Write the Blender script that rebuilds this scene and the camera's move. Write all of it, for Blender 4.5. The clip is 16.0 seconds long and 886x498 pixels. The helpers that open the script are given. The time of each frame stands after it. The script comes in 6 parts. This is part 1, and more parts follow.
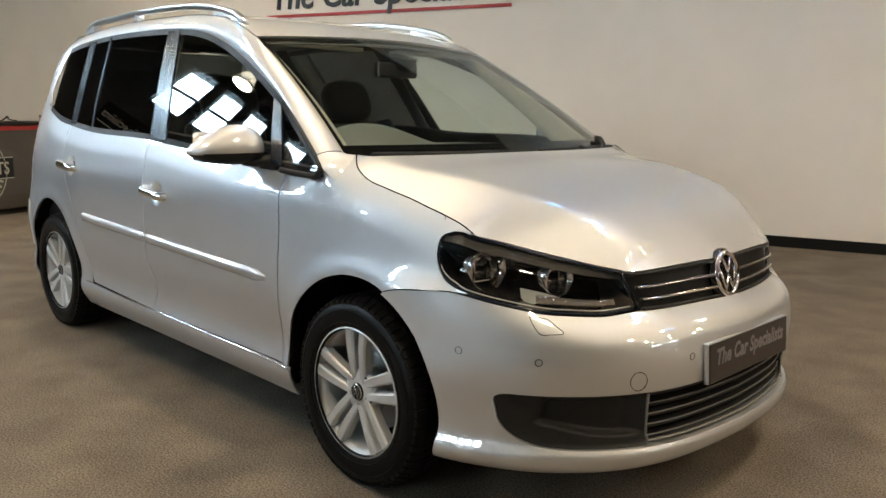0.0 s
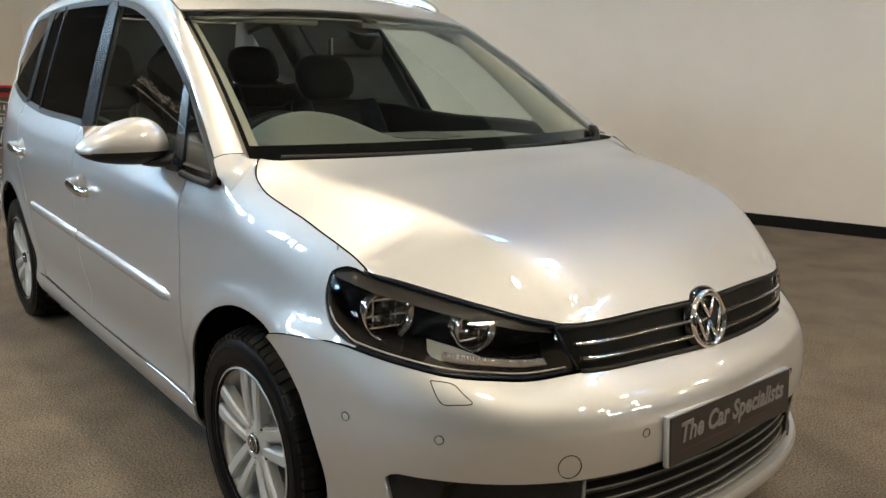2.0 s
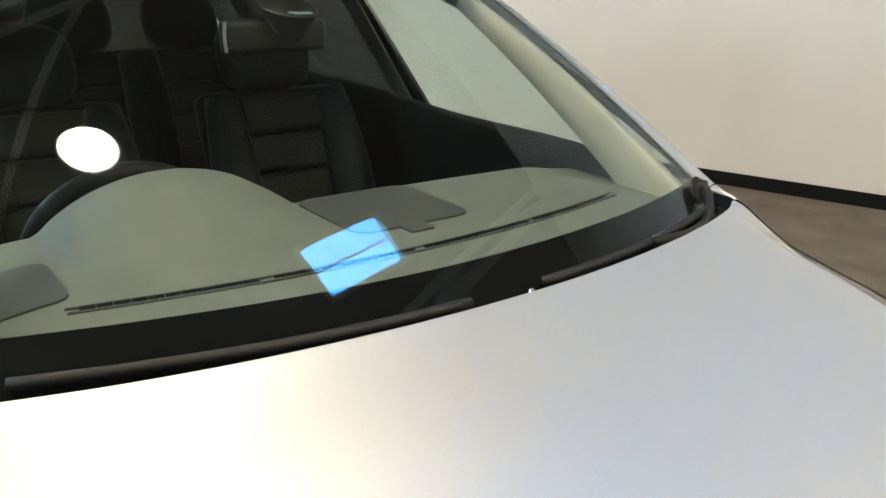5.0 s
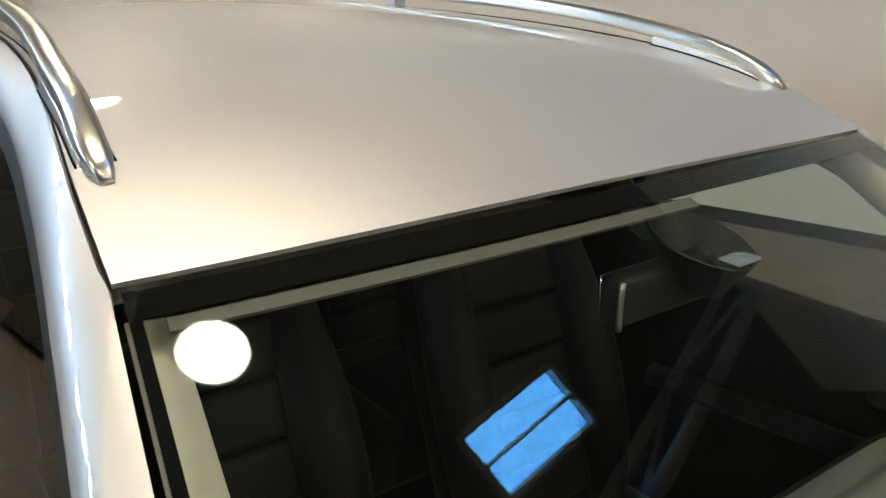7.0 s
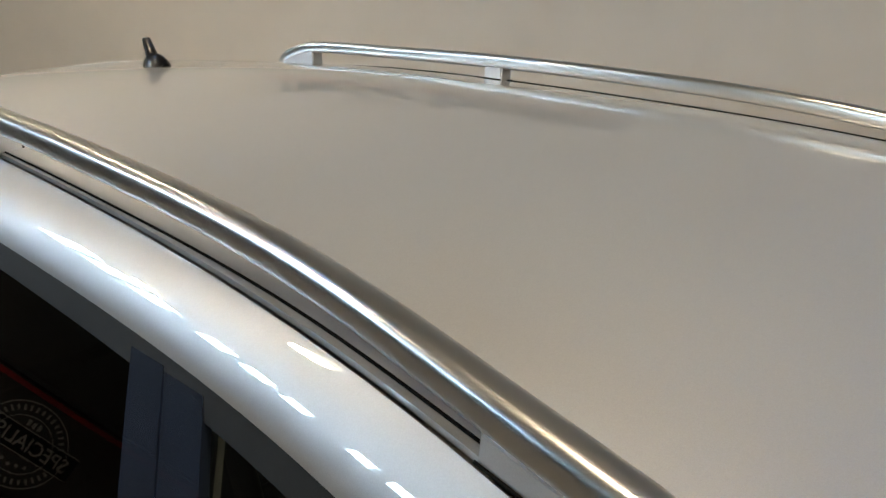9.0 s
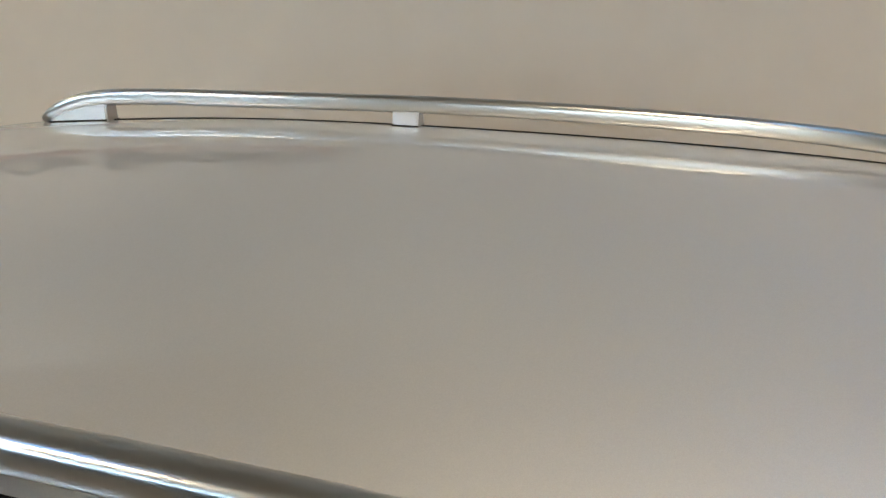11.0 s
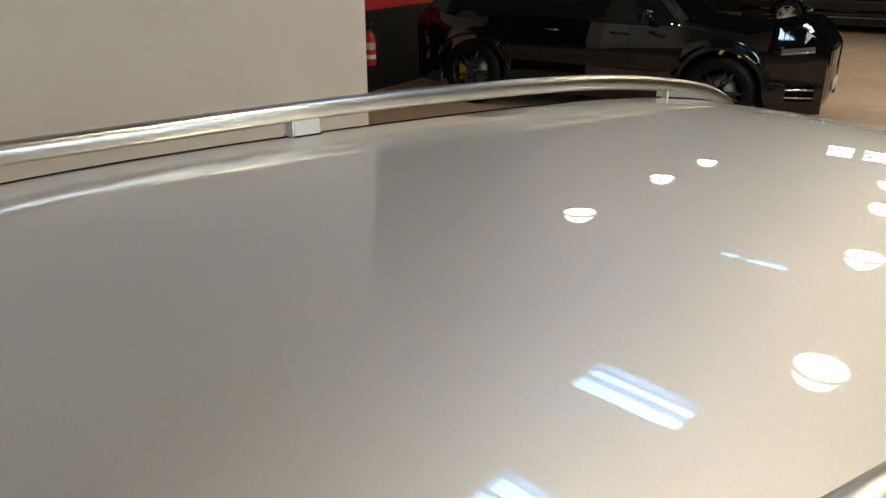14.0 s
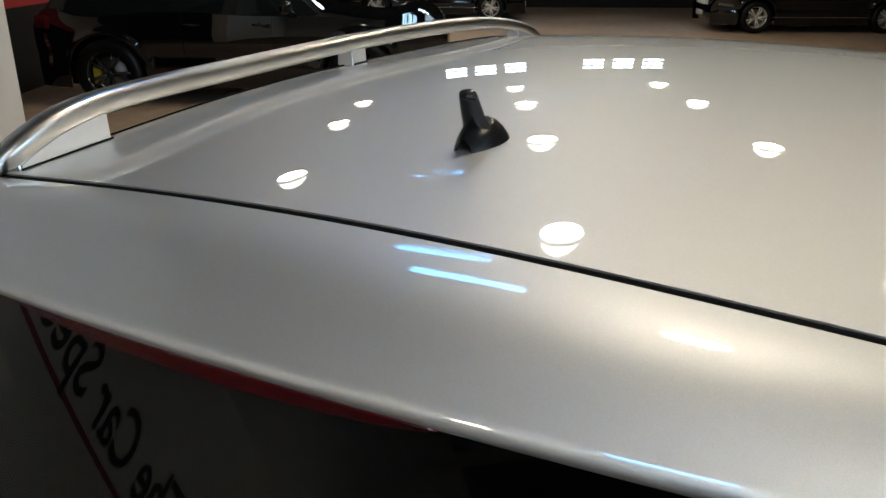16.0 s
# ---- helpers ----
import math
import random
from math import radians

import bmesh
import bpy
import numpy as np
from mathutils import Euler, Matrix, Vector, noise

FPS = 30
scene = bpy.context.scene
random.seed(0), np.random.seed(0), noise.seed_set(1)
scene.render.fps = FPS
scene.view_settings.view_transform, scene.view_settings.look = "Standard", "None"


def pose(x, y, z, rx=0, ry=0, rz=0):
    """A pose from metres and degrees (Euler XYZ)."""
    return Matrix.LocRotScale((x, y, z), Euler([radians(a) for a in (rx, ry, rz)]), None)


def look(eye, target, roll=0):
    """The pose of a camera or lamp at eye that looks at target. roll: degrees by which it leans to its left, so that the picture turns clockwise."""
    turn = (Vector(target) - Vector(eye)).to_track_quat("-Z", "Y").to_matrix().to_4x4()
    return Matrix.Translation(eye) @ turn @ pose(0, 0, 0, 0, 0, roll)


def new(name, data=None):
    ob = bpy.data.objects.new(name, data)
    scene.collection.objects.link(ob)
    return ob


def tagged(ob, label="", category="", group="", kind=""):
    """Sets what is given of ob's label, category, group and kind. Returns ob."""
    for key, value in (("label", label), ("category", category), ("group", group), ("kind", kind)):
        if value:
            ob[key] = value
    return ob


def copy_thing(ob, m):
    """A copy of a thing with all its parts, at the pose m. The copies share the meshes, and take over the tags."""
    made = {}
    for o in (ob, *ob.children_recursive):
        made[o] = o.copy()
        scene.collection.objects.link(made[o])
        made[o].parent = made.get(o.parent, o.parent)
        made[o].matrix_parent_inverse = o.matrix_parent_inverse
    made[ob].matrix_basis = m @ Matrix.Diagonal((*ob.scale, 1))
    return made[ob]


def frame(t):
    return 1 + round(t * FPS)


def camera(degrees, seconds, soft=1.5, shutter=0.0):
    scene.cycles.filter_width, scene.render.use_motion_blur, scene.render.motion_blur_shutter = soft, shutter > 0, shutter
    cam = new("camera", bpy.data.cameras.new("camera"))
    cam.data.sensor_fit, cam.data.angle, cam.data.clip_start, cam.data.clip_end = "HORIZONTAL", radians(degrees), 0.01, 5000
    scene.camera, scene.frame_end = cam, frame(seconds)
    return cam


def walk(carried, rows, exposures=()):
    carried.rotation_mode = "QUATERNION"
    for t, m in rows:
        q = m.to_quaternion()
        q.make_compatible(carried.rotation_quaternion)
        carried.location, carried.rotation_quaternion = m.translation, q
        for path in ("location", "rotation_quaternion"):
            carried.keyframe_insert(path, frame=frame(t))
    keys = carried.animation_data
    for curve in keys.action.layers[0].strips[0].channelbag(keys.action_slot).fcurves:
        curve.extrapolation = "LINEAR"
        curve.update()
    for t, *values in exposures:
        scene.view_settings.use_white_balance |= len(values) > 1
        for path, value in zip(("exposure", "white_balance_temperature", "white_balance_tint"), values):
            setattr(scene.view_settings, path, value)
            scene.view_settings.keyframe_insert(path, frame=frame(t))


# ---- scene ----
cam = camera(57.51, 16.0)
PATH = [
    (0, (3.320, -2.410, 1.216), (1.909, -1.033, 0.878), 0.7),
    (0.5, (3.393, -2.257, 1.229), (1.944, -0.929, 0.860), 0.8),
    (1, (3.459, -2.088, 1.253), (1.976, -0.805, 0.859), 0.9),
    (1.5, (3.405, -1.923, 1.284), (1.900, -0.672, 0.871), 0.9),
    (2, (3.229, -1.743, 1.323), (1.716, -0.511, 0.882), 0.9),
    (2.5, (3.108, -1.577, 1.364), (1.607, -0.350, 0.872), 0.8),
    (3, (3.000, -1.356, 1.402), (1.521, -0.135, 0.837), 1.0),
    (3.2, (2.957, -1.299, 1.417), (1.486, -0.079, 0.827), 1.0),
    (5.5, (1.879, -0.729, 1.587), (0.372, 0.404, 0.918), 1.4),
    (6, (1.620, -0.778, 1.657), (0.110, 0.343, 0.977), 1.7),
    (6.5, (1.381, -0.812, 1.721), (-0.129, 0.293, 1.013), 1.2),
    (7, (1.118, -0.796, 1.765), (-0.392, 0.335, 1.101), 0.6),
    (7.5, (0.872, -0.840, 1.804), (-0.602, 0.347, 1.156), 2.3),
    (8, (0.667, -0.875, 1.822), (-0.778, 0.359, 1.196), 2.2),
    (10.3, (-0.230, -0.929, 1.975), (-1.050, 0.741, 1.237), -0.4),
    (10.5, (-0.304, -0.897, 1.979), (-1.033, 0.814, 1.243), -0.5),
    (11, (-0.450, -0.871, 1.993), (-0.927, 0.924, 1.250), -0.3),
    (11.5, (-0.592, -0.892, 1.972), (-0.813, 0.963, 1.258), -0.1),
    (12, (-0.720, -0.887, 1.963), (-0.707, 0.984, 1.258), -0.5),
    (12.5, (-0.892, -0.829, 1.936), (-0.593, 1.022, 1.239), -0.3),
    (13, (-1.070, -0.807, 1.951), (-0.510, 0.974, 1.233), -0.3),
    (13.5, (-1.256, -0.783, 1.961), (-0.450, 0.900, 1.240), 0.0),
    (14, (-1.409, -0.674, 1.955), (-0.380, 0.881, 1.231), 0.0),
    (14.5, (-1.593, -0.581, 1.954), (-0.356, 0.817, 1.236), 0.3),
    (15, (-1.835, -0.507, 1.953), (-0.418, 0.709, 1.235), 0.1),
    (15.5, (-2.001, -0.397, 1.906), (-0.442, 0.632, 1.191), 0.3),
    (16, (-2.194, -0.352, 1.876), (-0.540, 0.513, 1.158), 0.1),
]
walk(cam, [(t, look(eye, target, roll)) for t, eye, target, roll in PATH],
     [(0, 1.50, 7350, 7), (1.5, 1.58, 7150, 6), (3.0, 1.42, 6900, 4), (5.5, 2.12, 6650, 2), (7.0, 1.44, 7000, 6), (8.0, 1.05, 7150, 8), (10.5, 1.14, 7200, 7), (12.0, 1.33, 7200, 7), (13.5, 1.10, 7350, 6), (14.5, 1.02, 7250, 6), (15.5, 0.94, 6900, 6), (16.0, 0.94, 6500, 4)])

# ---- world, sun, exposure ----
world = bpy.data.worlds.new("world")
scene.world = world
world.use_nodes = True
wn = world.node_tree.nodes
sky = wn.new("ShaderNodeTexSky")
sky.sky_type = "NISHITA"
sky.sun_disc = False
sky.sun_elevation = radians(38)
sky.sun_rotation = radians(200)
wn["Background"].inputs[1].default_value = 0.15
world.node_tree.links.new(sky.outputs[0], wn["Background"].inputs[0])
sun = new("sun", bpy.data.lights.new("sun", "SUN"))
sun.data.energy, sun.data.angle, sun.data.color = 2.0, radians(0.5), (1.0, 0.95, 0.88)
sun.rotation_euler = (radians(52), 0, radians(160))


# ---- materials ----
def shader(name, base, rough=0.5, metal=0.0, coat=0.0, spec=0.5):
    m = bpy.data.materials.new(name)
    m.use_nodes = True
    b = m.node_tree.nodes["Principled BSDF"]
    b.inputs["Base Color"].default_value = (*base, 1)
    b.inputs["Roughness"].default_value = rough
    b.inputs["Metallic"].default_value = metal
    b.inputs["Coat Weight"].default_value = coat
    b.inputs["Coat Roughness"].default_value = 0.008
    b.inputs["Specular IOR Level"].default_value = spec
    return m


def mottle(m, dark, light, scale, detail=4.0, low=0.35, high=0.65, bump=0.0, bump_scale=0.0, rough=None, stretch=(1, 1, 1)):
    """Two scales of colour variation, and a fine relief."""
    t = m.node_tree
    n, ln = t.nodes, t.links
    b = n["Principled BSDF"]
    co = n.new("ShaderNodeTexCoord")
    mp = n.new("ShaderNodeMapping")
    mp.inputs["Scale"].default_value = stretch
    ln.new(co.outputs["Object"], mp.inputs[0])
    a = n.new("ShaderNodeTexNoise")
    a.inputs["Scale"].default_value, a.inputs["Detail"].default_value = scale, detail
    ln.new(mp.outputs[0], a.inputs["Vector"])
    a2 = n.new("ShaderNodeTexNoise")
    a2.inputs["Scale"].default_value, a2.inputs["Detail"].default_value = scale * 0.11, 3.0
    ln.new(mp.outputs[0], a2.inputs["Vector"])
    mix = n.new("ShaderNodeMath")
    mix.operation = "MULTIPLY_ADD"
    mix.inputs[1].default_value = 0.5
    half = n.new("ShaderNodeMath")
    half.operation = "MULTIPLY"
    half.inputs[1].default_value = 0.5
    ln.new(a2.outputs[0], half.inputs[0])
    ln.new(a.outputs[0], mix.inputs[0])
    ln.new(half.outputs[0], mix.inputs[2])
    r = n.new("ShaderNodeValToRGB")
    r.color_ramp.elements[0].position, r.color_ramp.elements[1].position = low, high
    r.color_ramp.elements[0].color, r.color_ramp.elements[1].color = (*dark, 1), (*light, 1)
    ln.new(mix.outputs[0], r.inputs[0])
    ln.new(r.outputs[0], b.inputs["Base Color"])
    if bump:
        f = n.new("ShaderNodeTexNoise")
        f.inputs["Scale"].default_value, f.inputs["Detail"].default_value = bump_scale or scale * 4, 3.0
        ln.new(mp.outputs[0], f.inputs["Vector"])
        bp = n.new("ShaderNodeBump")
        bp.inputs["Strength"].default_value, bp.inputs["Distance"].default_value = bump, 0.01
        ln.new(f.outputs[0], bp.inputs["Height"])
        ln.new(bp.outputs[0], b.inputs["Normal"])
    if rough:
        rr = n.new("ShaderNodeMapRange")
        rr.inputs["To Min"].default_value, rr.inputs["To Max"].default_value = rough
        ln.new(a2.outputs[0], rr.inputs[0])
        ln.new(rr.outputs[0], b.inputs["Roughness"])
    return m


def car_paint(name, base, flake=0.10):
    """Silver metallic paint: flaky metal and a little pigment below a clear mirror-like coat."""
    m = bpy.data.materials.new(name)
    m.use_nodes = True
    t = m.node_tree
    n, ln = t.nodes, t.links
    n.remove(n["Principled BSDF"])
    co = n.new("ShaderNodeTexCoord")
    v = n.new("ShaderNodeTexVoronoi")
    v.inputs["Scale"].default_value = 1600
    ln.new(co.outputs["Object"], v.inputs["Vector"])
    bw = n.new("ShaderNodeRGBToBW")
    ln.new(v.outputs["Color"], bw.inputs[0])
    hs = n.new("ShaderNodeMixRGB")
    hs.blend_type = "MULTIPLY"
    hs.inputs[0].default_value, hs.inputs[1].default_value = flake, (*base, 1)
    ln.new(bw.outputs[0], hs.inputs[2])
    ns = n.new("ShaderNodeTexNoise")
    ns.inputs["Scale"].default_value = 3.0
    ln.new(co.outputs["Object"], ns.inputs["Vector"])
    mr = n.new("ShaderNodeMapRange")
    mr.inputs["To Min"].default_value, mr.inputs["To Max"].default_value = PAINT_ROUGH - 0.03, PAINT_ROUGH + 0.03
    ln.new(ns.outputs[0], mr.inputs[0])
    metal, pigment, coat = n.new("ShaderNodeBsdfAnisotropic"), n.new("ShaderNodeBsdfDiffuse"), n.new("ShaderNodeBsdfAnisotropic")
    ln.new(hs.outputs[0], metal.inputs["Color"])
    ln.new(hs.outputs[0], pigment.inputs["Color"])
    ln.new(mr.outputs[0], metal.inputs["Roughness"])
    coat.inputs["Color"].default_value, coat.inputs["Roughness"].default_value = (1, 1, 1, 1), 0.005
    under, top, fr = n.new("ShaderNodeMixShader"), n.new("ShaderNodeMixShader"), n.new("ShaderNodeFresnel")
    under.inputs[0].default_value, fr.inputs["IOR"].default_value = PAINT_PIGMENT, PAINT_IOR
    ln.new(metal.outputs[0], under.inputs[1])
    ln.new(pigment.outputs[0], under.inputs[2])
    ln.new(fr.outputs[0], top.inputs[0])
    ln.new(under.outputs[0], top.inputs[1])
    ln.new(coat.outputs[0], top.inputs[2])
    ln.new(top.outputs[0], n["Material Output"].inputs[0])
    return m


def carpet(name, dark, light):
    """Short looped pile: strong fine speckle, faint worn patches, rough relief."""
    m = shader(name, light, 0.95, spec=0.1)
    n, ln = m.node_tree.nodes, m.node_tree.links
    b = n["Principled BSDF"]
    co = n.new("ShaderNodeTexCoord")
    fine, patch, pile = n.new("ShaderNodeTexNoise"), n.new("ShaderNodeTexNoise"), n.new("ShaderNodeTexNoise")
    for tex, scale, detail in ((fine, 140.0, 6.0), (patch, 3.4, 9.0), (pile, 420.0, 3.0)):
        tex.inputs["Scale"].default_value, tex.inputs["Detail"].default_value = scale, detail
        ln.new(co.outputs["Object"], tex.inputs["Vector"])
    r1, r2, mx, bp = n.new("ShaderNodeValToRGB"), n.new("ShaderNodeValToRGB"), n.new("ShaderNodeMixRGB"), n.new("ShaderNodeBump")
    for r, low, high, c0, c1 in ((r1, 0.34, 0.66, dark, light), (r2, 0.35, 0.65, (0.74, 0.74, 0.74), (1.0, 1.0, 1.0))):
        r.color_ramp.elements[0].position, r.color_ramp.elements[1].position = low, high
        r.color_ramp.elements[0].color, r.color_ramp.elements[1].color = (*c0, 1), (*c1, 1)
    mx.blend_type = "MULTIPLY"
    mx.inputs[0].default_value = 1.0
    ln.new(fine.outputs[0], r1.inputs[0])
    ln.new(patch.outputs[0], r2.inputs[0])
    ln.new(r1.outputs[0], mx.inputs[1])
    ln.new(r2.outputs[0], mx.inputs[2])
    ln.new(mx.outputs[0], b.inputs["Base Color"])
    bp.inputs["Strength"].default_value, bp.inputs["Distance"].default_value = 0.45, 0.004
    ln.new(pile.outputs[0], bp.inputs["Height"])
    ln.new(bp.outputs[0], b.inputs["Normal"])
    return m


def window_glass(name, tint, clear, base=0.04, rough=0.0):
    """A pane of two faces: what passes is tinted, the rest is mirrored, more at a grazing view."""
    m = bpy.data.materials.new(name)
    m.use_nodes = True
    t = m.node_tree
    n, ln = t.nodes, t.links
    n.remove(n["Principled BSDF"])
    tr, gl, lw, mx = n.new("ShaderNodeBsdfTransparent"), n.new("ShaderNodeBsdfGlossy"), n.new("ShaderNodeLayerWeight"), n.new("ShaderNodeMixShader")
    tr.inputs[0].default_value = (*[math.sqrt(c * clear) for c in tint], 1)
    gl.inputs["Roughness"].default_value = rough
    lw.inputs[0].default_value = 0.5
    pw, ml = n.new("ShaderNodeMath"), n.new("ShaderNodeMath")
    pw.operation, pw.inputs[1].default_value = "POWER", 5.0
    ml.operation, ml.inputs[1].default_value, ml.inputs[2].default_value = "MULTIPLY_ADD", 1 - base, base
    ln.new(lw.outputs["Facing"], pw.inputs[0])
    ln.new(pw.outputs[0], ml.inputs[0])
    ln.new(ml.outputs[0], mx.inputs[0])
    ln.new(tr.outputs[0], mx.inputs[1])
    ln.new(gl.outputs[0], mx.inputs[2])
    ln.new(mx.outputs[0], n["Material Output"].inputs[0])
    return m


def glow(name, color, strength):
    m = bpy.data.materials.new(name)
    m.use_nodes = True
    n = m.node_tree.nodes
    n.remove(n["Principled BSDF"])
    e = n.new("ShaderNodeEmission")
    e.inputs[0].default_value, e.inputs[1].default_value = (*color, 1), strength
    m.node_tree.links.new(e.outputs[0], n["Material Output"].inputs[0])
    return m


PAINT_ROUGH, PAINT_PIGMENT, PAINT_IOR = 0.53, 0.06, 2.7
SILVER = car_paint("silver_paint", (0.64, 0.65, 0.67))
GAP = shader("shut_line_black", (0.004, 0.004, 0.004), 0.8, spec=0.05)
BLACK_PLASTIC = mottle(shader("black_plastic", (0.02, 0.02, 0.02), 0.5, spec=0.3), (0.006, 0.006, 0.0065), (0.011, 0.011, 0.0115), 120, bump=0.15, bump_scale=900)
GREY_PLASTIC = mottle(shader("dark_grey_plastic", (0.05, 0.05, 0.05), 0.5, spec=0.28), (0.010, 0.010, 0.0098), (0.015, 0.015, 0.0145), 60, bump=0.15, bump_scale=900)
GLOSS_BLACK = shader("gloss_black", (0.008, 0.008, 0.009), 0.06, 0, 0.6)
# black with the blue reflection of the rear windows put into the base colour
SATIN_BLACK = shader("satin_black_pillar", (0.008, 0.012, 0.022), 0.25, 0, 0.12, 0.3)
AERIAL_BLACK = shader("aerial_satin_black", (0.006, 0.006, 0.007), 0.24, 0, 0.0, 0.3)
CHROME = shader("chrome", (0.82, 0.82, 0.83), 0.07, 1.0)
REFLECTOR = shader("lamp_reflector", (0.90, 0.91, 0.92), 0.06, 1.0)
SATIN_ALU = shader("satin_aluminium", (0.54, 0.533, 0.52), 0.28, 1.0)
ALLOY = mottle(shader("alloy_wheel_silver", (0.5, 0.49, 0.47), 0.45, 0.35, 0.2), (0.47, 0.465, 0.45), (0.54, 0.53, 0.515), 8)
RUBBER = mottle(shader("tyre_rubber", (0.012, 0.012, 0.013), 0.42, spec=0.16), (0.0016, 0.0016, 0.0018), (0.0032, 0.0032, 0.0035), 30, bump=0.1, bump_scale=300)
BRAKE = shader("brake_steel", (0.25, 0.24, 0.23), 0.35, 1.0)
GLASS = window_glass("windscreen_glass", (0.88, 0.97, 0.935), 0.95)
SIDE_GLASS = window_glass("side_glass", (0.92, 0.99, 0.955), 0.98, 0.045)
DARK_GLASS = window_glass("privacy_glass", (0.80, 0.88, 0.93), 0.07, 0.03)
LAMP_GLASS = window_glass("lamp_cover", (1, 1, 1), 0.95, 0.035)
RED_LENS = shader("red_lens", (0.075, 0.003, 0.006), 0.25, 0, 0.3)
FRIT = shader("black_frit", (0.003, 0.003, 0.0033), 0.9, spec=0.02)
PLATE = shader("plate_charcoal", (0.014, 0.013, 0.014), 0.3, 0, 0.3)
PLATE_INK = shader("plate_letter_grey", (0.17, 0.16, 0.175), 0.35)
PLATE_RED = shader("plate_red", (0.07, 0.012, 0.014), 0.4)
SLAT_EDGE = shader("slat_edge_grey", (0.16, 0.16, 0.155), 0.3)
LAMP_BROW = shader("lamp_brow_grey", (0.030, 0.029, 0.027), 0.4, spec=0.2)
LAMP_FIN = shader("lamp_fin_satin", (0.36, 0.35, 0.31), 0.5, 0.2)
LEATHER = mottle(shader("black_leather", (0.02, 0.02, 0.02), 0.55, spec=0.2), (0.0034, 0.0037, 0.0034), (0.0062, 0.0066, 0.0062), 25, bump=0.05, bump_scale=420)
DASH = mottle(shader("pale_grey_dashboard", (0.2, 0.2, 0.19), 0.65), (0.085, 0.091, 0.080), (0.108, 0.114, 0.100), 90, bump=0.12, bump_scale=700)
DASH_DARK = mottle(shader("dark_dashboard", (0.05, 0.05, 0.05), 0.6), (0.030, 0.031, 0.030), (0.042, 0.043, 0.041), 90, bump=0.12, bump_scale=700)
CREAM = mottle(shader("cream_trim", (0.55, 0.53, 0.45), 0.75), (0.33, 0.322, 0.272), (0.40, 0.387, 0.327), 80, bump=0.1, bump_scale=600)
# tone of the headlining's lit front edge, its light put into the colour
LIT_LINING = mottle(shader("lit_lining_grey", (0.1, 0.1, 0.09), 0.7), (0.06, 0.061, 0.054), (0.08, 0.08, 0.07), 80, bump=0.1, bump_scale=600)
CABIN = mottle(shader("cabin_black", (0.012, 0.012, 0.013), 0.6, spec=0.2), (0.005, 0.005, 0.0055), (0.009, 0.009, 0.0095), 50, bump=0.1, bump_scale=500)
DIM_WALL = mottle(shader("dark_wall_paint", (0.05, 0.05, 0.05), 0.6), (0.040, 0.039, 0.037), (0.060, 0.058, 0.055), 2.0, bump=0.1, bump_scale=60)
WALL_PAINT = mottle(shader("wall_paint", (0.66, 0.61, 0.56), 0.6), (0.72, 0.655, 0.580), (0.78, 0.710, 0.630), 2.2, bump=0.05, bump_scale=160, rough=(0.5, 0.7))
CARPET = carpet("carpet", (0.085, 0.070, 0.055), (0.265, 0.218, 0.172))
SCREED = mottle(shader("workshop_floor", (0.3, 0.22, 0.16), 0.6), (0.22, 0.155, 0.11), (0.34, 0.245, 0.175), 5, bump=0.1, bump_scale=90)
SKIRT = shader("black_skirting", (0.006, 0.006, 0.006), 0.5, spec=0.2)
DARK_WALL = mottle(shader("charcoal_wall", (0.008, 0.008, 0.008), 0.6, spec=0.2), (0.005, 0.005, 0.0055), (0.009, 0.009, 0.009), 4)
RED_PAINT = shader("red_paint", (0.42, 0.014, 0.02), 0.45)
CEILING = mottle(shader("ceiling_grey", (0.3, 0.29, 0.27), 0.8), (0.15, 0.148, 0.146), (0.205, 0.202, 0.20), 1.5, bump=0.2, bump_scale=40)
STEEL = mottle(shader("painted_steel", (0.5, 0.5, 0.5), 0.5), (0.50, 0.50, 0.49), (0.62, 0.62, 0.60), 6)
SIGN_BLACK = shader("sign_letter_black", (0.01, 0.01, 0.01), 0.4)
SIGN_RED = shader("sign_red", (0.38, 0.02, 0.02), 0.45)
LAMP_DIFFUSER = glow("lamp_diffuser", (1.0, 0.93, 0.80), 14.0)
SHADE_GLOW = glow("lamp_dome", (1.0, 0.93, 0.80), 2.4)
WINDOW_FRAME = shader("window_frame_grey", (0.12, 0.12, 0.12), 0.5)
BLACK_PAINT = shader("black_car_paint", (0.002, 0.002, 0.0025), 0.03, 0.0, 0.0, 0.65)
SKY_BLUE = glow("skylight_sky", (0.10, 0.42, 1.0), 5.5)
SKY_WHITE = glow("window_sky", (0.74, 0.88, 1.0), 8.0)


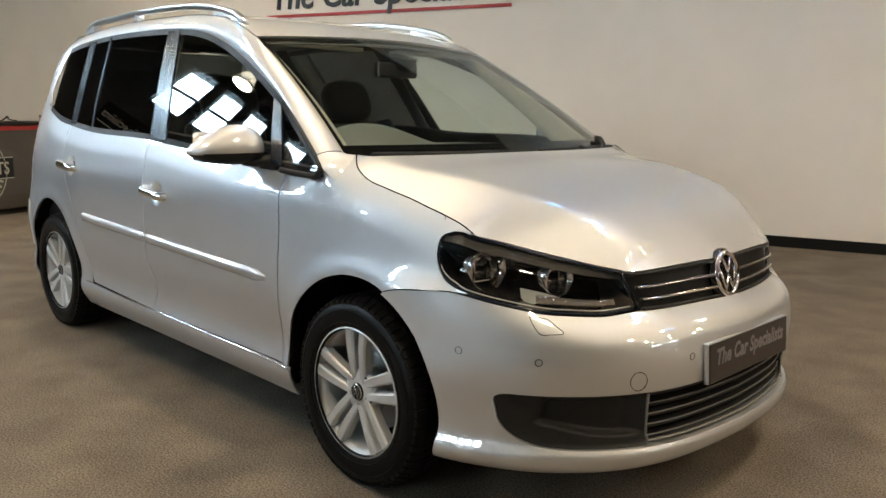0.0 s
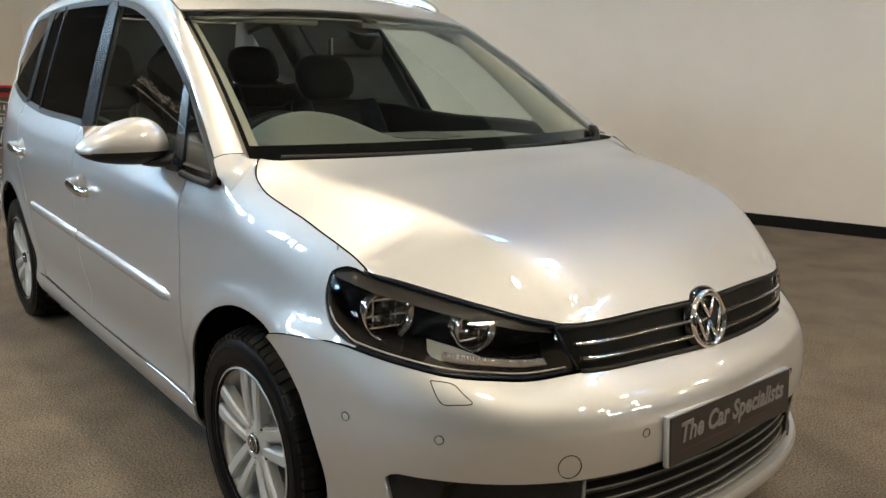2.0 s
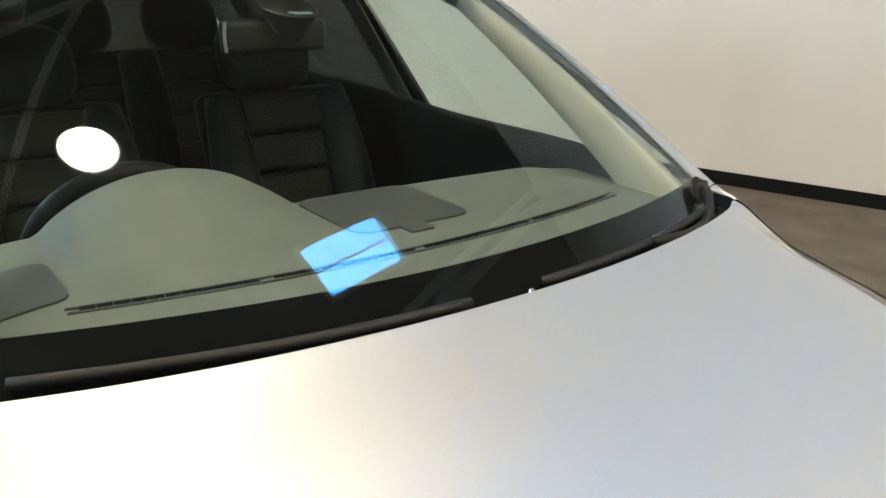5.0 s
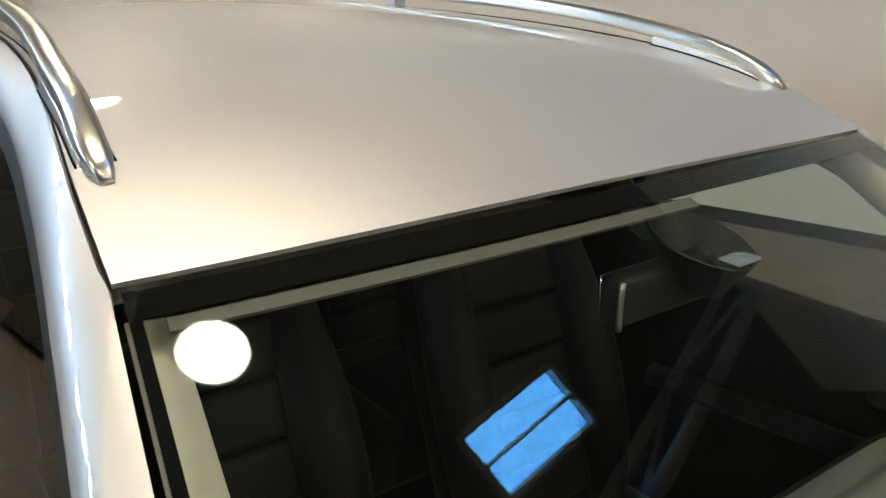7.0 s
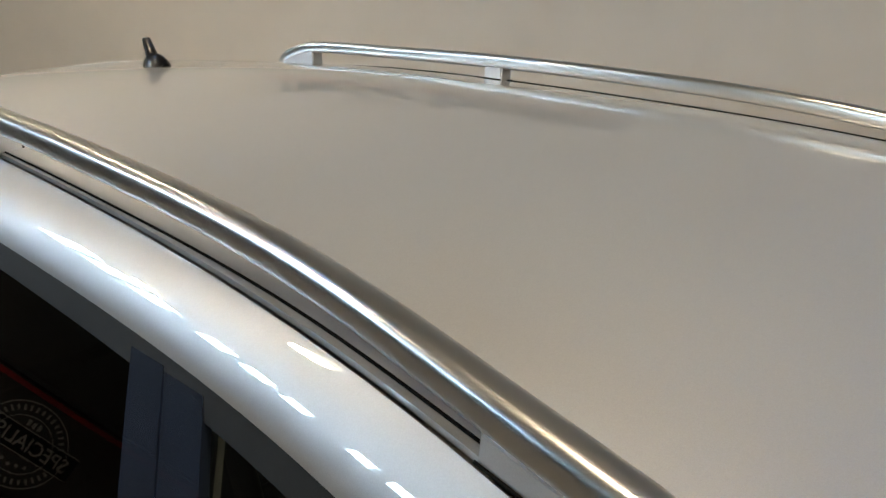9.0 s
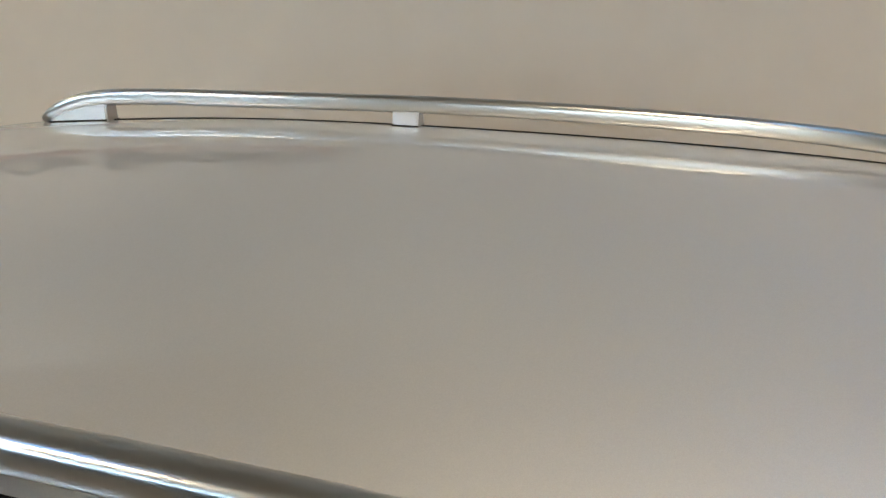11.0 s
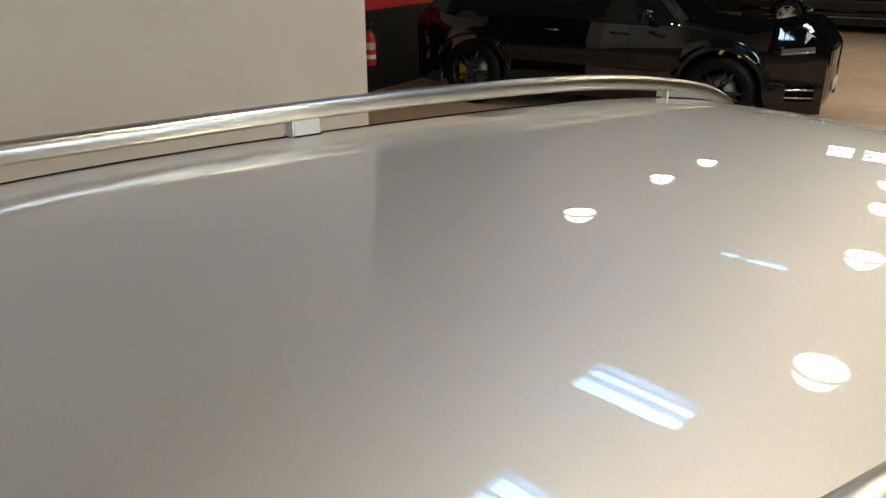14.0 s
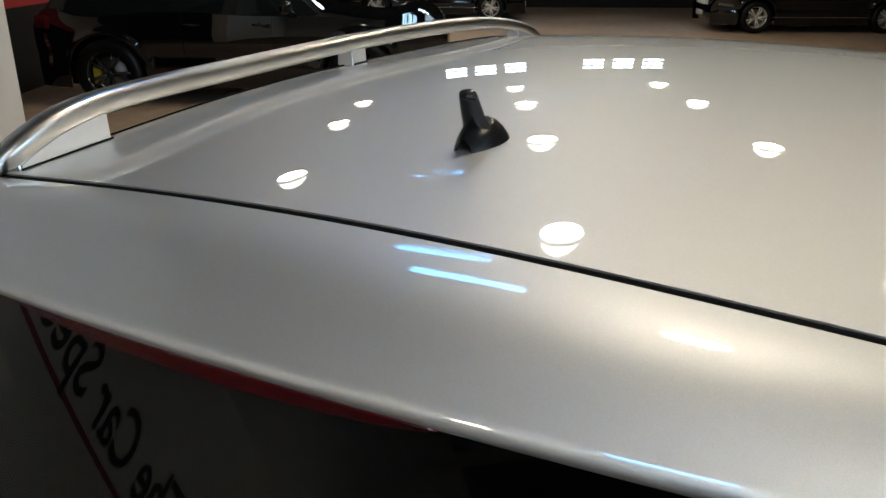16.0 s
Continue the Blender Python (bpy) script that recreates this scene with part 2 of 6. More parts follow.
# ---- building helpers ----
def spl(xs, ys):
    """A natural cubic spline through a few design points."""
    order = np.argsort(xs)
    x, y = np.array(xs, float)[order], np.array(ys, float)[order]
    n, h = len(x), np.diff(x)
    a, r = np.eye(n), np.zeros(n)
    for i in range(1, n - 1):
        a[i, i - 1:i + 2] = h[i - 1], 2 * (h[i - 1] + h[i]), h[i]
        r[i] = 3 * ((y[i + 1] - y[i]) / h[i] - (y[i] - y[i - 1]) / h[i - 1])
    c = np.linalg.solve(a, r)

    def f(q):
        q = np.asarray(q, float)
        i = np.clip(np.searchsorted(x, q) - 1, 0, n - 2)
        d = q - x[i]
        b = (y[i + 1] - y[i]) / h[i] - h[i] * (2 * c[i] + c[i + 1]) / 3
        out = y[i] + b * d + c[i] * d ** 2 + (c[i + 1] - c[i]) / (3 * h[i]) * d ** 3
        lo, hi = q < x[0], q > x[-1]
        b0 = (y[1] - y[0]) / h[0] - h[0] * (2 * c[0] + c[1]) / 3
        dn = h[-1]
        bn = (y[-1] - y[-2]) / dn - dn * (2 * c[-2] + c[-1]) / 3 + 2 * c[-2] * dn + (c[-1] - c[-2]) * dn
        return np.where(lo, y[0] + b0 * (q - x[0]), np.where(hi, y[-1] + bn * (q - x[-1]), out))
    return f


def smooth(a, b, v):
    t = np.clip((np.asarray(v, float) - a) / (b - a), 0, 1)
    return t * t * (3 - 2 * t)


def trace(points, n, round_=True):
    """n points along a smooth (or straight-edged) curve through design points of any dimension."""
    p = np.array(points, float)
    d = np.concatenate([[0], np.cumsum(np.linalg.norm(np.diff(p, axis=0), axis=1))])
    q = np.linspace(0, d[-1], n)
    if round_ and len(p) > 2:
        return np.stack([spl(d, p[:, k])(q) for k in range(p.shape[1])], 1)
    return np.stack([np.interp(q, d, p[:, k]) for k in range(p.shape[1])], 1)


def joined(*runs):
    return np.concatenate([runs[0]] + [r[1:] for r in runs[1:]])


def obj(name, verts, faces, mat, parent=None, label="", smooth_=True):
    me = bpy.data.meshes.new(name)
    me.from_pydata([tuple(v) for v in verts], [], faces)
    me.materials.append(mat)
    if smooth_:
        me.polygons.foreach_set("use_smooth", [True] * len(me.polygons))
    me.update()
    ob = new(name, me)
    if parent:
        ob.parent = parent
    if label:
        ob["label"] = label
    return ob


def part(name, bm, mat, parent, label="", smooth_=True):
    me = bpy.data.meshes.new(name)
    bm.to_mesh(me)
    bm.free()
    me.materials.append(mat)
    if smooth_:
        me.polygons.foreach_set("use_smooth", [True] * len(me.polygons))
    ob = new(name, me)
    if parent:
        ob.parent = parent
    if label:
        ob["label"] = label
    return ob


def empty(name, label, category, m=None, group="", kind=""):
    e = new(name)
    e.empty_display_size = 0.2
    if m:
        e.matrix_world = m
    return tagged(e, label, category, group, kind)


MID = np.array([-0.1, 0.0, 0.75])


def normals(p):
    n = np.cross(np.gradient(p, axis=0), np.gradient(p, axis=1))
    return n / (np.linalg.norm(n, axis=2, keepdims=True) + 1e-12)


def sheet(name, p, mat, parent, thick=0.004, label="", away=MID, lip=0.0):
    """A curved panel with thickness from a grid of points; its outside faces away from a point."""
    p = np.array(p, float)
    nrm = normals(p)
    if ((p - away) * nrm).sum() < 0:
        p = p[::-1]
        nrm = normals(p)
    a, b = p.shape[:2]
    front = p.reshape(-1, 3)
    back = (p - nrm * thick).reshape(-1, 3)
    faces = []
    for i in range(a - 1):
        for j in range(b - 1):
            k = i * b + j
            faces.append((k, k + b, k + b + 1, k + 1))
    n = a * b
    faces += [tuple(n + v for v in reversed(f)) for f in faces]
    verts = np.concatenate([front, back])
    ring = [i * b for i in range(a)] + [(a - 1) * b + j for j in range(1, b)] + [i * b + b - 1 for i in range(a - 2, -1, -1)] + [j for j in range(b - 2, 0, -1)]
    base = len(verts)
    verts = np.concatenate([verts, front[ring], back[ring]])
    m = len(ring)
    for i in range(m):
        j = (i + 1) % m
        faces.append((base + j, base + i, base + m + i, base + m + j))
    return obj(name, verts, faces, mat, parent, label)


def between(c0, c1, n, bow=None):
    """A grid of points between two equally long runs of points."""
    t = np.linspace(0, 1, n)[:, None, None]
    g = c0[None] * (1 - t) + c1[None] * t
    return g if bow is None else g + bow(t)


def tube(name, pts, radius, mat, parent, seg=10, label="", flat=1.0, closed=False, up=(0, 0, 1)):
    """A round or oval bar along a run of points. radius: a number or one for each point."""
    p = np.array(pts, float)
    r = np.full(len(p), radius) if np.isscalar(radius) else np.array(radius)
    d = np.gradient(p, axis=0)
    if closed:
        d = np.roll(p, -1, 0) - np.roll(p, 1, 0)
    d /= np.linalg.norm(d, axis=1, keepdims=True)
    s = np.cross(d, np.array(up, float))
    s /= np.linalg.norm(s, axis=1, keepdims=True) + 1e-9
    u = np.cross(s, d)
    verts = []
    for i in range(len(p)):
        for k in range(seg):
            a = 2 * math.pi * k / seg
            verts.append(p[i] + r[i] * (math.cos(a) * s[i] + flat * math.sin(a) * u[i]))
    faces = []
    rows = len(p) if closed else len(p) - 1
    for i in range(rows):
        for k in range(seg):
            q, w = i * seg, ((i + 1) % len(p)) * seg
            faces.append((q + k, q + (k + 1) % seg, w + (k + 1) % seg, w + k))
    if not closed:
        faces.append(tuple(range(seg - 1, -1, -1)))
        faces.append(tuple((len(p) - 1) * seg + k for k in range(seg)))
    return obj(name, verts, faces, mat, parent, label)


def box_bm(size, at=(0, 0, 0), bevel=0.0, seg=2, m=None):
    bm = bmesh.new()
    bmesh.ops.create_cube(bm, size=1, matrix=Matrix.Translation(at) @ Matrix.Diagonal((*size, 1)))
    if bevel:
        bmesh.ops.bevel(bm, geom=bm.edges[:], offset=bevel, segments=seg, affect="EDGES", profile=0.6)
    if m:
        bmesh.ops.transform(bm, matrix=m, verts=bm.verts)
    return bm


def box(name, size, at, mat, parent=None, bevel=0.0, label="", m=None, seg=2):
    return part(name, box_bm(size, at, bevel, seg, m), mat, parent, label, smooth_=False)


def lathe(name, prof, mat, parent, at=(0, 0, 0), axis="z", seg=32, label="", m=None):
    """A turned shape from (radius, height) pairs."""
    verts, faces = [], []
    k = len(prof)
    for i in range(seg):
        a = 2 * math.pi * i / seg
        for r, h in prof:
            verts.append((r * math.cos(a), r * math.sin(a), h))
    for i in range(seg):
        j = (i + 1) % seg
        for q in range(k - 1):
            faces.append((i * k + q, j * k + q, j * k + q + 1, i * k + q + 1))
    turn = {"z": Matrix.Identity(4), "y": Matrix.Rotation(radians(-90), 4, "X"), "-y": Matrix.Rotation(radians(90), 4, "X"), "x": Matrix.Rotation(radians(90), 4, "Y")}[axis]
    mm = (m or Matrix.Identity(4)) @ Matrix.Translation(at) @ turn
    verts = [mm @ Vector(v) for v in verts]
    return obj(name, verts, faces, mat, parent, label)


def disc(name, radius, mat, parent, m, seg=28, label="", inner=0.0, thick=0.002):
    """A flat disc or ring, with thickness, in the xy plane of m."""
    prof = [(inner, 0), (radius, 0), (radius, thick), (inner, thick)] + ([(inner, 0)] if inner else [])
    return lathe(name, prof, mat, parent, m=m, seg=seg, label=label)

# ---- the showroom ----
WALL_A = math.atan(0.33)
WALL_M = pose(0, 5.0, 0, 0, 0, math.degrees(WALL_A))     # local x runs along the white wall, local y goes into it
WALL_END = 1.98 / math.cos(WALL_A)
HALL_M = pose(0, 0, 0, 0, 0, 26.57)                        # local x runs along the hall, local y across it
P0, P1, Q0, Q1, HZ = -9.3, 22.5, -11.0, 6.3, 5.6            # rear wall, end wall, window wall, dark wall, ceiling height


def structure(ob, label, category):
    return tagged(ob, label, category, kind="structure")


def slab(name, x0, x1, y0, y1, z0, z1, mat, label, category, m=None, parent=None, bevel=0.0):
    ob = box(name, (x1 - x0, y1 - y0, z1 - z0), ((x0 + x1) / 2, (y0 + y1) / 2, (z0 + z1) / 2), mat, parent, bevel, m=m)
    return structure(ob, label, category) if not parent else ob


slab("floor", P0 - 0.3, 5.2, Q0 - 0.3, Q1 + 0.3, -0.2, 0.0, CARPET, "worn brown-grey short pile carpet under the car", "floor", HALL_M)
slab("floor_2", 5.2, P1 + 0.3, Q0 - 0.3, Q1 + 0.3, -0.2, 0.0, SCREED, "tan concrete floor beyond the carpet", "floor", HALL_M)
slab("wall_north", -11.85, WALL_END, 0.0, 0.22, 0.0, HZ - 0.002, WALL_PAINT, "plain off-white painted showroom partition wall", "wall", WALL_M)
slab("baseboard", -11.85, WALL_END, -0.018, -0.001, 0.0, 0.10, SKIRT, "black gloss skirting along the white wall", "skirting", WALL_M)


def wall_with_openings(name, length, holes, m, mat, label):
    """A wall along local x with rectangular openings (x0, x1, z0, z1) through it; local y is its thickness."""
    xs = sorted({0.0, length, *[h[0] for h in holes], *[h[1] for h in holes]})
    zs = sorted({0.0, HZ, *[h[2] for h in holes], *[h[3] for h in holes]})
    bm = bmesh.new()
    for i in range(len(xs) - 1):
        for j in range(len(zs) - 1):
            cx, cz = (xs[i] + xs[i + 1]) / 2, (zs[j] + zs[j + 1]) / 2
            if any(h[0] < cx < h[1] and h[2] < cz < h[3] for h in holes):
                continue
            bmesh.ops.create_cube(bm, size=1, matrix=Matrix.Translation((cx, 0.15, cz)) @ Matrix.Diagonal((xs[i + 1] - xs[i], 0.3, zs[j + 1] - zs[j], 1)))
    bmesh.ops.remove_doubles(bm, verts=bm.verts, dist=1e-4)
    bmesh.ops.transform(bm, matrix=m, verts=bm.verts)
    return structure(part(name, bm, mat, None, smooth_=False), label, "wall")


def window_bars(name, hole, m, cols, rows, label, bar=0.05):
    """Steel glazing bars in an opening."""
    x0, x1, z0, z1 = hole
    e = empty(name, label, "window", kind="structure")
    for i in range(cols + 1):
        box("glazing_bar", (0.06, 0.05, z1 - z0), (x0 + (x1 - x0) * i / cols, 0.15, (z0 + z1) / 2), WINDOW_FRAME, e, m=m)
    for j in range(rows + 1):
        box("glazing_bar", (x1 - x0, 0.045, bar), ((x0 + x1) / 2, 0.15, z0 + (z1 - z0) * j / rows), WINDOW_FRAME, e, m=m)
    return e


def daylight(name, m, size, energy, color=(0.70, 0.86, 1.0)):
    """The sky's light through an opening."""
    li = new(name, bpy.data.lights.new(name, "AREA"))
    li.data.shape, li.data.size, li.data.size_y, li.data.energy, li.data.color = "RECTANGLE", size[0], size[1], energy, color
    li.matrix_world = m


# window wall: local x runs from the end wall back to the rear wall
LP, LQ = P1 - P0, Q1 - Q0
M_SOUTH = HALL_M @ pose(P1, Q0, 0, 0, 0, 180)
south = [(20.6 + 0.84 * k, 21.24 + 0.84 * k, 3.10, 4.30) for k in range(4, 12)]
wall_with_openings("wall_south", LP, south, M_SOUTH, DIM_WALL, "dark grey painted wall with a row of high steel windows")
for k, h in enumerate(south):
    window_bars("window_%d" % (k + 51), h, M_SOUTH, 1, 2, "steel-framed window of two panes full of daylight")
daylight("window_light", M_SOUTH @ pose(27.2, 0.34, 3.7, -90, 0, 0), (6.6, 1.3), 70.0, (0.40, 0.68, 1.0))
# rear wall with high windows
M_WEST = HALL_M @ pose(P0, Q0, 0, 0, 0, 90)
west = [(-a - Q0 + 0.69 * k, -a - Q0 + 0.69 * k + 0.50, 4.10, 5.07) for a in (5.95, 3.42, 1.0) for k in range(3)]
wall_with_openings("wall_west", LQ, west, M_WEST, DIM_WALL, "dark grey painted rear wall with high windows")
for k, h in enumerate(west):
    window_bars("window_%d" % (k + 11), h, M_WEST, 1, 2, "high window of two panes in the rear wall")
daylight("window_light", M_WEST @ pose(8.5, 0.34, 4.58, -90, 0, 0), (7.4, 1.1), 290.0, (0.30, 0.61, 1.0))
# end wall with two groups of three windows
M_EAST = HALL_M @ pose(P1, Q1, 0, 0, 0, -90)
east = [(Q1 - q - 0.36, Q1 - q + 0.36, 3.95, 4.95) for q in (1.05, 0.1, -0.85, -3.35, -4.3, -5.25)]
wall_with_openings("wall_east", LQ, east, M_EAST, DARK_WALL, "dark end wall with two groups of high windows")
for k, h in enumerate(east):
    window_bars("window_%d" % (k + 31), h, M_EAST, 1, 3, "high window with three panes in the end wall", 0.15)
for m_, holes_ in ((M_WEST, west), (M_EAST, east), (M_SOUTH, south)):
    x0_, x1_ = min(h[0] for h in holes_) - 0.8, max(h[1] for h in holes_) + 0.8
    slab("backdrop", x0_, x1_, 0.9, 0.92, 1.0, 5.6, SKY_WHITE, "bright daylight sky outside the windows", "sky", m_)
wall_with_openings("wall_back", LP, [], HALL_M @ pose(P0, Q1, 0), DIM_WALL, "dark grey wall behind the parked cars")
slab("trim", 4.0, P1 - 0.01, Q1 - 0.012, Q1 - 0.002, 0.0, 1.05, DARK_WALL, "black painted dado on the wall", "dado", HALL_M)
slab("trim_2", 4.0, P1 - 0.01, Q1 - 0.016, Q1 - 0.004, 1.052, 1.235, RED_PAINT, "red painted band above the black dado", "wall band", HALL_M)

slab("trim_3", 4.0, P1 - 0.01, Q1 - 0.010, Q1 - 0.002, 1.237, 2.75, WALL_PAINT, "white painted band above the red one", "wall band", HALL_M)

slab("trim_4", P0 + 0.002, P0 + 0.012, 3.0, Q1 - 0.01, 0.0, HZ - 0.01, WALL_PAINT, "off-white painted panel on the rear wall", "wall panel", HALL_M)



def black_signboard():
    """A small dark board with pale lettering, high on the rear wall."""
    b = empty("signboard", "black signboard with white lettering on the rear wall", "sign", HALL_M @ pose(P0 + 0.03, 0.58, 3.38))
    box("board", (0.04, 1.50, 0.53), (0, 0, 0), SKIRT, b, 0.004)
    lettering("letters", "The Car Specialists", 0.20, pose(0.024, 0, -0.02, 90, 0, 90), WALL_PAINT, b, 0.003, width=1.34)
    box("underline", (0.006, 1.34, 0.024), (0.023, 0, -0.125), WALL_PAINT, b)


# ceiling with skylights, and trusses below it
SKYLIGHTS = [(p, q) for p, q in ((1.90, 0.98), (3.85, 0.98), (8.55, 0.92), (-4.0, 0.95), (16.4, -1.5))]


SKY_M = HALL_M @ pose(0, 0, 0, 0, 0, -12)                   # the skylights stand askew to the hall


def ceiling_with_skylights():
    c, k = math.cos(radians(12)), math.sin(radians(12))
    at = [(p * c - q * k, p * k + q * c) for p, q in SKYLIGHTS]
    holes = [(x - 0.30, x + 0.30, y - 0.56, y + 0.56) for x, y in at]
    xs = sorted({-18.0, 34.0, *[h[0] for h in holes], *[h[1] for h in holes]})
    ys = sorted({-22.0, 26.0, *[h[2] for h in holes], *[h[3] for h in holes]})
    bm = bmesh.new()
    for i in range(len(xs) - 1):
        for j in range(len(ys) - 1):
            cx, cy = (xs[i] + xs[i + 1]) / 2, (ys[j] + ys[j + 1]) / 2
            if any(h[0] < cx < h[1] and h[2] < cy < h[3] for h in holes):
                continue
            bmesh.ops.create_cube(bm, size=1, matrix=SKY_M @ Matrix.Translation((cx, cy, HZ + 0.05)) @ Matrix.Diagonal((xs[i + 1] - xs[i], ys[j + 1] - ys[j], 0.1, 1)))
    bmesh.ops.remove_doubles(bm, verts=bm.verts, dist=1e-4)
    for x, y, nx, ny in ((P0 - 0.3, 0, -1, 0), (P1 + 0.3, 0, 1, 0), (0, Q0 - 0.3, 0, -1), (0, Q1 + 0.3, 0, 1)):
        bmesh.ops.bisect_plane(bm, geom=bm.verts[:] + bm.edges[:] + bm.faces[:], plane_co=HALL_M @ Vector((x, y, 0)), plane_no=HALL_M.to_3x3() @ Vector((nx, ny, 0)), clear_outer=True)
    structure(part("ceiling", bm, CEILING, None, smooth_=False), "mid grey boarded ceiling with skylights", "ceiling")
    for k, (x0, x1, y0, y1) in enumerate(holes):
        slab("backdrop", x0 - 0.2, x1 + 0.2, y0 - 0.2, y1 + 0.2, HZ + 0.12, HZ + 0.14, SKY_BLUE, "blue sky above the skylight", "sky", SKY_M)
        e = empty("window_%d" % (k + 41), "narrow skylight with one middle bar and pale frame", "skylight", kind="structure")
        for at_, size in (((x0, (y0 + y1) / 2), (0.05, y1 - y0)), ((x1, (y0 + y1) / 2), (0.05, y1 - y0)), (((x0 + x1) / 2, y0), (x1 - x0, 0.05)), (((x0 + x1) / 2, y1), (x1 - x0, 0.05)), (((x0 + x1) / 2, (y0 + y1) / 2), (0.016, y1 - y0))):
            box("frame_bar", (*size, 0.08), (*at_, HZ - 0.02), STEEL, e, m=SKY_M)


ceiling_with_skylights()


def truss(p):
    """A steel roof truss across the hall, with bracing in its plane and to the next bay."""
    e = empty("roof_truss", "pale painted steel roof truss below the ceiling", "truss", group="roof trusses")
    tagged(e, kind="structure")
    box("chord", (0.10, LQ - 0.05, 0.10), (p, (Q0 + Q1) / 2, 4.95), STEEL, e, m=HALL_M)
    box("chord", (0.08, LQ - 0.05, 0.08), (p, (Q0 + Q1) / 2, HZ - 0.06), STEEL, e, m=HALL_M)
    n = 9
    for i in range(n):
        q0, q1 = Q0 + LQ * i / n, Q0 + LQ * (i + 1) / n
        a, b = HALL_M @ Vector((p, q0, 4.95)), HALL_M @ Vector((p, q1, HZ - 0.06))
        if i % 2:
            a, b = HALL_M @ Vector((p, q0, HZ - 0.06)), HALL_M @ Vector((p, q1, 4.95))
        tube("web", [a, (a + b) / 2, b], 0.028, STEEL, e, 6)
    for q in (-5.3, 1.66):
        for d in (-1, 1) if p != 2.7 or q < 0 else ():
            a, b = HALL_M @ Vector((p, q, 4.93)), HALL_M @ Vector((p + 1.9 * d, q - 3.4, 5.0))
            tube("brace", [a, (a + b) / 2, b], 0.032, STEEL, e, 6)


for p in (-6.3, -1.8, 2.7, 7.2, 11.7, 16.2):
    truss(p)


def pendant_lamp():
    """A dome lamp; its base point is the mouth of the dome."""
    e = empty("pendant_lamp", "round white pendant lamp hanging lit from the ceiling", "lamp", None, "pendant lamps")
    lathe("shade", [(0.0, 0.235), (0.07, 0.225), (0.13, 0.180), (0.172, 0.110), (0.194, 0.045), (0.200, 0.0), (0.194, 0.0)], SHADE_GLOW, e, label="glowing translucent dome")
    lathe("diffuser", [(0.0, -0.012), (0.10, -0.010), (0.17, -0.004), (0.192, 0.004), (0.0, 0.008)], LAMP_DIFFUSER, e, seg=24)
    lathe("rim", [(0.196, 0.050), (0.206, 0.046), (0.209, 0.018), (0.203, 0.012)], STEEL, e, seg=28, label="grey metal rim")
    lathe("cap", [(0.0, 0.31), (0.03, 0.305), (0.045, 0.26), (0.06, 0.222)], STEEL, e, seg=16)
    lathe("cord", [(0.008, 0.24), (0.008, HZ - LAMP_Z)], SKIRT, e, seg=8)
    return e


LAMP_Z = 4.5
# the last lamp is an unseen addition that brightens the wall at the rear left
LAMPS = [(0.0, -0.3), (3.45, 1.42), (6.35, 2.85), (9.5, 4.4), (12.4, 5.85), (4.9, 5.75), (8.3, 7.5), (11.3, 9.0), (7.5, 0.2), (11.0, 1.8), (14.0, 3.2), (-3.2, -1.9), (-6.5, -3.4), (4.2, -1.5), (0.9, -3.2), (-5.4, 0.7)]
lamp_0 = pendant_lamp()
for k, (x, y) in enumerate(LAMPS):
    if k:
        copy_thing(lamp_0, Matrix.Translation((x, y, LAMP_Z)))
    li = new("pendant_light", bpy.data.lights.new("pendant_light", "AREA"))
    li.data.shape, li.data.size, li.data.energy, li.data.color = "DISK", 0.34, 20.0, (1.0, 0.84, 0.64)
    li.location = (x, y, LAMP_Z - 0.02)
    li.data.spread = radians(165)
lamp_0.location = (*LAMPS[0], LAMP_Z)

# lettered sign on the white wall
SIGN = empty("wall_sign", "black lettered wall sign with a red underline", "sign", WALL_M)
SIGN_L, SIGN_R = -5.536 / math.cos(WALL_A), -2.459 / math.cos(WALL_A)


def lettering(name, words, size, m, mat, parent, depth=0.004, shear=0.15, width=None, bold=0.012):
    cu = bpy.data.curves.new(name, "FONT")
    cu.body, cu.size, cu.extrude, cu.shear, cu.align_x = words, size, depth, shear, "CENTER"
    cu.offset = size * bold
    cu.resolution_u = 3
    ob = new(name, cu)
    bpy.context.view_layer.update()
    me = bpy.data.meshes.new_from_object(ob.evaluated_get(bpy.context.evaluated_depsgraph_get()))
    bpy.data.objects.remove(ob)
    if width:
        w = max(v.co.x for v in me.vertices) - min(v.co.x for v in me.vertices)
        me.transform(Matrix.Diagonal((width / w, 1, 1, 1)))
    me.transform(m)
    me.materials.append(mat)
    ob = new(name, me)
    ob.parent = parent
    return ob


lettering("letters", "The Car Specialists", 0.46, pose((SIGN_L + SIGN_R) / 2, -0.012, 2.40, 90, 0, 0), SIGN_BLACK, SIGN, 0.01, width=(SIGN_R - SIGN_L) * 0.95)
box("underline", (SIGN_R - SIGN_L, 0.012, 0.035), ((SIGN_L + SIGN_R) / 2, -0.008, 2.316), SIGN_RED, SIGN)
black_signboard()

# ---- the silver car: x forward, right side at negative y, front axle at x = 1.339 ----
CAR = empty("people_carrier", "silver metallic people carrier parked on the showroom carpet", "car")
AXLE_F, AXLE_R, WHEEL_R = 1.339, -1.339, 0.316
ARCH_F, ARCH_R = (1.339, 0.325, 0.375), (-1.339, 0.335, 0.385)

HANDLES = [(-0.003, 0.853), (-0.992, 0.915)]

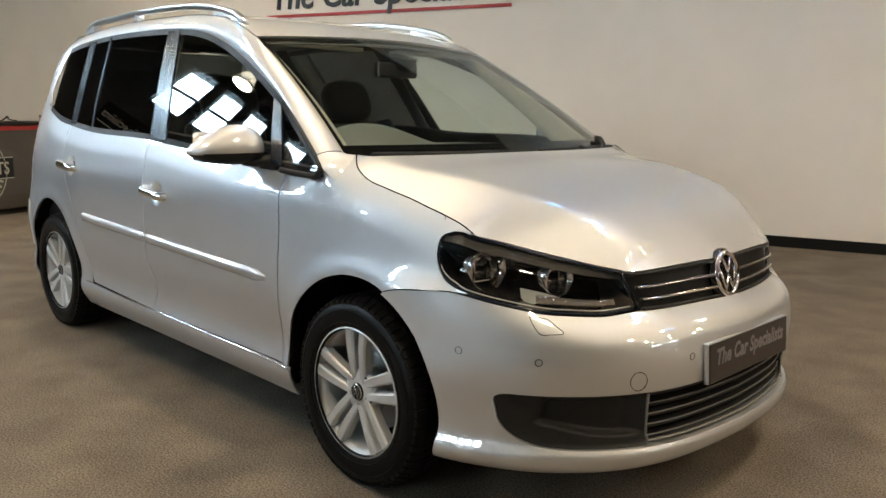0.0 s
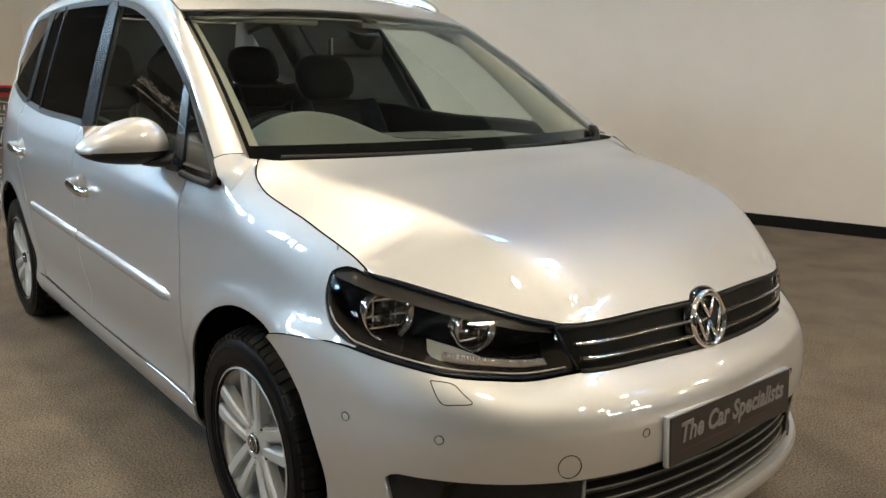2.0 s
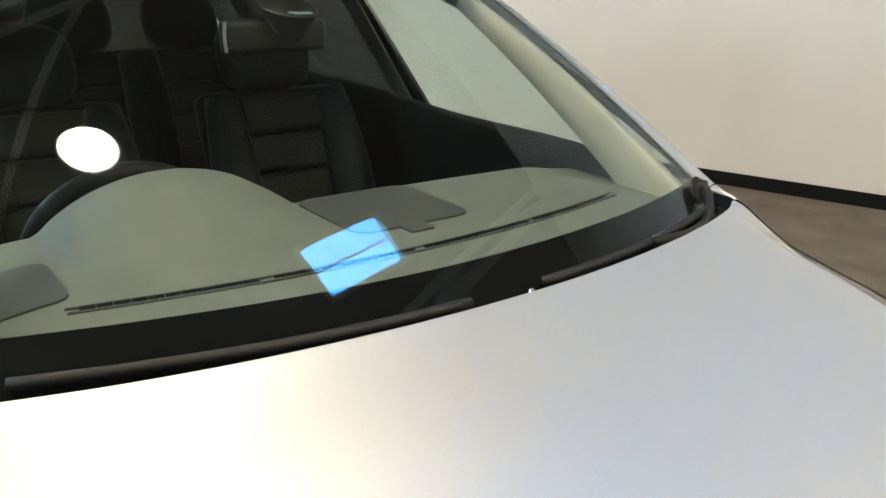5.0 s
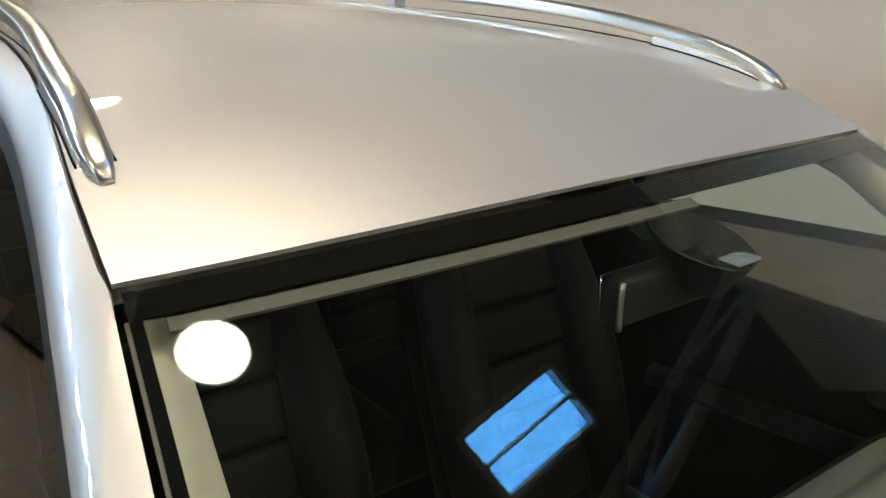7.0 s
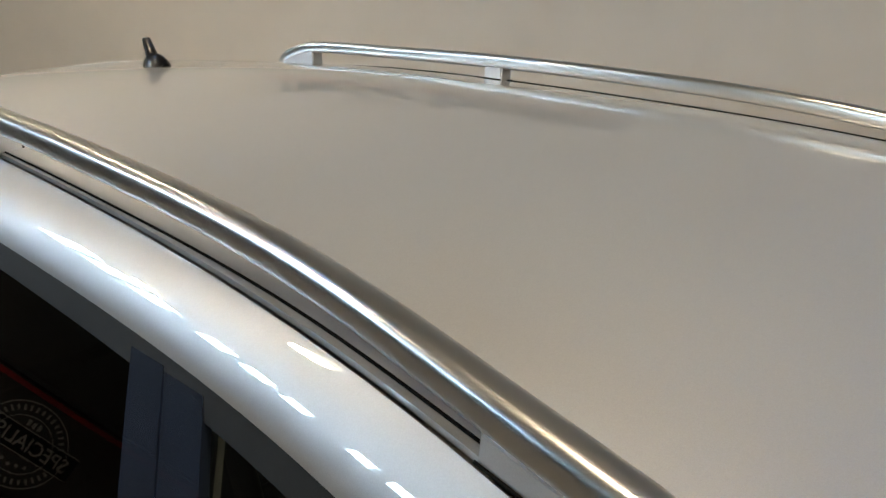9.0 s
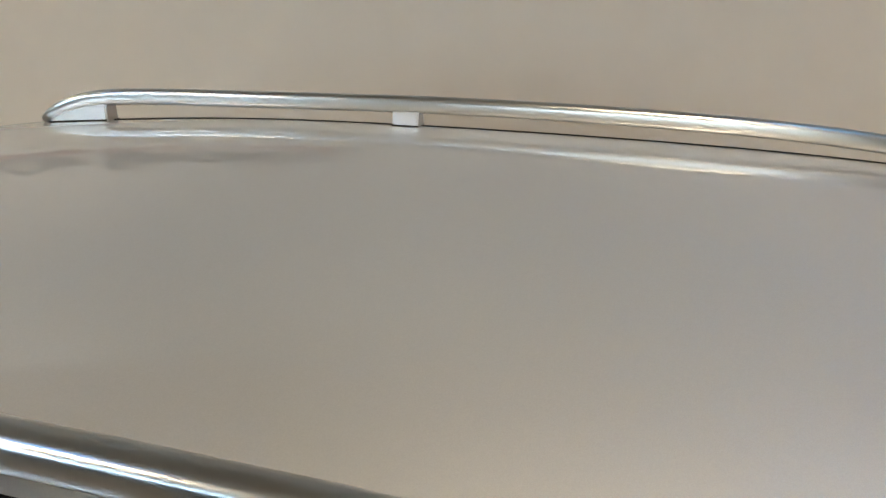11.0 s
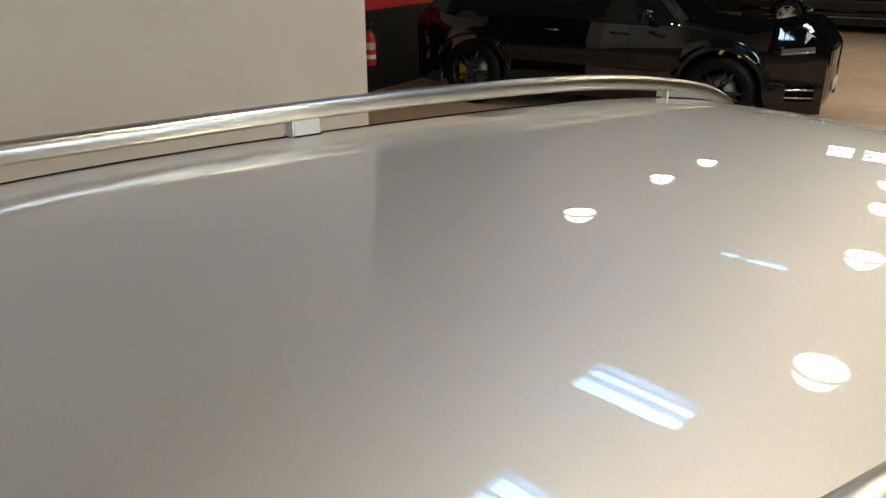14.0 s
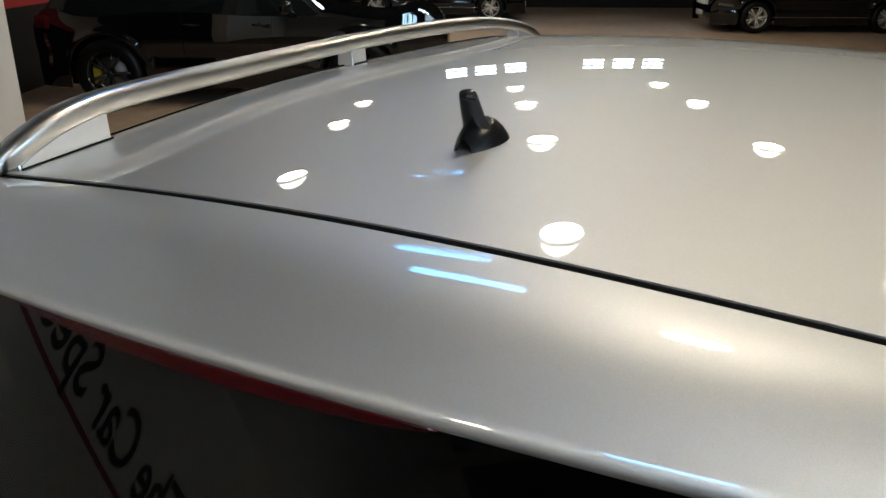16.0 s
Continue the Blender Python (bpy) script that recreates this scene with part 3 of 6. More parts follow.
side_profile = spl([0.19, 0.24, 0.29, 0.34, 0.40, 0.50, 0.62, 0.78, 0.86, 0.895, 0.925, 0.96, 1.0, 1.06, 1.16], [0.832, 0.860, 0.873, 0.866, 0.863, 0.877, 0.885, 0.889, 0.890, 0.8885, 0.8840, 0.8765, 0.8680, 0.8530, 0.8200])
plan_low = spl([-2.2, -2.0, -1.8, -1.5, -1.2, 0.0, 1.1, 1.4, 1.62, 1.79, 1.95], [-0.27, -0.105, -0.034, -0.006, 0, 0, 0, -0.001, -0.012, -0.036, -0.085])
plan_high = spl([-2.2, -2.0, -1.8, -1.5, -1.2, 0.0, 0.8, 1.08, 1.34, 1.66, 1.78], [-0.33, -0.16, -0.08, -0.03, -0.008, 0, -0.010, -0.028, -0.048, -0.085, -0.108])
bonnet_rear = lambda y: 1.18 + 0.150 * (1 - (y / 0.75) ** 2)
bonnet_front = spl([-0.76, -0.62, -0.464, -0.25, 0, 0.25, 0.464, 0.62, 0.76], [1.741, 1.905, 2.062, 2.112, 2.128, 2.112, 2.062, 1.905, 1.741])
bonnet_mid_z = spl([1.20, 1.27, 1.35, 1.5, 1.7, 1.9, 2.0, 2.15], [1.100, 1.080, 1.061, 1.041, 1.004, 0.950, 0.914, 0.850])
crease_y = lambda x: 0.700 - 0.275 * (np.asarray(x, float) - 1.20)
bonnet_side = spl([1.18, 1.203, 1.221, 1.242, 1.275, 1.37, 1.5, 1.6, 1.7, 1.76], [0.706, 0.743, 0.761, 0.774, 0.781, 0.781, 0.777, 0.773, 0.765, 0.757])
shut_z = spl([1.18, 1.203, 1.221, 1.242, 1.275, 1.302, 1.366, 1.436, 1.505, 1.565, 1.62, 1.675, 1.72, 1.755], [1.084, 1.070, 1.054, 1.034, 1.012, 0.998, 0.980, 0.965, 0.951, 0.935, 0.921, 0.905, 0.888, 0.868])
lip_z = spl([0.0, 0.25, 0.40, 0.474, 0.52, 0.573, 0.643, 0.699, 0.757], [0.770, 0.771, 0.772, 0.776, 0.786, 0.803, 0.827, 0.848, 0.866])


def bonnet_centre(x, y):
    """The crowned middle of the bonnet with its rolled nose."""
    crown = lambda q: bonnet_mid_z(q) - 0.022 * (y / 0.6) ** 2
    xf = bonnet_front(y)
    d = np.clip(1 - (xf - x) / (0.34 - 0.12 * np.minimum(np.abs(y) / 0.5, 1.1) ** 2), 0, 1)
    return crown(x) - (crown(xf) - lip_z(y)) * d ** 2.3


EDGE_YS = np.linspace(0.757, 0.474, 40)


def bonnet_z(x, y):
    """Height of the bonnet: its middle up to a crease, then a straight fall to the shut line and the lamp."""
    x, y = np.broadcast_arrays(np.asarray(x, float), np.abs(np.asarray(y, float)))
    yc = crease_y(x)
    ye = np.where(x < 1.748, bonnet_side(np.clip(x, 1.18, 1.75)), np.interp(x, bonnet_front(EDGE_YS), EDGE_YS))
    ze = np.where(x < 1.748, shut_z(np.clip(x, 1.18, 1.752)), lip_z(ye))
    s = (y - yc) / np.maximum(ye - yc, 0.012)
    inner = np.minimum(y, yc)
    a = bonnet_centre(x, inner) - 0.03 * np.maximum(y - yc, 0)
    zc = bonnet_centre(x, yc)
    b = zc + (ze - zc) * s
    b = np.where(y < yc, np.maximum(b, zc + 0.25 * (yc - y)), b)
    k = 300.0 - 150.0 * np.clip((x - 1.72) / 0.25, 0, 1)
    m = np.minimum(a, b)
    soft = m - np.log(np.exp(-np.clip((a - m) * k, 0, 40)) + np.exp(-np.clip((b - m) * k, 0, 40))) / k
    return soft + 0.0012


# lower line of the windows
belt = spl([-1.75, -1.5, -1.13, -0.82, -0.17, 0.3, 0.945, 1.165], [1.27, 1.178, 1.118, 1.092, 1.076, 1.042, 1.008, 0.996])
bonnet_edge_z = lambda x: shut_z(np.clip(x, 1.18, 1.752))


def body_y(x, z):
    """Half the width of the body below the windows."""
    x, z = np.asarray(x, float), np.asarray(z, float)
    k = smooth(0.5, 0.92, z)
    raw = lambda zz, kk: side_profile(zz) + plan_low(x) * (1 - kk) + plan_high(x) * kk
    zs = bonnet_edge_z(x)
    t = np.clip((z - (zs - 0.13)) / 0.13, 0, 1.25)
    y = raw(z, k) - smooth(0.93, 1.20, x) * (raw(zs, smooth(0.5, 0.92, zs)) - bonnet_side(np.clip(x, 1.205, 1.75)) - 0.004) * t ** 2
    y = y + 0.026 * smooth(1.46, 1.58, x) * (1 - smooth(1.66, 1.77, x)) * np.exp(-((z - 0.690) / 0.045) ** 2)
    y = y + 0.012 * np.exp(-((x - 1.09) / 0.085) ** 2) * smooth(0.92, 1.02, z)
    bz = belt(np.clip(x, -1.6, 1.165))
    e = np.clip(0.092 - bz + z, 0, 0.14)
    y = y - np.interp(bz, [1.0, 1.12], [0.26, 0.20]) * (e - 0.012 * (1 - np.exp(-e / 0.012))) * (1 - smooth(1.03, 1.18, x)) * smooth(-1.7, -1.3, x)
    for hx, hz in HANDLES:
        q = np.clip(1 - ((x - hx - 0.01) / 0.062) ** 2 - ((z - hz) / 0.052) ** 2, 0, 1)
        y = y - 0.026 * q ** 1.4
    for cx, cz, r in (ARCH_F, ARCH_R):
        d = np.hypot(x - cx, z - cz) - r
        y = y + 0.008 * np.exp(-((d - 0.015) / 0.040) ** 2) * smooth(0.2, 0.34, z)
    return y


def glass_y(x, z):
    """Half the width of the glasshouse."""
    x, z = np.asarray(x, float), np.asarray(z, float)
    return 0.836 - 0.40 * (z - 1.06) - 0.075 * (z - 1.06) ** 2 + 0.35 * (plan_high(x))


def on(f, xz, s, out=0.0):
    """Points of the (x, z) plane laid on the side surface f of side s."""
    xz = np.asarray(xz, float)
    y = (f(xz[..., 0], xz[..., 1]) + out) * s
    return np.stack([xz[..., 0], y, xz[..., 1]], -1)


def side_panel(name, low, high, s, parent, f=body_y, n=26, mat=SILVER, thick=0.006, out=0.0, label=""):
    return sheet(name, on(f, between(low, high, n), s, out), mat, parent, thick, label)


def arch_run(arch, a0, a1, n):
    a = np.radians(np.linspace(a0, a1, n))
    return np.stack([arch[0] + arch[2] * np.cos(a), arch[1] + arch[2] * np.sin(a)], 1)


# windows' upper line and the shut lines, as (x, z)
window_top = spl([-1.75, -1.64, -1.33, -1.04, -0.60, -0.30, -0.06, 0.23, 0.47, 0.67, 0.80], [1.48, 1.508, 1.548, 1.562, 1.562, 1.552, 1.528, 1.458, 1.370, 1.284, 1.222])
SHUT_MID = [(-0.107, 0.318), (-0.109, 0.353), (-0.086, 0.40), (-0.116, 0.497), (-0.138, 0.646), (-0.135, 0.80), (-0.130, 0.945), (-0.158, 1.072)]
SHUT_FRONT = [(0.925, 0.318), (0.922, 0.50), (0.918, 0.647), (0.926, 0.81), (0.92, 0.92), (0.915, 1.004)]
SHUT_REAR = [(-0.80, 0.335), (-0.875, 0.45), (-0.95, 0.62), (-1.035, 0.80), (-1.10, 0.95), (-1.118, 1.116)]
G = 0.0025
WING_TIP = [(1.656, 0.840), (1.662, 0.858), (1.675, 0.867), (1.70, 0.875), (1.725, 0.874), (1.746, 0.868)]
LAMP_BACK = [(1.725, 0.874), (1.70, 0.875), (1.675, 0.867), (1.658, 0.845), (1.658, 0.815), (1.666, 0.786), (1.688, 0.754), (1.722, 0.730), (1.758, 0.716), (1.782, 0.711)]


def body_side(s):
    off = lambda run, dx: np.asarray(run) + np.array([dx, 0])
    # front door
    a, b = trace(SHUT_MID, 90), trace(SHUT_FRONT, 90)
    side_panel("front_door", off(a, G), off(b, -G), s, CAR, n=110)
    # rear door
    c = trace(SHUT_REAR, 90)
    side_panel("rear_door", off(c, G), off(a, -G), s, CAR, n=100)
    # sill
    xs = np.linspace(-0.93, 0.975, 50)
    low = np.stack([xs, np.full(50, 0.20)], 1)
    high = np.stack([xs, np.full(50, 0.312) + 0.012 * smooth(-0.3, -0.93, xs)], 1)
    side_panel("sill", low, high, s, CAR, n=16)
    # front wing: a band round the wheel arch
    inner = joined(trace([(0.975, 0.215), (0.968, 0.27)], 6, False), arch_run(ARCH_F, 188.5, 64.5, 60))
    xe = np.linspace(1.305, 1.658, 22)
    outer = joined(trace([(0.93, 0.215), (0.93, 0.318)], 6, False), off(trace(SHUT_FRONT, 24), G), trace([(0.92, 1.004), (1.04, 1.000), (1.15, 0.995), (1.302, 0.998)], 20, False), np.stack([xe, bonnet_edge_z(xe)], 1), np.array([(1.658, 0.88), (1.658, 0.845)]))
    outer = trace(outer, len(inner), False)
    n_tail = 14
    tail_in, tail_out = trace([inner[-1], (1.55, 0.691), (1.62, 0.702), (1.71, 0.7095), (1.782, 0.7095)], n_tail), trace(LAMP_BACK[3:], n_tail)
    side_panel("front_wing", joined(inner, tail_in), joined(outer, tail_out), s, CAR, n=30)
    xr = np.concatenate([np.linspace(1.302, 1.25, 10), np.linspace(1.245, 1.205, 10)])
    side_panel("wing_root", trace([(1.15, 0.995), (1.135, 1.015), (1.112, 1.045), (1.088, 1.078)], 20), np.stack([xr, bonnet_edge_z(xr)], 1), s, CAR, n=20)
    xt = np.linspace(1.656, 1.746, 16)
    side_panel("wing_tip", np.stack([xt, np.interp(xt, [q[0] for q in WING_TIP], [q[1] for q in WING_TIP])], 1), np.stack([xt, bonnet_edge_z(xt)], 1), s, CAR, n=8)
    # rear quarter
    inner = arch_run(ARCH_R, -8, 176, 60)
    inner = joined(trace([(-0.945, 0.20), inner[0]], 4, False), inner)
    outer = joined(off(trace(SHUT_REAR, 30), -G), trace([(-1.12, 1.116), (-1.5, 1.178), (-1.72, 1.26), (-1.95, 1.25)], 16), trace([(-1.95, 1.25), (-2.05, 0.9), (-2.06, 0.66), (-1.80, 0.655)], 18, False))
    outer = joined(np.array([(-0.93, 0.20), (-0.86, 0.25)]), outer)
    outer = trace(outer, len(inner), False)
    side_panel("rear_quarter", inner, outer, s, CAR, n=22)
    zq = np.linspace(0.215, 0.652, 20)
    arch_x = ARCH_R[0] - np.sqrt(np.maximum(ARCH_R[2] ** 2 - (zq - ARCH_R[1]) ** 2, 0))
    side_panel("rear_bumper_side", np.stack([arch_x, zq], 1), np.stack([np.full(20, -2.0), zq], 1), s, CAR, n=14)
    # dark body behind the shut lines
    xs = np.linspace(-1.9, 1.6, 60)
    lo = np.stack([xs, np.maximum(0.23, np.where(abs(xs - AXLE_F) < 0.39, 0.325 + np.sqrt(np.maximum(0.152 - (xs - AXLE_F) ** 2, 0)), np.where(abs(xs - AXLE_R) < 0.40, 0.335 + np.sqrt(np.maximum(0.16 - (xs - AXLE_R) ** 2, 0)), 0.23)))], 1)
    hi = np.stack([xs, np.minimum(belt(xs) - 0.01, np.where(xs > 1.0, bonnet_edge_z(xs) - 0.06, 2.0))], 1)
    side_panel("door_frame", lo, hi, s, CAR, n=20, mat=GAP, thick=0.004, out=-0.012)
    # wheel arch liners
    for cx, cz, r in (ARCH_F, ARCH_R):
        a = np.radians(np.linspace(-12, 192, 40))
        ring = lambda y, rr: np.stack([cx + rr * np.cos(a), np.full(40, 1.0) * y * s, cz + rr * np.sin(a)], 1)
        y0 = np.array([min(float(body_y(x_, z_)), float(body_y(cx, cz + r))) for x_, z_ in zip(cx + r * np.cos(a), np.maximum(cz + r * np.sin(a), 0.25))]) - 0.016
        sheet("arch_liner", between(ring(y0, r - 0.002), ring(0.50, r + 0.01), 6), GAP, CAR, 0.004, away=np.array([cx, 0.6 * s, cz + 2]))
        sheet("arch_liner", between(ring(0.52, r), ring(0.52, 0.02), 4), GAP, CAR, 0.004, away=np.array([cx, 0, cz]))


for s in (-1, 1):
    body_side(s)

# bonnet
def bonnet():
    nu, nv = 161, 70
    g = np.zeros((nu, nv, 3))
    for i, u in enumerate(np.linspace(-1, 1, nu)):
        v = np.linspace(0, 1, nv)
        x = bonnet_rear(u * 0.70) * (1 - v) + bonnet_front(u * 0.757) * v
        y = u * bonnet_side(np.clip(x, 1.18, 1.76))
        g[i] = np.stack([x, y, bonnet_z(x, y)], 1)
    hood = sheet("bonnet", g, SILVER, CAR, 0.008)
    xs = np.concatenate([np.linspace(1.203, 1.30, 20), np.linspace(1.31, 1.752, 30)])
    for s in (-1, 1):
        tube("shut_line", np.stack([xs, s * (bonnet_side(xs) + 0.001), shut_z(xs) + 0.0008], 1), 0.0021, GAP, hood, 6)
    return hood


bonnet()

# roof, windscreen, side frames
roof_edge_y = spl([0.43, 0.28, 0.0, -0.45, -0.9, -1.3, -1.64], [0.640, 0.628, 0.592, 0.556, 0.540, 0.528, 0.522])
roof_edge_z = spl([0.43, 0.28, 0.0, -0.45, -0.9, -1.3, -1.64], [1.498, 1.557, 1.614, 1.643, 1.651, 1.645, 1.622])
roof_mid_z = spl([0.50, 0.28, 0.0, -0.45, -0.9, -1.3, -1.70], [1.520, 1.582, 1.636, 1.674, 1.687, 1.682, 1.661])
roof_front = lambda y: 0.425 + 0.058 * (1 - (y / 0.637) ** 2)
roof_rear = lambda y: -1.613 - 0.038 * (1 - (y / 0.6) ** 2) - 0.026 * (1 - (y / 0.6) ** 4)


def roof_z(x, y):
    t = np.clip(np.abs(y) / roof_edge_y(x), 0, 1)
    return roof_edge_z(x) + (roof_mid_z(x) - roof_edge_z(x)) * (1 - t ** 2)


def roof():
    nu, nv = 61, 70
    g = np.zeros((nu, nv, 3))
    for i, u in enumerate(np.linspace(-1, 1, nu)):
        v = np.linspace(0, 1, nv)
        xf, xr = roof_front(u * 0.637), roof_rear(u * 0.522)
        x = xf + (xr - xf) * v
        y = u * (roof_edge_y(x) - 0.003)
        g[i] = np.stack([x, y, roof_z(x, y)], 1)
    return sheet("roof", g, SILVER, CAR, 0.006)


roof()


def glass_base(y):
    return np.stack([1.165 + 0.150 * (1 - (y / 0.75) ** 2), y, 1.048 + 0.0 * y], -1)


def screen_top(y):
    x = roof_front(y) + 0.006
    return np.stack([x, y, 1.497 + 0.022 * (1 - (y / 0.637) ** 2)], -1)


def screen_grid(u0, u1, v0, v1, nu, nv, lift=0.0):
    u, v = np.meshgrid(np.linspace(u0, u1, nu), np.linspace(v0, v1, nv), indexing="ij")
    a, b = glass_base(u * 0.748), screen_top(u * 0.632)
    g = a * (1 - v[..., None]) + b * v[..., None]
    bow = 4 * v * (1 - v) * 0.022
    g[..., 0] += bow * 0.5 + lift * 0.5
    g[..., 2] += bow * 0.85 + lift * 0.85
    return g


screen = sheet("windscreen", screen_grid(-1, 1, 0, 1, 50, 30), GLASS, CAR, 0.004, "greenish windscreen glass with a black border")
screen.visible_shadow = False
sheet("screen_border", screen_grid(-0.985, 0.985, 0.960, 0.998, 40, 4, -0.006), FRIT, screen, 0.001)
sheet("screen_border", screen_grid(-0.985, 0.985, 0.0, 0.10, 40, 4, -0.006), FRIT, screen, 0.001)
for u0, u1 in ((-0.997, -0.980), (0.980, 0.997)):
    sheet("screen_border", screen_grid(u0, u1, 0.0, 1.0, 4, 40, -0.0065), FRIT, screen, 0.001)


def side_frame(s):
    """Windscreen pillar and roof side, as one bowed band between roof edge and window line."""
    top = joined(trace([(1.125, 0.752, 1.076), (0.80, 0.700, 1.290), (0.43, 0.6405, 1.498)], 30),
                 np.stack([np.linspace(0.43, -1.63, 70), roof_edge_y(np.linspace(0.43, -1.63, 70)) + 0.003, roof_edge_z(np.linspace(0.43, -1.63, 70)) - 0.003], 1))
    xs = joined(np.linspace(1.092, 0.80, 30), np.linspace(0.80, -1.66, 70))
    zb = np.where(xs > 0.80, np.interp(xs, [0.80, 1.135], [1.222, 1.012]), window_top(np.minimum(xs, 0.80))) + 0.022
    bot = np.stack([xs, glass_y(xs, zb) + 0.004, zb], 1)
    t = np.linspace(0, 1, 16)[:, None, None]
    g = top[None] * (1 - t) + bot[None] * t
    bow = 0.015 * np.sin(np.pi * t[..., 0]) ** 0.8
    g[..., 1] += bow * 0.75
    g[..., 2] += bow * 0.45
    g[..., 1] *= s
    sheet("side_frame", g, SILVER, CAR, 0.006)
    # foot of the windscreen pillar, running out on the wing
    col = g[:, 0] * np.array([1, s, 1])
    ends = trace([(1.203, 1.068), (1.212, 1.030), (1.195, 0.985)], 16)
    f = np.linspace(0, 1, 14)[:, None]
    px, pz = col[None, :, 0] * (1 - f) + ends[None, :, 0] * f, col[None, :, 2] * (1 - f) + ends[None, :, 1] * f
    rest = (col[:, 1] - body_y(col[:, 0], col[:, 2]))[None] * (1 - smooth(0, 1, f))
    sheet("pillar_foot", np.stack([px, (body_y(px, pz) + rest + 0.0012) * s, pz], -1), SILVER, CAR, 0.004, away=np.array([0.9, 0.3 * s, 0.9]))
    tube("pillar_seam", g[:, 0] + np.array([0.0, 0.0006 * s, 0.0006]), 0.0014, GAP, CAR, 6)
    # thick rubber seal round the corner window
    loop = trace([(0.792, 1.243), (0.93, 1.160), (1.06, 1.076), (1.118, 1.036), (1.134, 1.016), (1.126, 1.002), (1.095, 0.997), (1.01, 1.000), (0.915, 1.006)], 50)
    tube("corner_seal", on(glass_y, loop, s, 0.002), 0.0105, BLACK_PLASTIC, CAR, 10, up=(0, 1, 0))
    # black window surround
    a = bot * np.array([1, s, 1])
    b = np.stack([xs, (glass_y(xs, zb - 0.026) + 0.001) * s, zb - 0.026], 1)
    sheet("window_seal", between(a, b, 4), BLACK_PLASTIC, CAR, 0.01)
    # seal along the belt
    xs = np.linspace(-1.60, 1.10, 60)
    a = on(body_y, np.stack([xs, belt(xs) - 0.002], 1), s, 0.001)
    b = np.stack([xs, (glass_y(xs, belt(xs) + 0.022) + 0.003) * s, belt(xs) + 0.022], 1)
    sheet("belt_seal", between(a, b, 4), BLACK_PLASTIC, CAR, 0.012)
    # rear pillar
    top = trace([(-1.63, 0.526, 1.618), (-1.66, 0.54, 1.61), (-1.80, 0.60, 1.50), (-1.90, 0.63, 1.35), (-1.96, 0.66, 1.20)], 24)
    zz = np.linspace(1.535, 1.20, 24)
    xx = np.interp(zz, [1.20, 1.24, 1.30, 1.45, 1.535], [-1.54, -1.57, -1.625, -1.635, -1.60])
    low = np.stack([xx, glass_y(xx, zz) + 0.004, zz], 1)
    t = np.linspace(0, 1, 10)[:, None, None]
    g = top[None] * (1 - t) + low[None] * t
    g[..., 1] += 0.018 * np.sin(np.pi * t[..., 0])
    g[..., 1] *= s
    sheet("rear_pillar", g, SILVER, CAR, 0.006)


for s in (-1, 1):
    side_frame(s)


def glass_pane(name, corners_low, corners_high, s, mat, out=0.0, n=10, label=""):
    lo, hi = trace(corners_low, 24), trace(corners_high, 24)
    ob = side_panel(name, lo, hi, s, CAR, glass_y, n, mat, 0.004, out, label)
    ob.visible_shadow = mat is DARK_GLASS
    return ob


def windows(s):
    w = lambda a, b, f, d=0.0: [(x, float(f(x)) + d) for x in np.linspace(a, b, 12)]
    fd = lambda x0, x1, b0, b1: (w(b0, b1, belt, 0.015), [(x, float(window_top(x)) + 0.005) for x in np.linspace(x0, x1, 12)])
    glass_pane("front_window", *fd(-0.25, 0.755, -0.02, 0.86), s, SIDE_GLASS)
    glass_pane("rear_window", *fd(-1.03, -0.36, -0.83, -0.15), s, DARK_GLASS, label="dark privacy glass")
    glass_pane("fixed_window", *fd(-1.23, -1.05, -1.06, -0.85), s, DARK_GLASS, label="dark privacy glass")
    glass_pane("quarter_window", *fd(-1.62, -1.32, -1.52, -1.15), s, DARK_GLASS, label="dark privacy glass")
    glass_pane("corner_window", [(0.93, 1.02), (1.03, 1.015), (1.125, 1.012)], [(0.795, 1.225), (0.90, 1.158), (1.125, 1.022)], s, SIDE_GLASS)
    # pillars between the panes
    def post(x_low, x_high, wl, wh, mat, name, out=0.004):
        lo = np.array([(x_low - wl / 2, float(belt(x_low)) + 0.01), (x_low + wl / 2, float(belt(x_low)) + 0.01)])
        hi = np.array([(x_high - wh / 2, float(window_top(x_high)) + 0.012), (x_high + wh / 2, float(window_top(x_high)) + 0.012)])
        side_panel(name, trace(lo, 4, False), trace(hi, 4, False), s, CAR, glass_y, 16, mat, 0.01, out)
    post(-0.123, -0.345, 0.07, 0.055, SATIN_BLACK, "door_pillar")
    post(-0.045, -0.283, 0.075, 0.06, SATIN_BLACK, "door_pillar")
    post(-0.84, -1.04, 0.022, 0.022, SATIN_BLACK, "window_divider")
    post(-1.10, -1.275, 0.075, 0.085, SATIN_BLACK, "door_pillar")
    lo, hi = trace([(0.845, 1.025), (0.915, 1.02)], 4, False), trace([(0.725, 1.262), (0.795, 1.228)], 4, False)
    side_panel("mirror_pillar", lo, hi, s, CAR, glass_y, 10, SATIN_BLACK, 0.012, 0.005)


for s in (-1, 1):
    windows(s)

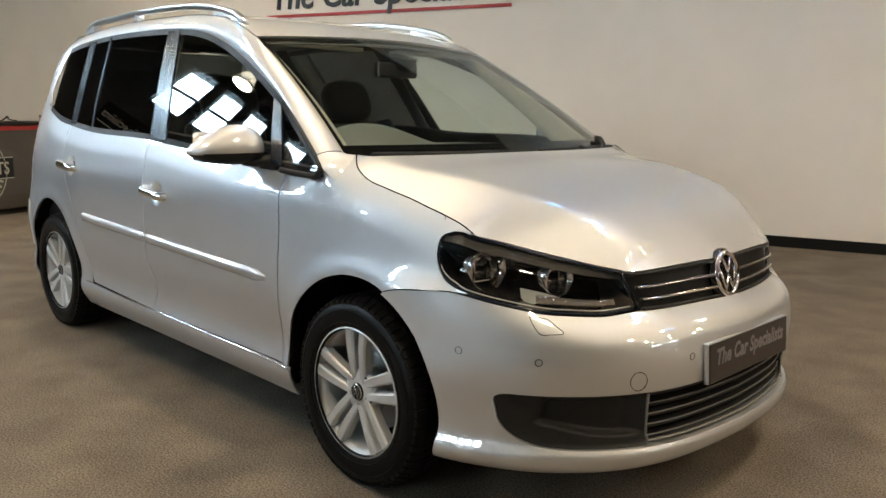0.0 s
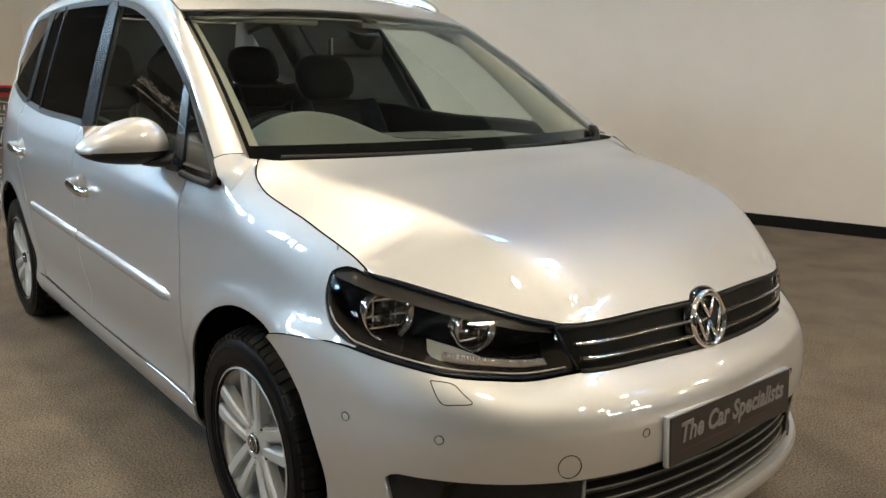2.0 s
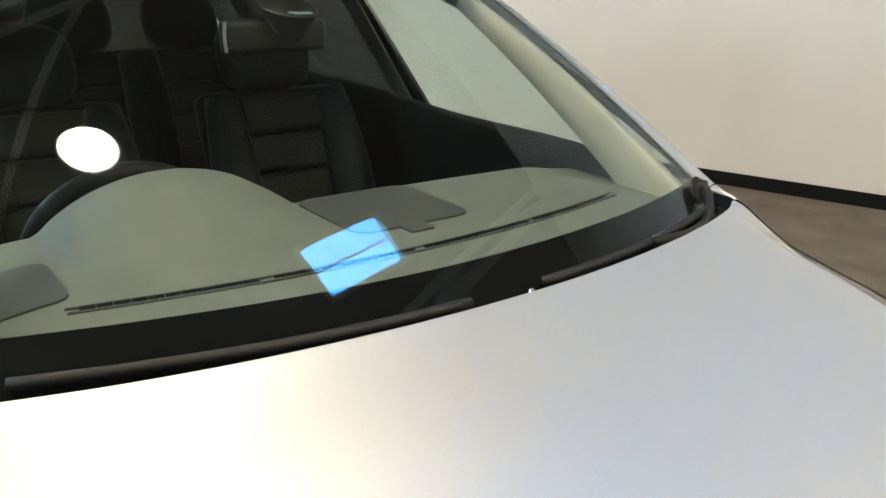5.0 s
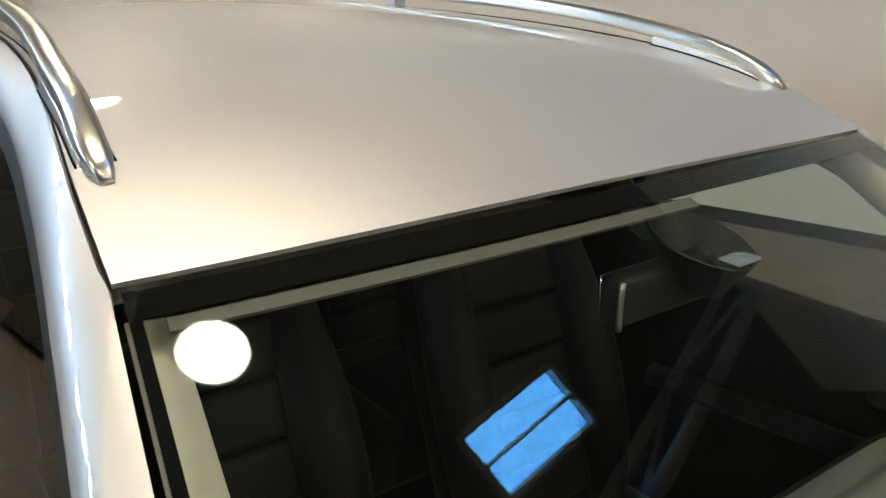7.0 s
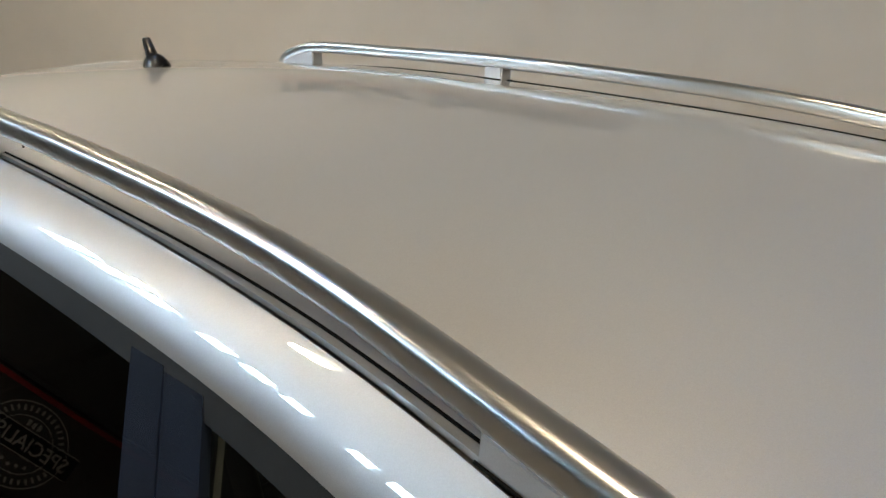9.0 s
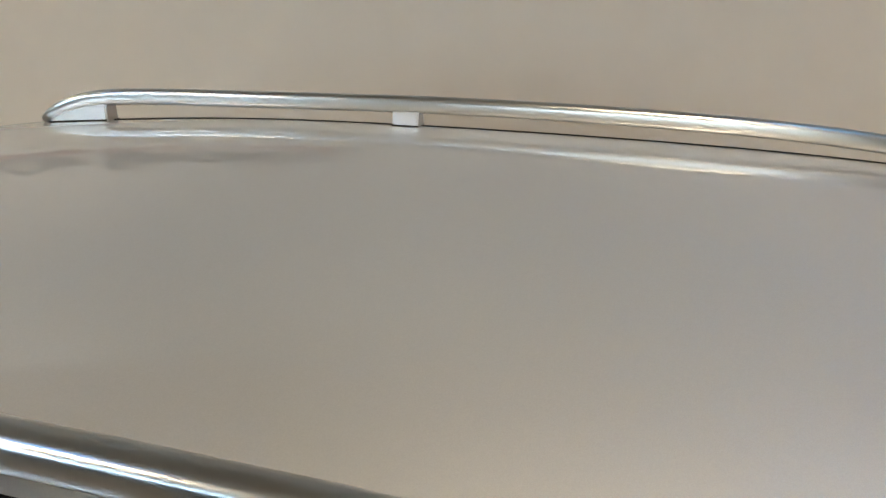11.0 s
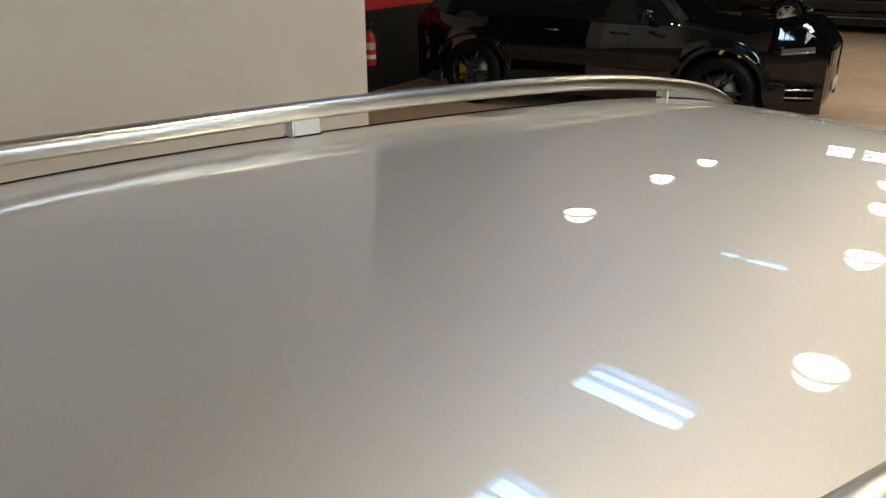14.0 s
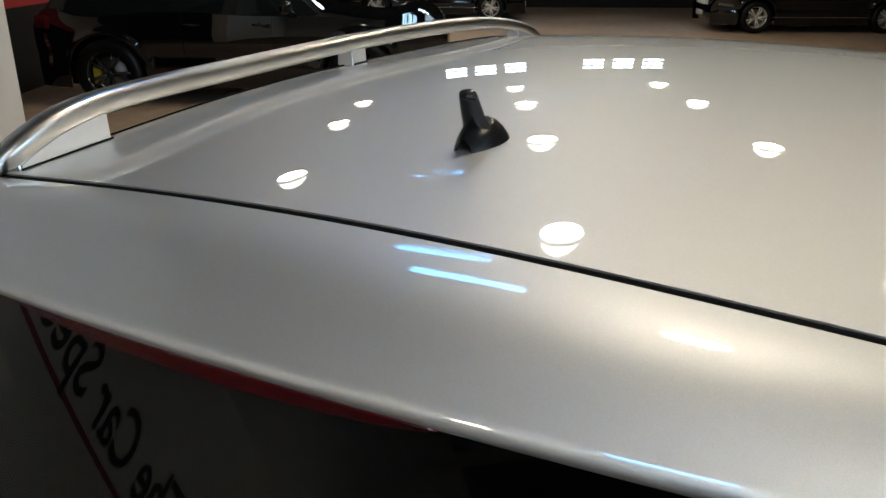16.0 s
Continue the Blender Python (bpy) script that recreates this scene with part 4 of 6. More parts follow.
# front bumper: a plan line, and how far the face stands out at each height
bumper_y = spl([0.0, 0.15, 0.30, 0.45, 0.60, 0.75, 0.88, 1.0, 1.2], [0.0, 0.20, 0.40, 0.575, 0.715, 0.797, 0.842, 0.869, 0.888])
bumper_x = spl([0.0, 0.15, 0.30, 0.45, 0.60, 0.75, 0.88, 1.0, 1.2], [2.238, 2.226, 2.192, 2.113, 1.990, 1.865, 1.765, 1.665, 1.475])
bumper_out = spl([0.19, 0.212, 0.240, 0.262, 0.285, 0.31, 0.36, 0.45, 0.53, 0.60, 0.635, 0.655, 0.70], [-0.050, -0.008, 0.007, 0.007, -0.006, -0.009, -0.006, 0.004, 0.002, -0.012, -0.042, -0.085, -0.17])


def bumper_end(z):
    """Where the bumper meets the wheel arch."""
    x = ARCH_F[0] + np.sqrt(np.maximum(ARCH_F[2] ** 2 - (np.asarray(z, float) - ARCH_F[1]) ** 2, 0))
    u = np.linspace(0.8, 1.2, 60)
    return np.interp(-x, -bumper_x(u), u)


def spread(l, z):
    """Run l (-1 to 1) along the bumper at height z, stretched to its ends."""
    l, z = np.broadcast_arrays(l, z)
    a = np.abs(l)
    return np.sign(l) * np.where(a < 0.8, a, 0.8 + (a - 0.8) / 0.2 * (bumper_end(z) - 0.8))


def bumper(u, z, out=0.0):
    u, z = np.broadcast_arrays(np.asarray(u, float), np.asarray(z, float))
    a = np.abs(u)
    e = 1e-3
    tx, ty = (bumper_x(a + e) - bumper_x(a - e)), (bumper_y(a + e) - bumper_y(a - e))
    l = np.hypot(tx, ty)
    flat = bumper_out(np.minimum(z, 0.56))
    o = flat + (seam_in(a) - flat) * np.clip((z - 0.53) / (bumper_top(a) - 0.53), 0, 1.15) ** 2.6 + out
    x, y = bumper_x(a) + ty / l * o, bumper_y(a) - tx / l * o
    return np.stack([x, y * np.sign(u + 1e-12), z], -1)


bumper_top = spl([0.0, 0.2, 0.32, 0.38, 0.45, 0.52, 0.60, 0.68, 0.75, 0.82, 0.88, 0.95, 1.05, 1.13, 1.2], [0.652, 0.652, 0.656, 0.652, 0.646, 0.651, 0.658, 0.671, 0.682, 0.695, 0.706, 0.707, 0.699, 0.688, 0.668])
seam_in = spl([0.0, 0.3, 0.45, 0.60, 0.75, 0.82, 0.88, 0.95, 1.0, 1.1, 1.2], [-0.082, -0.082, -0.074, -0.051, -0.034, -0.026, -0.018, -0.017, -0.013, -0.005, -0.001])
U_FOG = 0.742
open_top = lambda u: 0.440 - 0.022 * (1 - np.sqrt(1 - np.clip((np.abs(u) - 0.695) / (U_FOG - 0.695), 0, 1) ** 2))
open_low = lambda u: 0.270 + 0.030 * np.abs(u) ** 2 + 0.1315 * (1 - (1 - np.clip((np.abs(u) - 0.50) / (U_FOG - 0.50), 0, 1) ** 3.0) ** 0.42)


def front_bumper():
    end = U_FOG - 0.05 * np.linspace(0, 1, 16) ** 2
    u = np.unique(np.concatenate([np.linspace(-1, 1, 161), end, -end, [U_FOG + 0.0005, -U_FOG - 0.0005]]))
    # upper face
    t = np.linspace(0, 1, 22)[:, None]
    lo = np.where(np.abs(u) < U_FOG, open_top(u), 0.418)[None]
    zz = lo * (1 - t) + bumper_top(np.abs(spread(u, 0.69)))[None] * t
    body = sheet("front_bumper", bumper(spread(u[None], zz), zz), SILVER, CAR, 0.006)
    # lower face and lip
    hi = np.where(np.abs(u) < U_FOG, np.minimum(open_low(u), 0.418), 0.418)[None]
    t = np.linspace(0, 1, 14)[:, None]
    zz = 0.195 + (hi - 0.195) * t
    sheet("bumper_lip", bumper(spread(u[None], zz), zz), SILVER, CAR, 0.006)
    # returns into the opening
    uo = np.linspace(-U_FOG, U_FOG, 121)
    for f in (open_top, open_low):
        a, b = bumper(uo, f(uo)), bumper(uo, f(uo), -0.05)
        sheet("opening_edge", between(a, b, 4), GREY_PLASTIC if f is open_top else SILVER, body, 0.002, away=np.array([2.1, 0, 0.9 if f is open_top else 0.0]))
    # side blanks and lower grille
    for s in (-1, 1):
        ub, tb = np.linspace(0.345, U_FOG - 0.002, 80), np.linspace(0, 1, 36)[:, None]
        zb = open_low(ub)[None] * (1 - tb) + open_top(ub)[None] * tb
        over = np.minimum(zb - (open_low(ub)[None] + 0.030 + 0.030 * smooth(0.42, 0.62, ub)[None]), 0.432 - zb)
        side = (0.650 - 0.045 * tb) - ub[None]
        deep = smooth(0.0, 0.016, over) * smooth(0.0, 0.030, side) * smooth(0.345, 0.40, ub)[None]
        sheet("fog_blank", bumper(ub[None] * s, zb, -0.012 - 0.030 * deep), GREY_PLASTIC, body, 0.004)
    ug = np.linspace(-0.35, 0.35, 60)
    t = np.linspace(0, 1, 6)[:, None]
    sheet("grille_backing", bumper(ug[None], open_low(ug)[None] * (1 - t) + open_top(ug)[None] * t, -0.06), GAP, body, 0.004)
    for k in range(5):
        f = (k + 0.6) / 5
        z = open_low(ug) * (1 - f) + open_top(ug) * f
        p = bumper(ug, z, -0.022)
        q = bumper(ug, z + 0.008, -0.045)
        slat = sheet("grille_slat", between(p, q, 4), BLACK_PLASTIC, body, 0.010)
        tube("slat_edge", p + np.array([0.001, 0, 0.003]), 0.0022, SLAT_EDGE, slat, 6)
    a = bumper(ug, open_low(ug) + 0.012, -0.012)
    tube("grille_edge", joined(bumper(np.linspace(-0.35, -0.345, 4), np.linspace(0.43, 0.30, 4), -0.012), a, bumper(np.linspace(0.345, 0.35, 4), np.linspace(0.30, 0.43, 4), -0.012)), 0.004, SLAT_EDGE, body, 8)
    # parking sensors, tow cap, washer caps
    for s in (-1, 1):
        for u_, z in ((0.865, 0.548), (0.615, 0.535), (0.235, 0.523)):
            seat_on_bumper("parking_sensor", u_ * s, z, 0.010, body)
        washer_cap(s, body)
    for s in (-1, 1):
        us = np.linspace(0.80, 1.17, 30)
        tube("wing_seam", bumper(us * s, bumper_top(us) + 0.002, 0.0012), 0.0018, GAP, body, 6)
    seat_on_bumper("tow_cap", -0.385, 0.476, 0.027, body)
    return body


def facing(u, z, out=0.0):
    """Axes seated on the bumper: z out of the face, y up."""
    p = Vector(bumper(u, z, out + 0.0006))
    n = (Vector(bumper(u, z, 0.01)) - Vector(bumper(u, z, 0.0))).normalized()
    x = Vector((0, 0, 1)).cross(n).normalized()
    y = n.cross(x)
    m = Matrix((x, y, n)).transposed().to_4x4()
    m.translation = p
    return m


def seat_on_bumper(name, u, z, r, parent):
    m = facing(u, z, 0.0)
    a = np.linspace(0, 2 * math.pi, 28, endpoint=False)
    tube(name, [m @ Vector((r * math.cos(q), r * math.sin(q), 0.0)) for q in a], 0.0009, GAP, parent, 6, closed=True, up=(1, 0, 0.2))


def washer_cap(s, parent):
    loop = trace([(0.645, 0.654), (0.618, 0.652), (0.590, 0.645), (0.575, 0.632), (0.556, 0.615), (0.585, 0.611), (0.612, 0.611), (0.630, 0.630), (0.645, 0.654)], 40)
    tube("washer_cap", bumper(loop[:, 0] * s, loop[:, 1], 0.0002), 0.0010, GAP, parent, 6, label="thin shut line round the washer cap")


front_bumper()


# ---- car: front end details ----
def headlight(s):
    lamp = empty("headlight", "clear headlight with dark housing and two chrome reflectors", "headlight")
    lamp.parent = CAR
    for k in ("category",):
        del lamp[k]
    ys = np.linspace(0.750, 0.472, 26)
    back = lambda q, n: np.stack([q[:, 0], body_y(q[:, 0], q[:, 1]) - 0.004, q[:, 1]], 1) if n else q
    rear_top = back(trace([(1.660, 0.845), (1.664, 0.858), (1.677, 0.866), (1.70, 0.873), (1.725, 0.872)], 12), 1)
    top = joined(rear_top, np.stack([bonnet_front(ys) + 0.003, ys, bonnet_z(bonnet_front(ys), ys) - 0.008], 1))
    us = np.linspace(0.865, 0.325, 26)
    edge = bumper(us, bumper_top(us) + 0.005, -0.002)
    rear_low = back(trace([(1.660, 0.845), (1.660, 0.815), (1.669, 0.787), (1.691, 0.756), (1.724, 0.733), (1.757, 0.719)], 12), 1)
    low = joined(rear_low, trace([tuple(rear_low[-1]), tuple(edge[0])], 4, False), edge)
    k = len(top)
    low = trace(low, k, False)
    t = np.linspace(0, 1, 16)[:, None, None]
    g = top[None] * (1 - t) + low[None] * t
    b = np.sin(np.pi * t[..., 0]) ** 0.8 * np.sin(np.pi * np.linspace(0, 1, k))[None] ** 0.5
    g[..., 0] += 0.022 * b
    g[..., 1] += 0.020 * b
    mir = np.array([1, s, 1])
    cover = sheet("cover", g * mir, LAMP_GLASS, lamp, 0.003, "clear plastic cover")
    cover.visible_shadow = False
    mid = g.mean((0, 1))
    inner = mid + (g - mid) * 0.985 + np.array([-0.15, -0.10, 0.0]) * (np.sin(np.pi * t) ** 0.6 * np.ones((1, k, 1))) + np.array([-0.008, -0.006, 0])
    sheet("housing", inner * mir, GLOSS_BLACK, lamp, 0.004, "black lamp housing")
    # dark rim round the cover
    ring = joined(top, low[::-1])
    tube("rim", (ring + np.array([-0.001, -0.001, 0.0])) * mir, 0.0042, SATIN_BLACK, lamp, 8)
    # brow along the upper edge
    sheet("brow", (g[0:4, 3:k - 1] + np.array([-0.010, -0.009, -0.002])) * mir, LAMP_BROW, lamp, 0.002)
    for x, y, z, r in ((1.752, 0.706, 0.760, 0.058), (1.912, 0.578, 0.741, 0.047)):
        m = Matrix.Translation((x, y * s, z)) @ Matrix.Rotation(radians(10 * s), 4, "Z") @ Matrix.Rotation(radians(90), 4, "Y")
        bowl = lathe("reflector", [(0.008, -0.05), (r * 0.45, -0.045), (r * 0.75, -0.028), (r * 0.93, -0.005), (r, 0.012), (r * 1.06, 0.012), (r * 1.06, -0.03)], REFLECTOR, lamp, m=m, seg=36)
        lathe("bulb", [(0.0, 0.006), (0.008, 0.002), (0.0095, -0.02), (0.0095, -0.05)], GLOSS_BLACK, bowl, m=m, seg=14)
        for dx, w in ((-0.55, 1.5), (0.12, 1.7), (0.60, 1.4)):
            box("facet", (0.004, r * w, 0.020), (dx * r, 0, -0.020), REFLECTOR, bowl, m=m)
        for dy in (-0.5, 0.5):
            box("facet", (r * 1.2, 0.003, 0.016), (0, dy * r, -0.022), REFLECTOR, bowl, m=m)
        lathe("bezel", [(r * 1.02, 0.010), (r * 1.05, 0.018), (r * 1.14, 0.012), (r * 1.14, 0.0)], CHROME, bowl, m=m, seg=36)
    # turn lamp: a chrome strip along the lower edge with fine ribs
    q = g[11:14, 20:k - 4] + np.array([-0.016, -0.012, 0.002])
    strip = sheet("turn_lamp", q * mir, REFLECTOR, lamp, 0.004, "chrome ribbed turn lamp")
    for i in np.arange(0.5, q.shape[1] - 1, 0.34):
        j, f = int(i), i % 1
        tube("rib", (q[:, j] * (1 - f) + q[:, j + 1] * f) * mir + np.array([0.002, 0.002 * s, 0]), 0.0014, CHROME, strip, 6)
    tube("lower_line", (g[14, 4:k - 2] + np.array([-0.006, -0.005, 0.001])) * mir, 0.0016, ALLOY, lamp, 6)
    fin = np.array([[(1.850, 0.664, 0.716), (1.905, 0.634, 0.708), (1.963, 0.600, 0.692)], [(1.858, 0.668, 0.690), (1.900, 0.646, 0.688), (1.945, 0.615, 0.684)], [(1.880, 0.664, 0.668), (1.902, 0.650, 0.678), (1.930, 0.632, 0.679)]])
    sheet("bracket", fin * mir, LAMP_FIN, lamp, 0.004, "pale fin below the outer reflector")
    return lamp


for s in (-1, 1):
    headlight(s)


def grille():
    ys = np.linspace(-0.462, 0.462, 61)
    top = np.stack([bonnet_front(ys) - 0.004, ys, bonnet_z(bonnet_front(ys), ys) - 0.006], 1)
    us = np.linspace(-0.335, 0.335, 61)
    low = bumper(us, bumper_top(us) - 0.004, -0.006)
    gr = sheet("grille", between(top, low, 8) + np.array([-0.012, 0, 0]), BLACK_PLASTIC, CAR, 0.01, "black grille with two chrome bars")
    tube("grille_edge", top + np.array([0.004, 0, -0.004]), 0.006, BLACK_PLASTIC, gr, 8)
    tube("grille_edge", low + np.array([0.004, 0, 0.004]), 0.006, BLACK_PLASTIC, gr, 8)
    for f in (0.40, 0.72):
        c = top * (1 - f) + low * f
        for s in (-1, 1):
            half = c[1:28] if s < 0 else c[33:60]
            bar = tube("chrome_bar", half + np.array([0.004, 0, 0.0]), 0.0075, BLACK_PLASTIC, gr, 8, flat=0.8)
            tube("chrome_line", half + np.array([0.010, 0, 0.004]), 0.0042, CHROME, bar, 8)
    m = Matrix.Translation((2.128, 0, 0.712)) @ Matrix.Rotation(radians(78), 4, "Y")
    em = lathe("badge", [(0.0, 0.0), (0.084, 0.0), (0.084, 0.010), (0.074, 0.016), (0.0, 0.012)], GLOSS_BLACK, CAR, m=m, seg=40, label="round chrome badge on the grille")
    a = np.linspace(0, 2 * math.pi, 48, endpoint=False)
    ring = [m @ Vector((0.066 * math.cos(q), 0.066 * math.sin(q), 0.019)) for q in a]
    tube("badge_ring", ring, 0.0085, CHROME, em, 10, closed=True, up=(1, 0, 0.2))
    lathe("badge_dish", [(0.0, 0.016), (0.058, 0.016), (0.062, 0.020)], shader("badge_grey", (0.05, 0.055, 0.06), 0.2, 0.6), em, m=m, seg=32)
    for (y0, z0), (y1, z1) in (((-0.026, 0.052), (0.0, 0.006)), ((0.026, 0.052), (0.0, 0.006)), ((-0.052, 0.022), (-0.022, -0.05)), ((0.052, 0.022), (0.022, -0.05)), ((-0.022, -0.05), (0.0, -0.004)), ((0.022, -0.05), (0.0, -0.004))):
        p = [m @ Vector((-z0, y0, 0.020)), m @ Vector((-(z0 + z1) / 2, (y0 + y1) / 2, 0.022)), m @ Vector((-z1, y1, 0.020))]
        tube("badge_bar", p, 0.0055, CHROME, em, 8, up=(1, 0, 0.2))


grille()


def number_plate():
    m = Matrix.Translation((2.232, 0, 0.491)) @ Matrix.Rotation(radians(-4), 4, "Y")
    pl = part("plate_holder", box_bm((0.016, 0.532, 0.124), (0, 0, 0), 0.004, 2, m), SILVER, CAR, "charcoal dealer plate with grey lettering", False)
    box("plate_face", (0.006, 0.524, 0.117), (0.009, 0, 0), PLATE, pl, 0.002, m=m)
    lettering("plate_letters", "The Car Specialists", 0.066, m @ pose(0.0125, 0, -0.008, 90, 0, 90), PLATE_INK, pl, 0.0006, 0.2, width=0.455, bold=0.03)
    box("plate_line", (0.001, 0.46, 0.0026), (0.0125, 0.0, -0.030), PLATE_RED, pl, m=m)


number_plate()


# ---- wheels ----
def wheel():
    w = empty("wheel", "silver five-spoke alloy wheel with black tyre", "wheel")
    del w["category"]
    w.parent = CAR
    r, hw = WHEEL_R, 0.1025
    prof = [(0.205, -hw + 0.012), (0.222, -hw + 0.002), (0.26, -hw - 0.004), (0.288, -hw + 0.004), (0.302, -hw + 0.014), (r - 0.006, -hw + 0.026), (r - 0.001, -0.058), (r, -0.046), (r - 0.008, -0.044), (r - 0.008, -0.036), (r, -0.034),
            (r, -0.010), (r - 0.008, -0.008), (r - 0.008, 0.0)]
    prof = prof + [(a, -b) for a, b in reversed(prof[:-1])]
    seg = 144
    verts, faces = [], []
    k = len(prof)
    for i in range(seg):
        a = 2 * math.pi * i / seg
        for j, (rr, h) in enumerate(prof):
            cut = 0.006 if i % 3 == 0 and (rr > 0.296) and 0.044 < abs(h) < 0.095 else 0.0
            cut2 = 0.005 if (i + 1) % 3 == 0 and rr > r - 0.003 and abs(h) <= 0.044 else 0.0
            q = rr - cut - cut2
            verts.append((q * math.cos(a), h, q * math.sin(a)))
    for i in range(seg):
        n = (i + 1) % seg
        faces += [(i * k + j, n * k + j, n * k + j + 1, i * k + j + 1) for j in range(k - 1)]
    tyre = obj("tyre", verts, faces, RUBBER, w, "black rubber tyre with block tread")
    # tread blocks over the crown and both shoulders
    tv, tf = [], []
    for row, (h0, h1, r0, r1) in enumerate(((-0.097, -0.062, r - 0.013, r + 0.001), (-0.056, -0.032, r + 0.001, r + 0.002), (-0.026, 0.026, r + 0.002, r + 0.002), (0.032, 0.056, r + 0.002, r + 0.001), (0.062, 0.097, r + 0.001, r - 0.013))):
        for i in range(62):
            a0, a1 = 2 * math.pi * (i + 0.33 * row) / 62, 2 * math.pi * (i + 0.33 * row + 0.76) / 62
            n0 = len(tv)
            for rad in (0.0, -0.014):
                for a, h, rr in ((a0, h0, r0), (a1, h0, r0), (a1 + 0.012, h1, r1), (a0 + 0.012, h1, r1)):
                    tv.append(((rr + rad) * math.cos(a), h, (rr + rad) * math.sin(a)))
            tf += [tuple(n0 + q for q in f) for f in ((0, 1, 2, 3), (0, 4, 5, 1), (1, 5, 6, 2), (2, 6, 7, 3), (3, 7, 4, 0))]
    obj("tread", tv, tf, RUBBER, tyre, smooth_=False)
    for rr, h in ((0.232, -hw - 0.002), (0.272, -hw - 0.0045)):
        a = np.linspace(0, 2 * math.pi, 72, endpoint=False)
        tube("sidewall_line", np.stack([rr * np.cos(a), np.full(72, h + 0.0005), rr * np.sin(a)], 1), 0.0014, RUBBER, tyre, 6, closed=True, up=(0, 1, 0))
    # outer side is at negative y; the rim is turned round y
    lathe("rim", [(0.210, 0.099), (0.219, 0.096), (0.223, 0.086), (0.208, 0.078), (0.198, 0.070), (0.192, 0.03), (0.188, -0.08), (0.20, -0.095)], ALLOY, w, axis="-y", seg=64)
    lathe("brake_disc", [(0.05, 0.0), (0.142, 0.0), (0.142, -0.02), (0.05, -0.02)], BRAKE, w, axis="-y", seg=48)
    lathe("wheel_back", [(0.0, -0.05), (0.19, -0.05)], GAP, w, axis="-y", seg=32)
    box("brake_caliper", (0.07, 0.06, 0.14), (0.115, 0.0, 0.03), BRAKE, w, 0.012)
    # hub
    lathe("hub", [(0.030, 0.080), (0.060, 0.078), (0.074, 0.070), (0.078, 0.05), (0.078, 0.02)], ALLOY, w, axis="-y", seg=40)
    lathe("hub_cap", [(0.0, 0.086), (0.024, 0.086), (0.030, 0.082), (0.031, 0.07)], GLOSS_BLACK, w, axis="-y", seg=32)
    a = np.linspace(0, 2 * math.pi, 32, endpoint=False)
    tube("cap_ring", np.stack([0.0245 * np.cos(a), np.full(32, -0.0865), 0.0245 * np.sin(a)], 1), 0.0022, CHROME, w, 8, closed=True, up=(0, 1, 0))
    for x0, z0, x1, z1 in ((-0.012, 0.016, 0, -0.002), (0.012, 0.016, 0, -0.002), (-0.016, 0.006, -0.008, -0.016), (0.016, 0.006, 0.008, -0.016), (-0.008, -0.016, 0, 0), (0.008, -0.016, 0, 0)):
        tube("cap_bar", [(x0, -0.087, z0), ((x0 + x1) / 2, -0.0873, (z0 + z1) / 2), (x1, -0.087, z1)], 0.0019, CHROME, w, 6, up=(0, 1, 0))
    for k5 in range(5):
        a = radians(54 + 72 * k5)
        lathe("bolt_hole", [(0.0, 0.060), (0.0085, 0.060), (0.0105, 0.0795), (0.0125, 0.0795), (0.0125, 0.06)], GAP, w, at=(0.0545 * math.cos(a), 0, 0.0545 * math.sin(a)), axis="-y", seg=16)
        lathe("wheel_bolt", [(0.0, 0.071), (0.006, 0.071), (0.007, 0.062)], BRAKE, w, at=(0.0545 * math.cos(a), 0, 0.0545 * math.sin(a)), axis="-y", seg=6)
        base = radians(90 + 72 * k5)
        for d in (-1, 1):
            rows = []
            for t in np.linspace(0, 1, 9):
                rad = 0.045 + t * 0.162
                ang = base + d * math.asin(min(0.9, (0.0205 + 0.0150 * t) / rad))
                wid = 0.0135 + 0.0060 * t
                h = -0.078 - 0.012 * math.sin(t * 1.9)
                c = np.array([rad * math.cos(ang), 0, rad * math.sin(ang)])
                tg = np.array([-math.sin(ang), 0, math.cos(ang)])
                rows.append([c + tg * wid * 1.15 + np.array([0, h + 0.030, 0]), c + tg * wid * 1.05 + np.array([0, h + 0.004, 0]), c + tg * wid * 0.7 + np.array([0, h - 0.002, 0]),
                             c - tg * wid * 0.7 + np.array([0, h - 0.002, 0]), c - tg * wid * 1.05 + np.array([0, h + 0.004, 0]), c - tg * wid * 1.15 + np.array([0, h + 0.030, 0])])
            v = np.array(rows).reshape(-1, 3)
            f = [(i * 6 + j, i * 6 + (j + 1) % 6, (i + 1) * 6 + (j + 1) % 6, (i + 1) * 6 + j) for i in range(8) for j in range(6)]
            obj("spoke", v, f, ALLOY, w, smooth_=False)
    return w


w0 = wheel()
w0.matrix_basis = Matrix.Translation((AXLE_F, -0.775, WHEEL_R - 0.002))
copy_thing(w0, Matrix.Translation((AXLE_R, -0.765, WHEEL_R - 0.002)) @ Matrix.Rotation(radians(22), 4, "Y"))
copy_thing(w0, Matrix.Translation((AXLE_F, 0.775, WHEEL_R - 0.002)) @ Matrix.Rotation(radians(180), 4, "Z"))
copy_thing(w0, Matrix.Translation((AXLE_R, 0.765, WHEEL_R - 0.002)) @ Matrix.Rotation(radians(180), 4, "Z"))


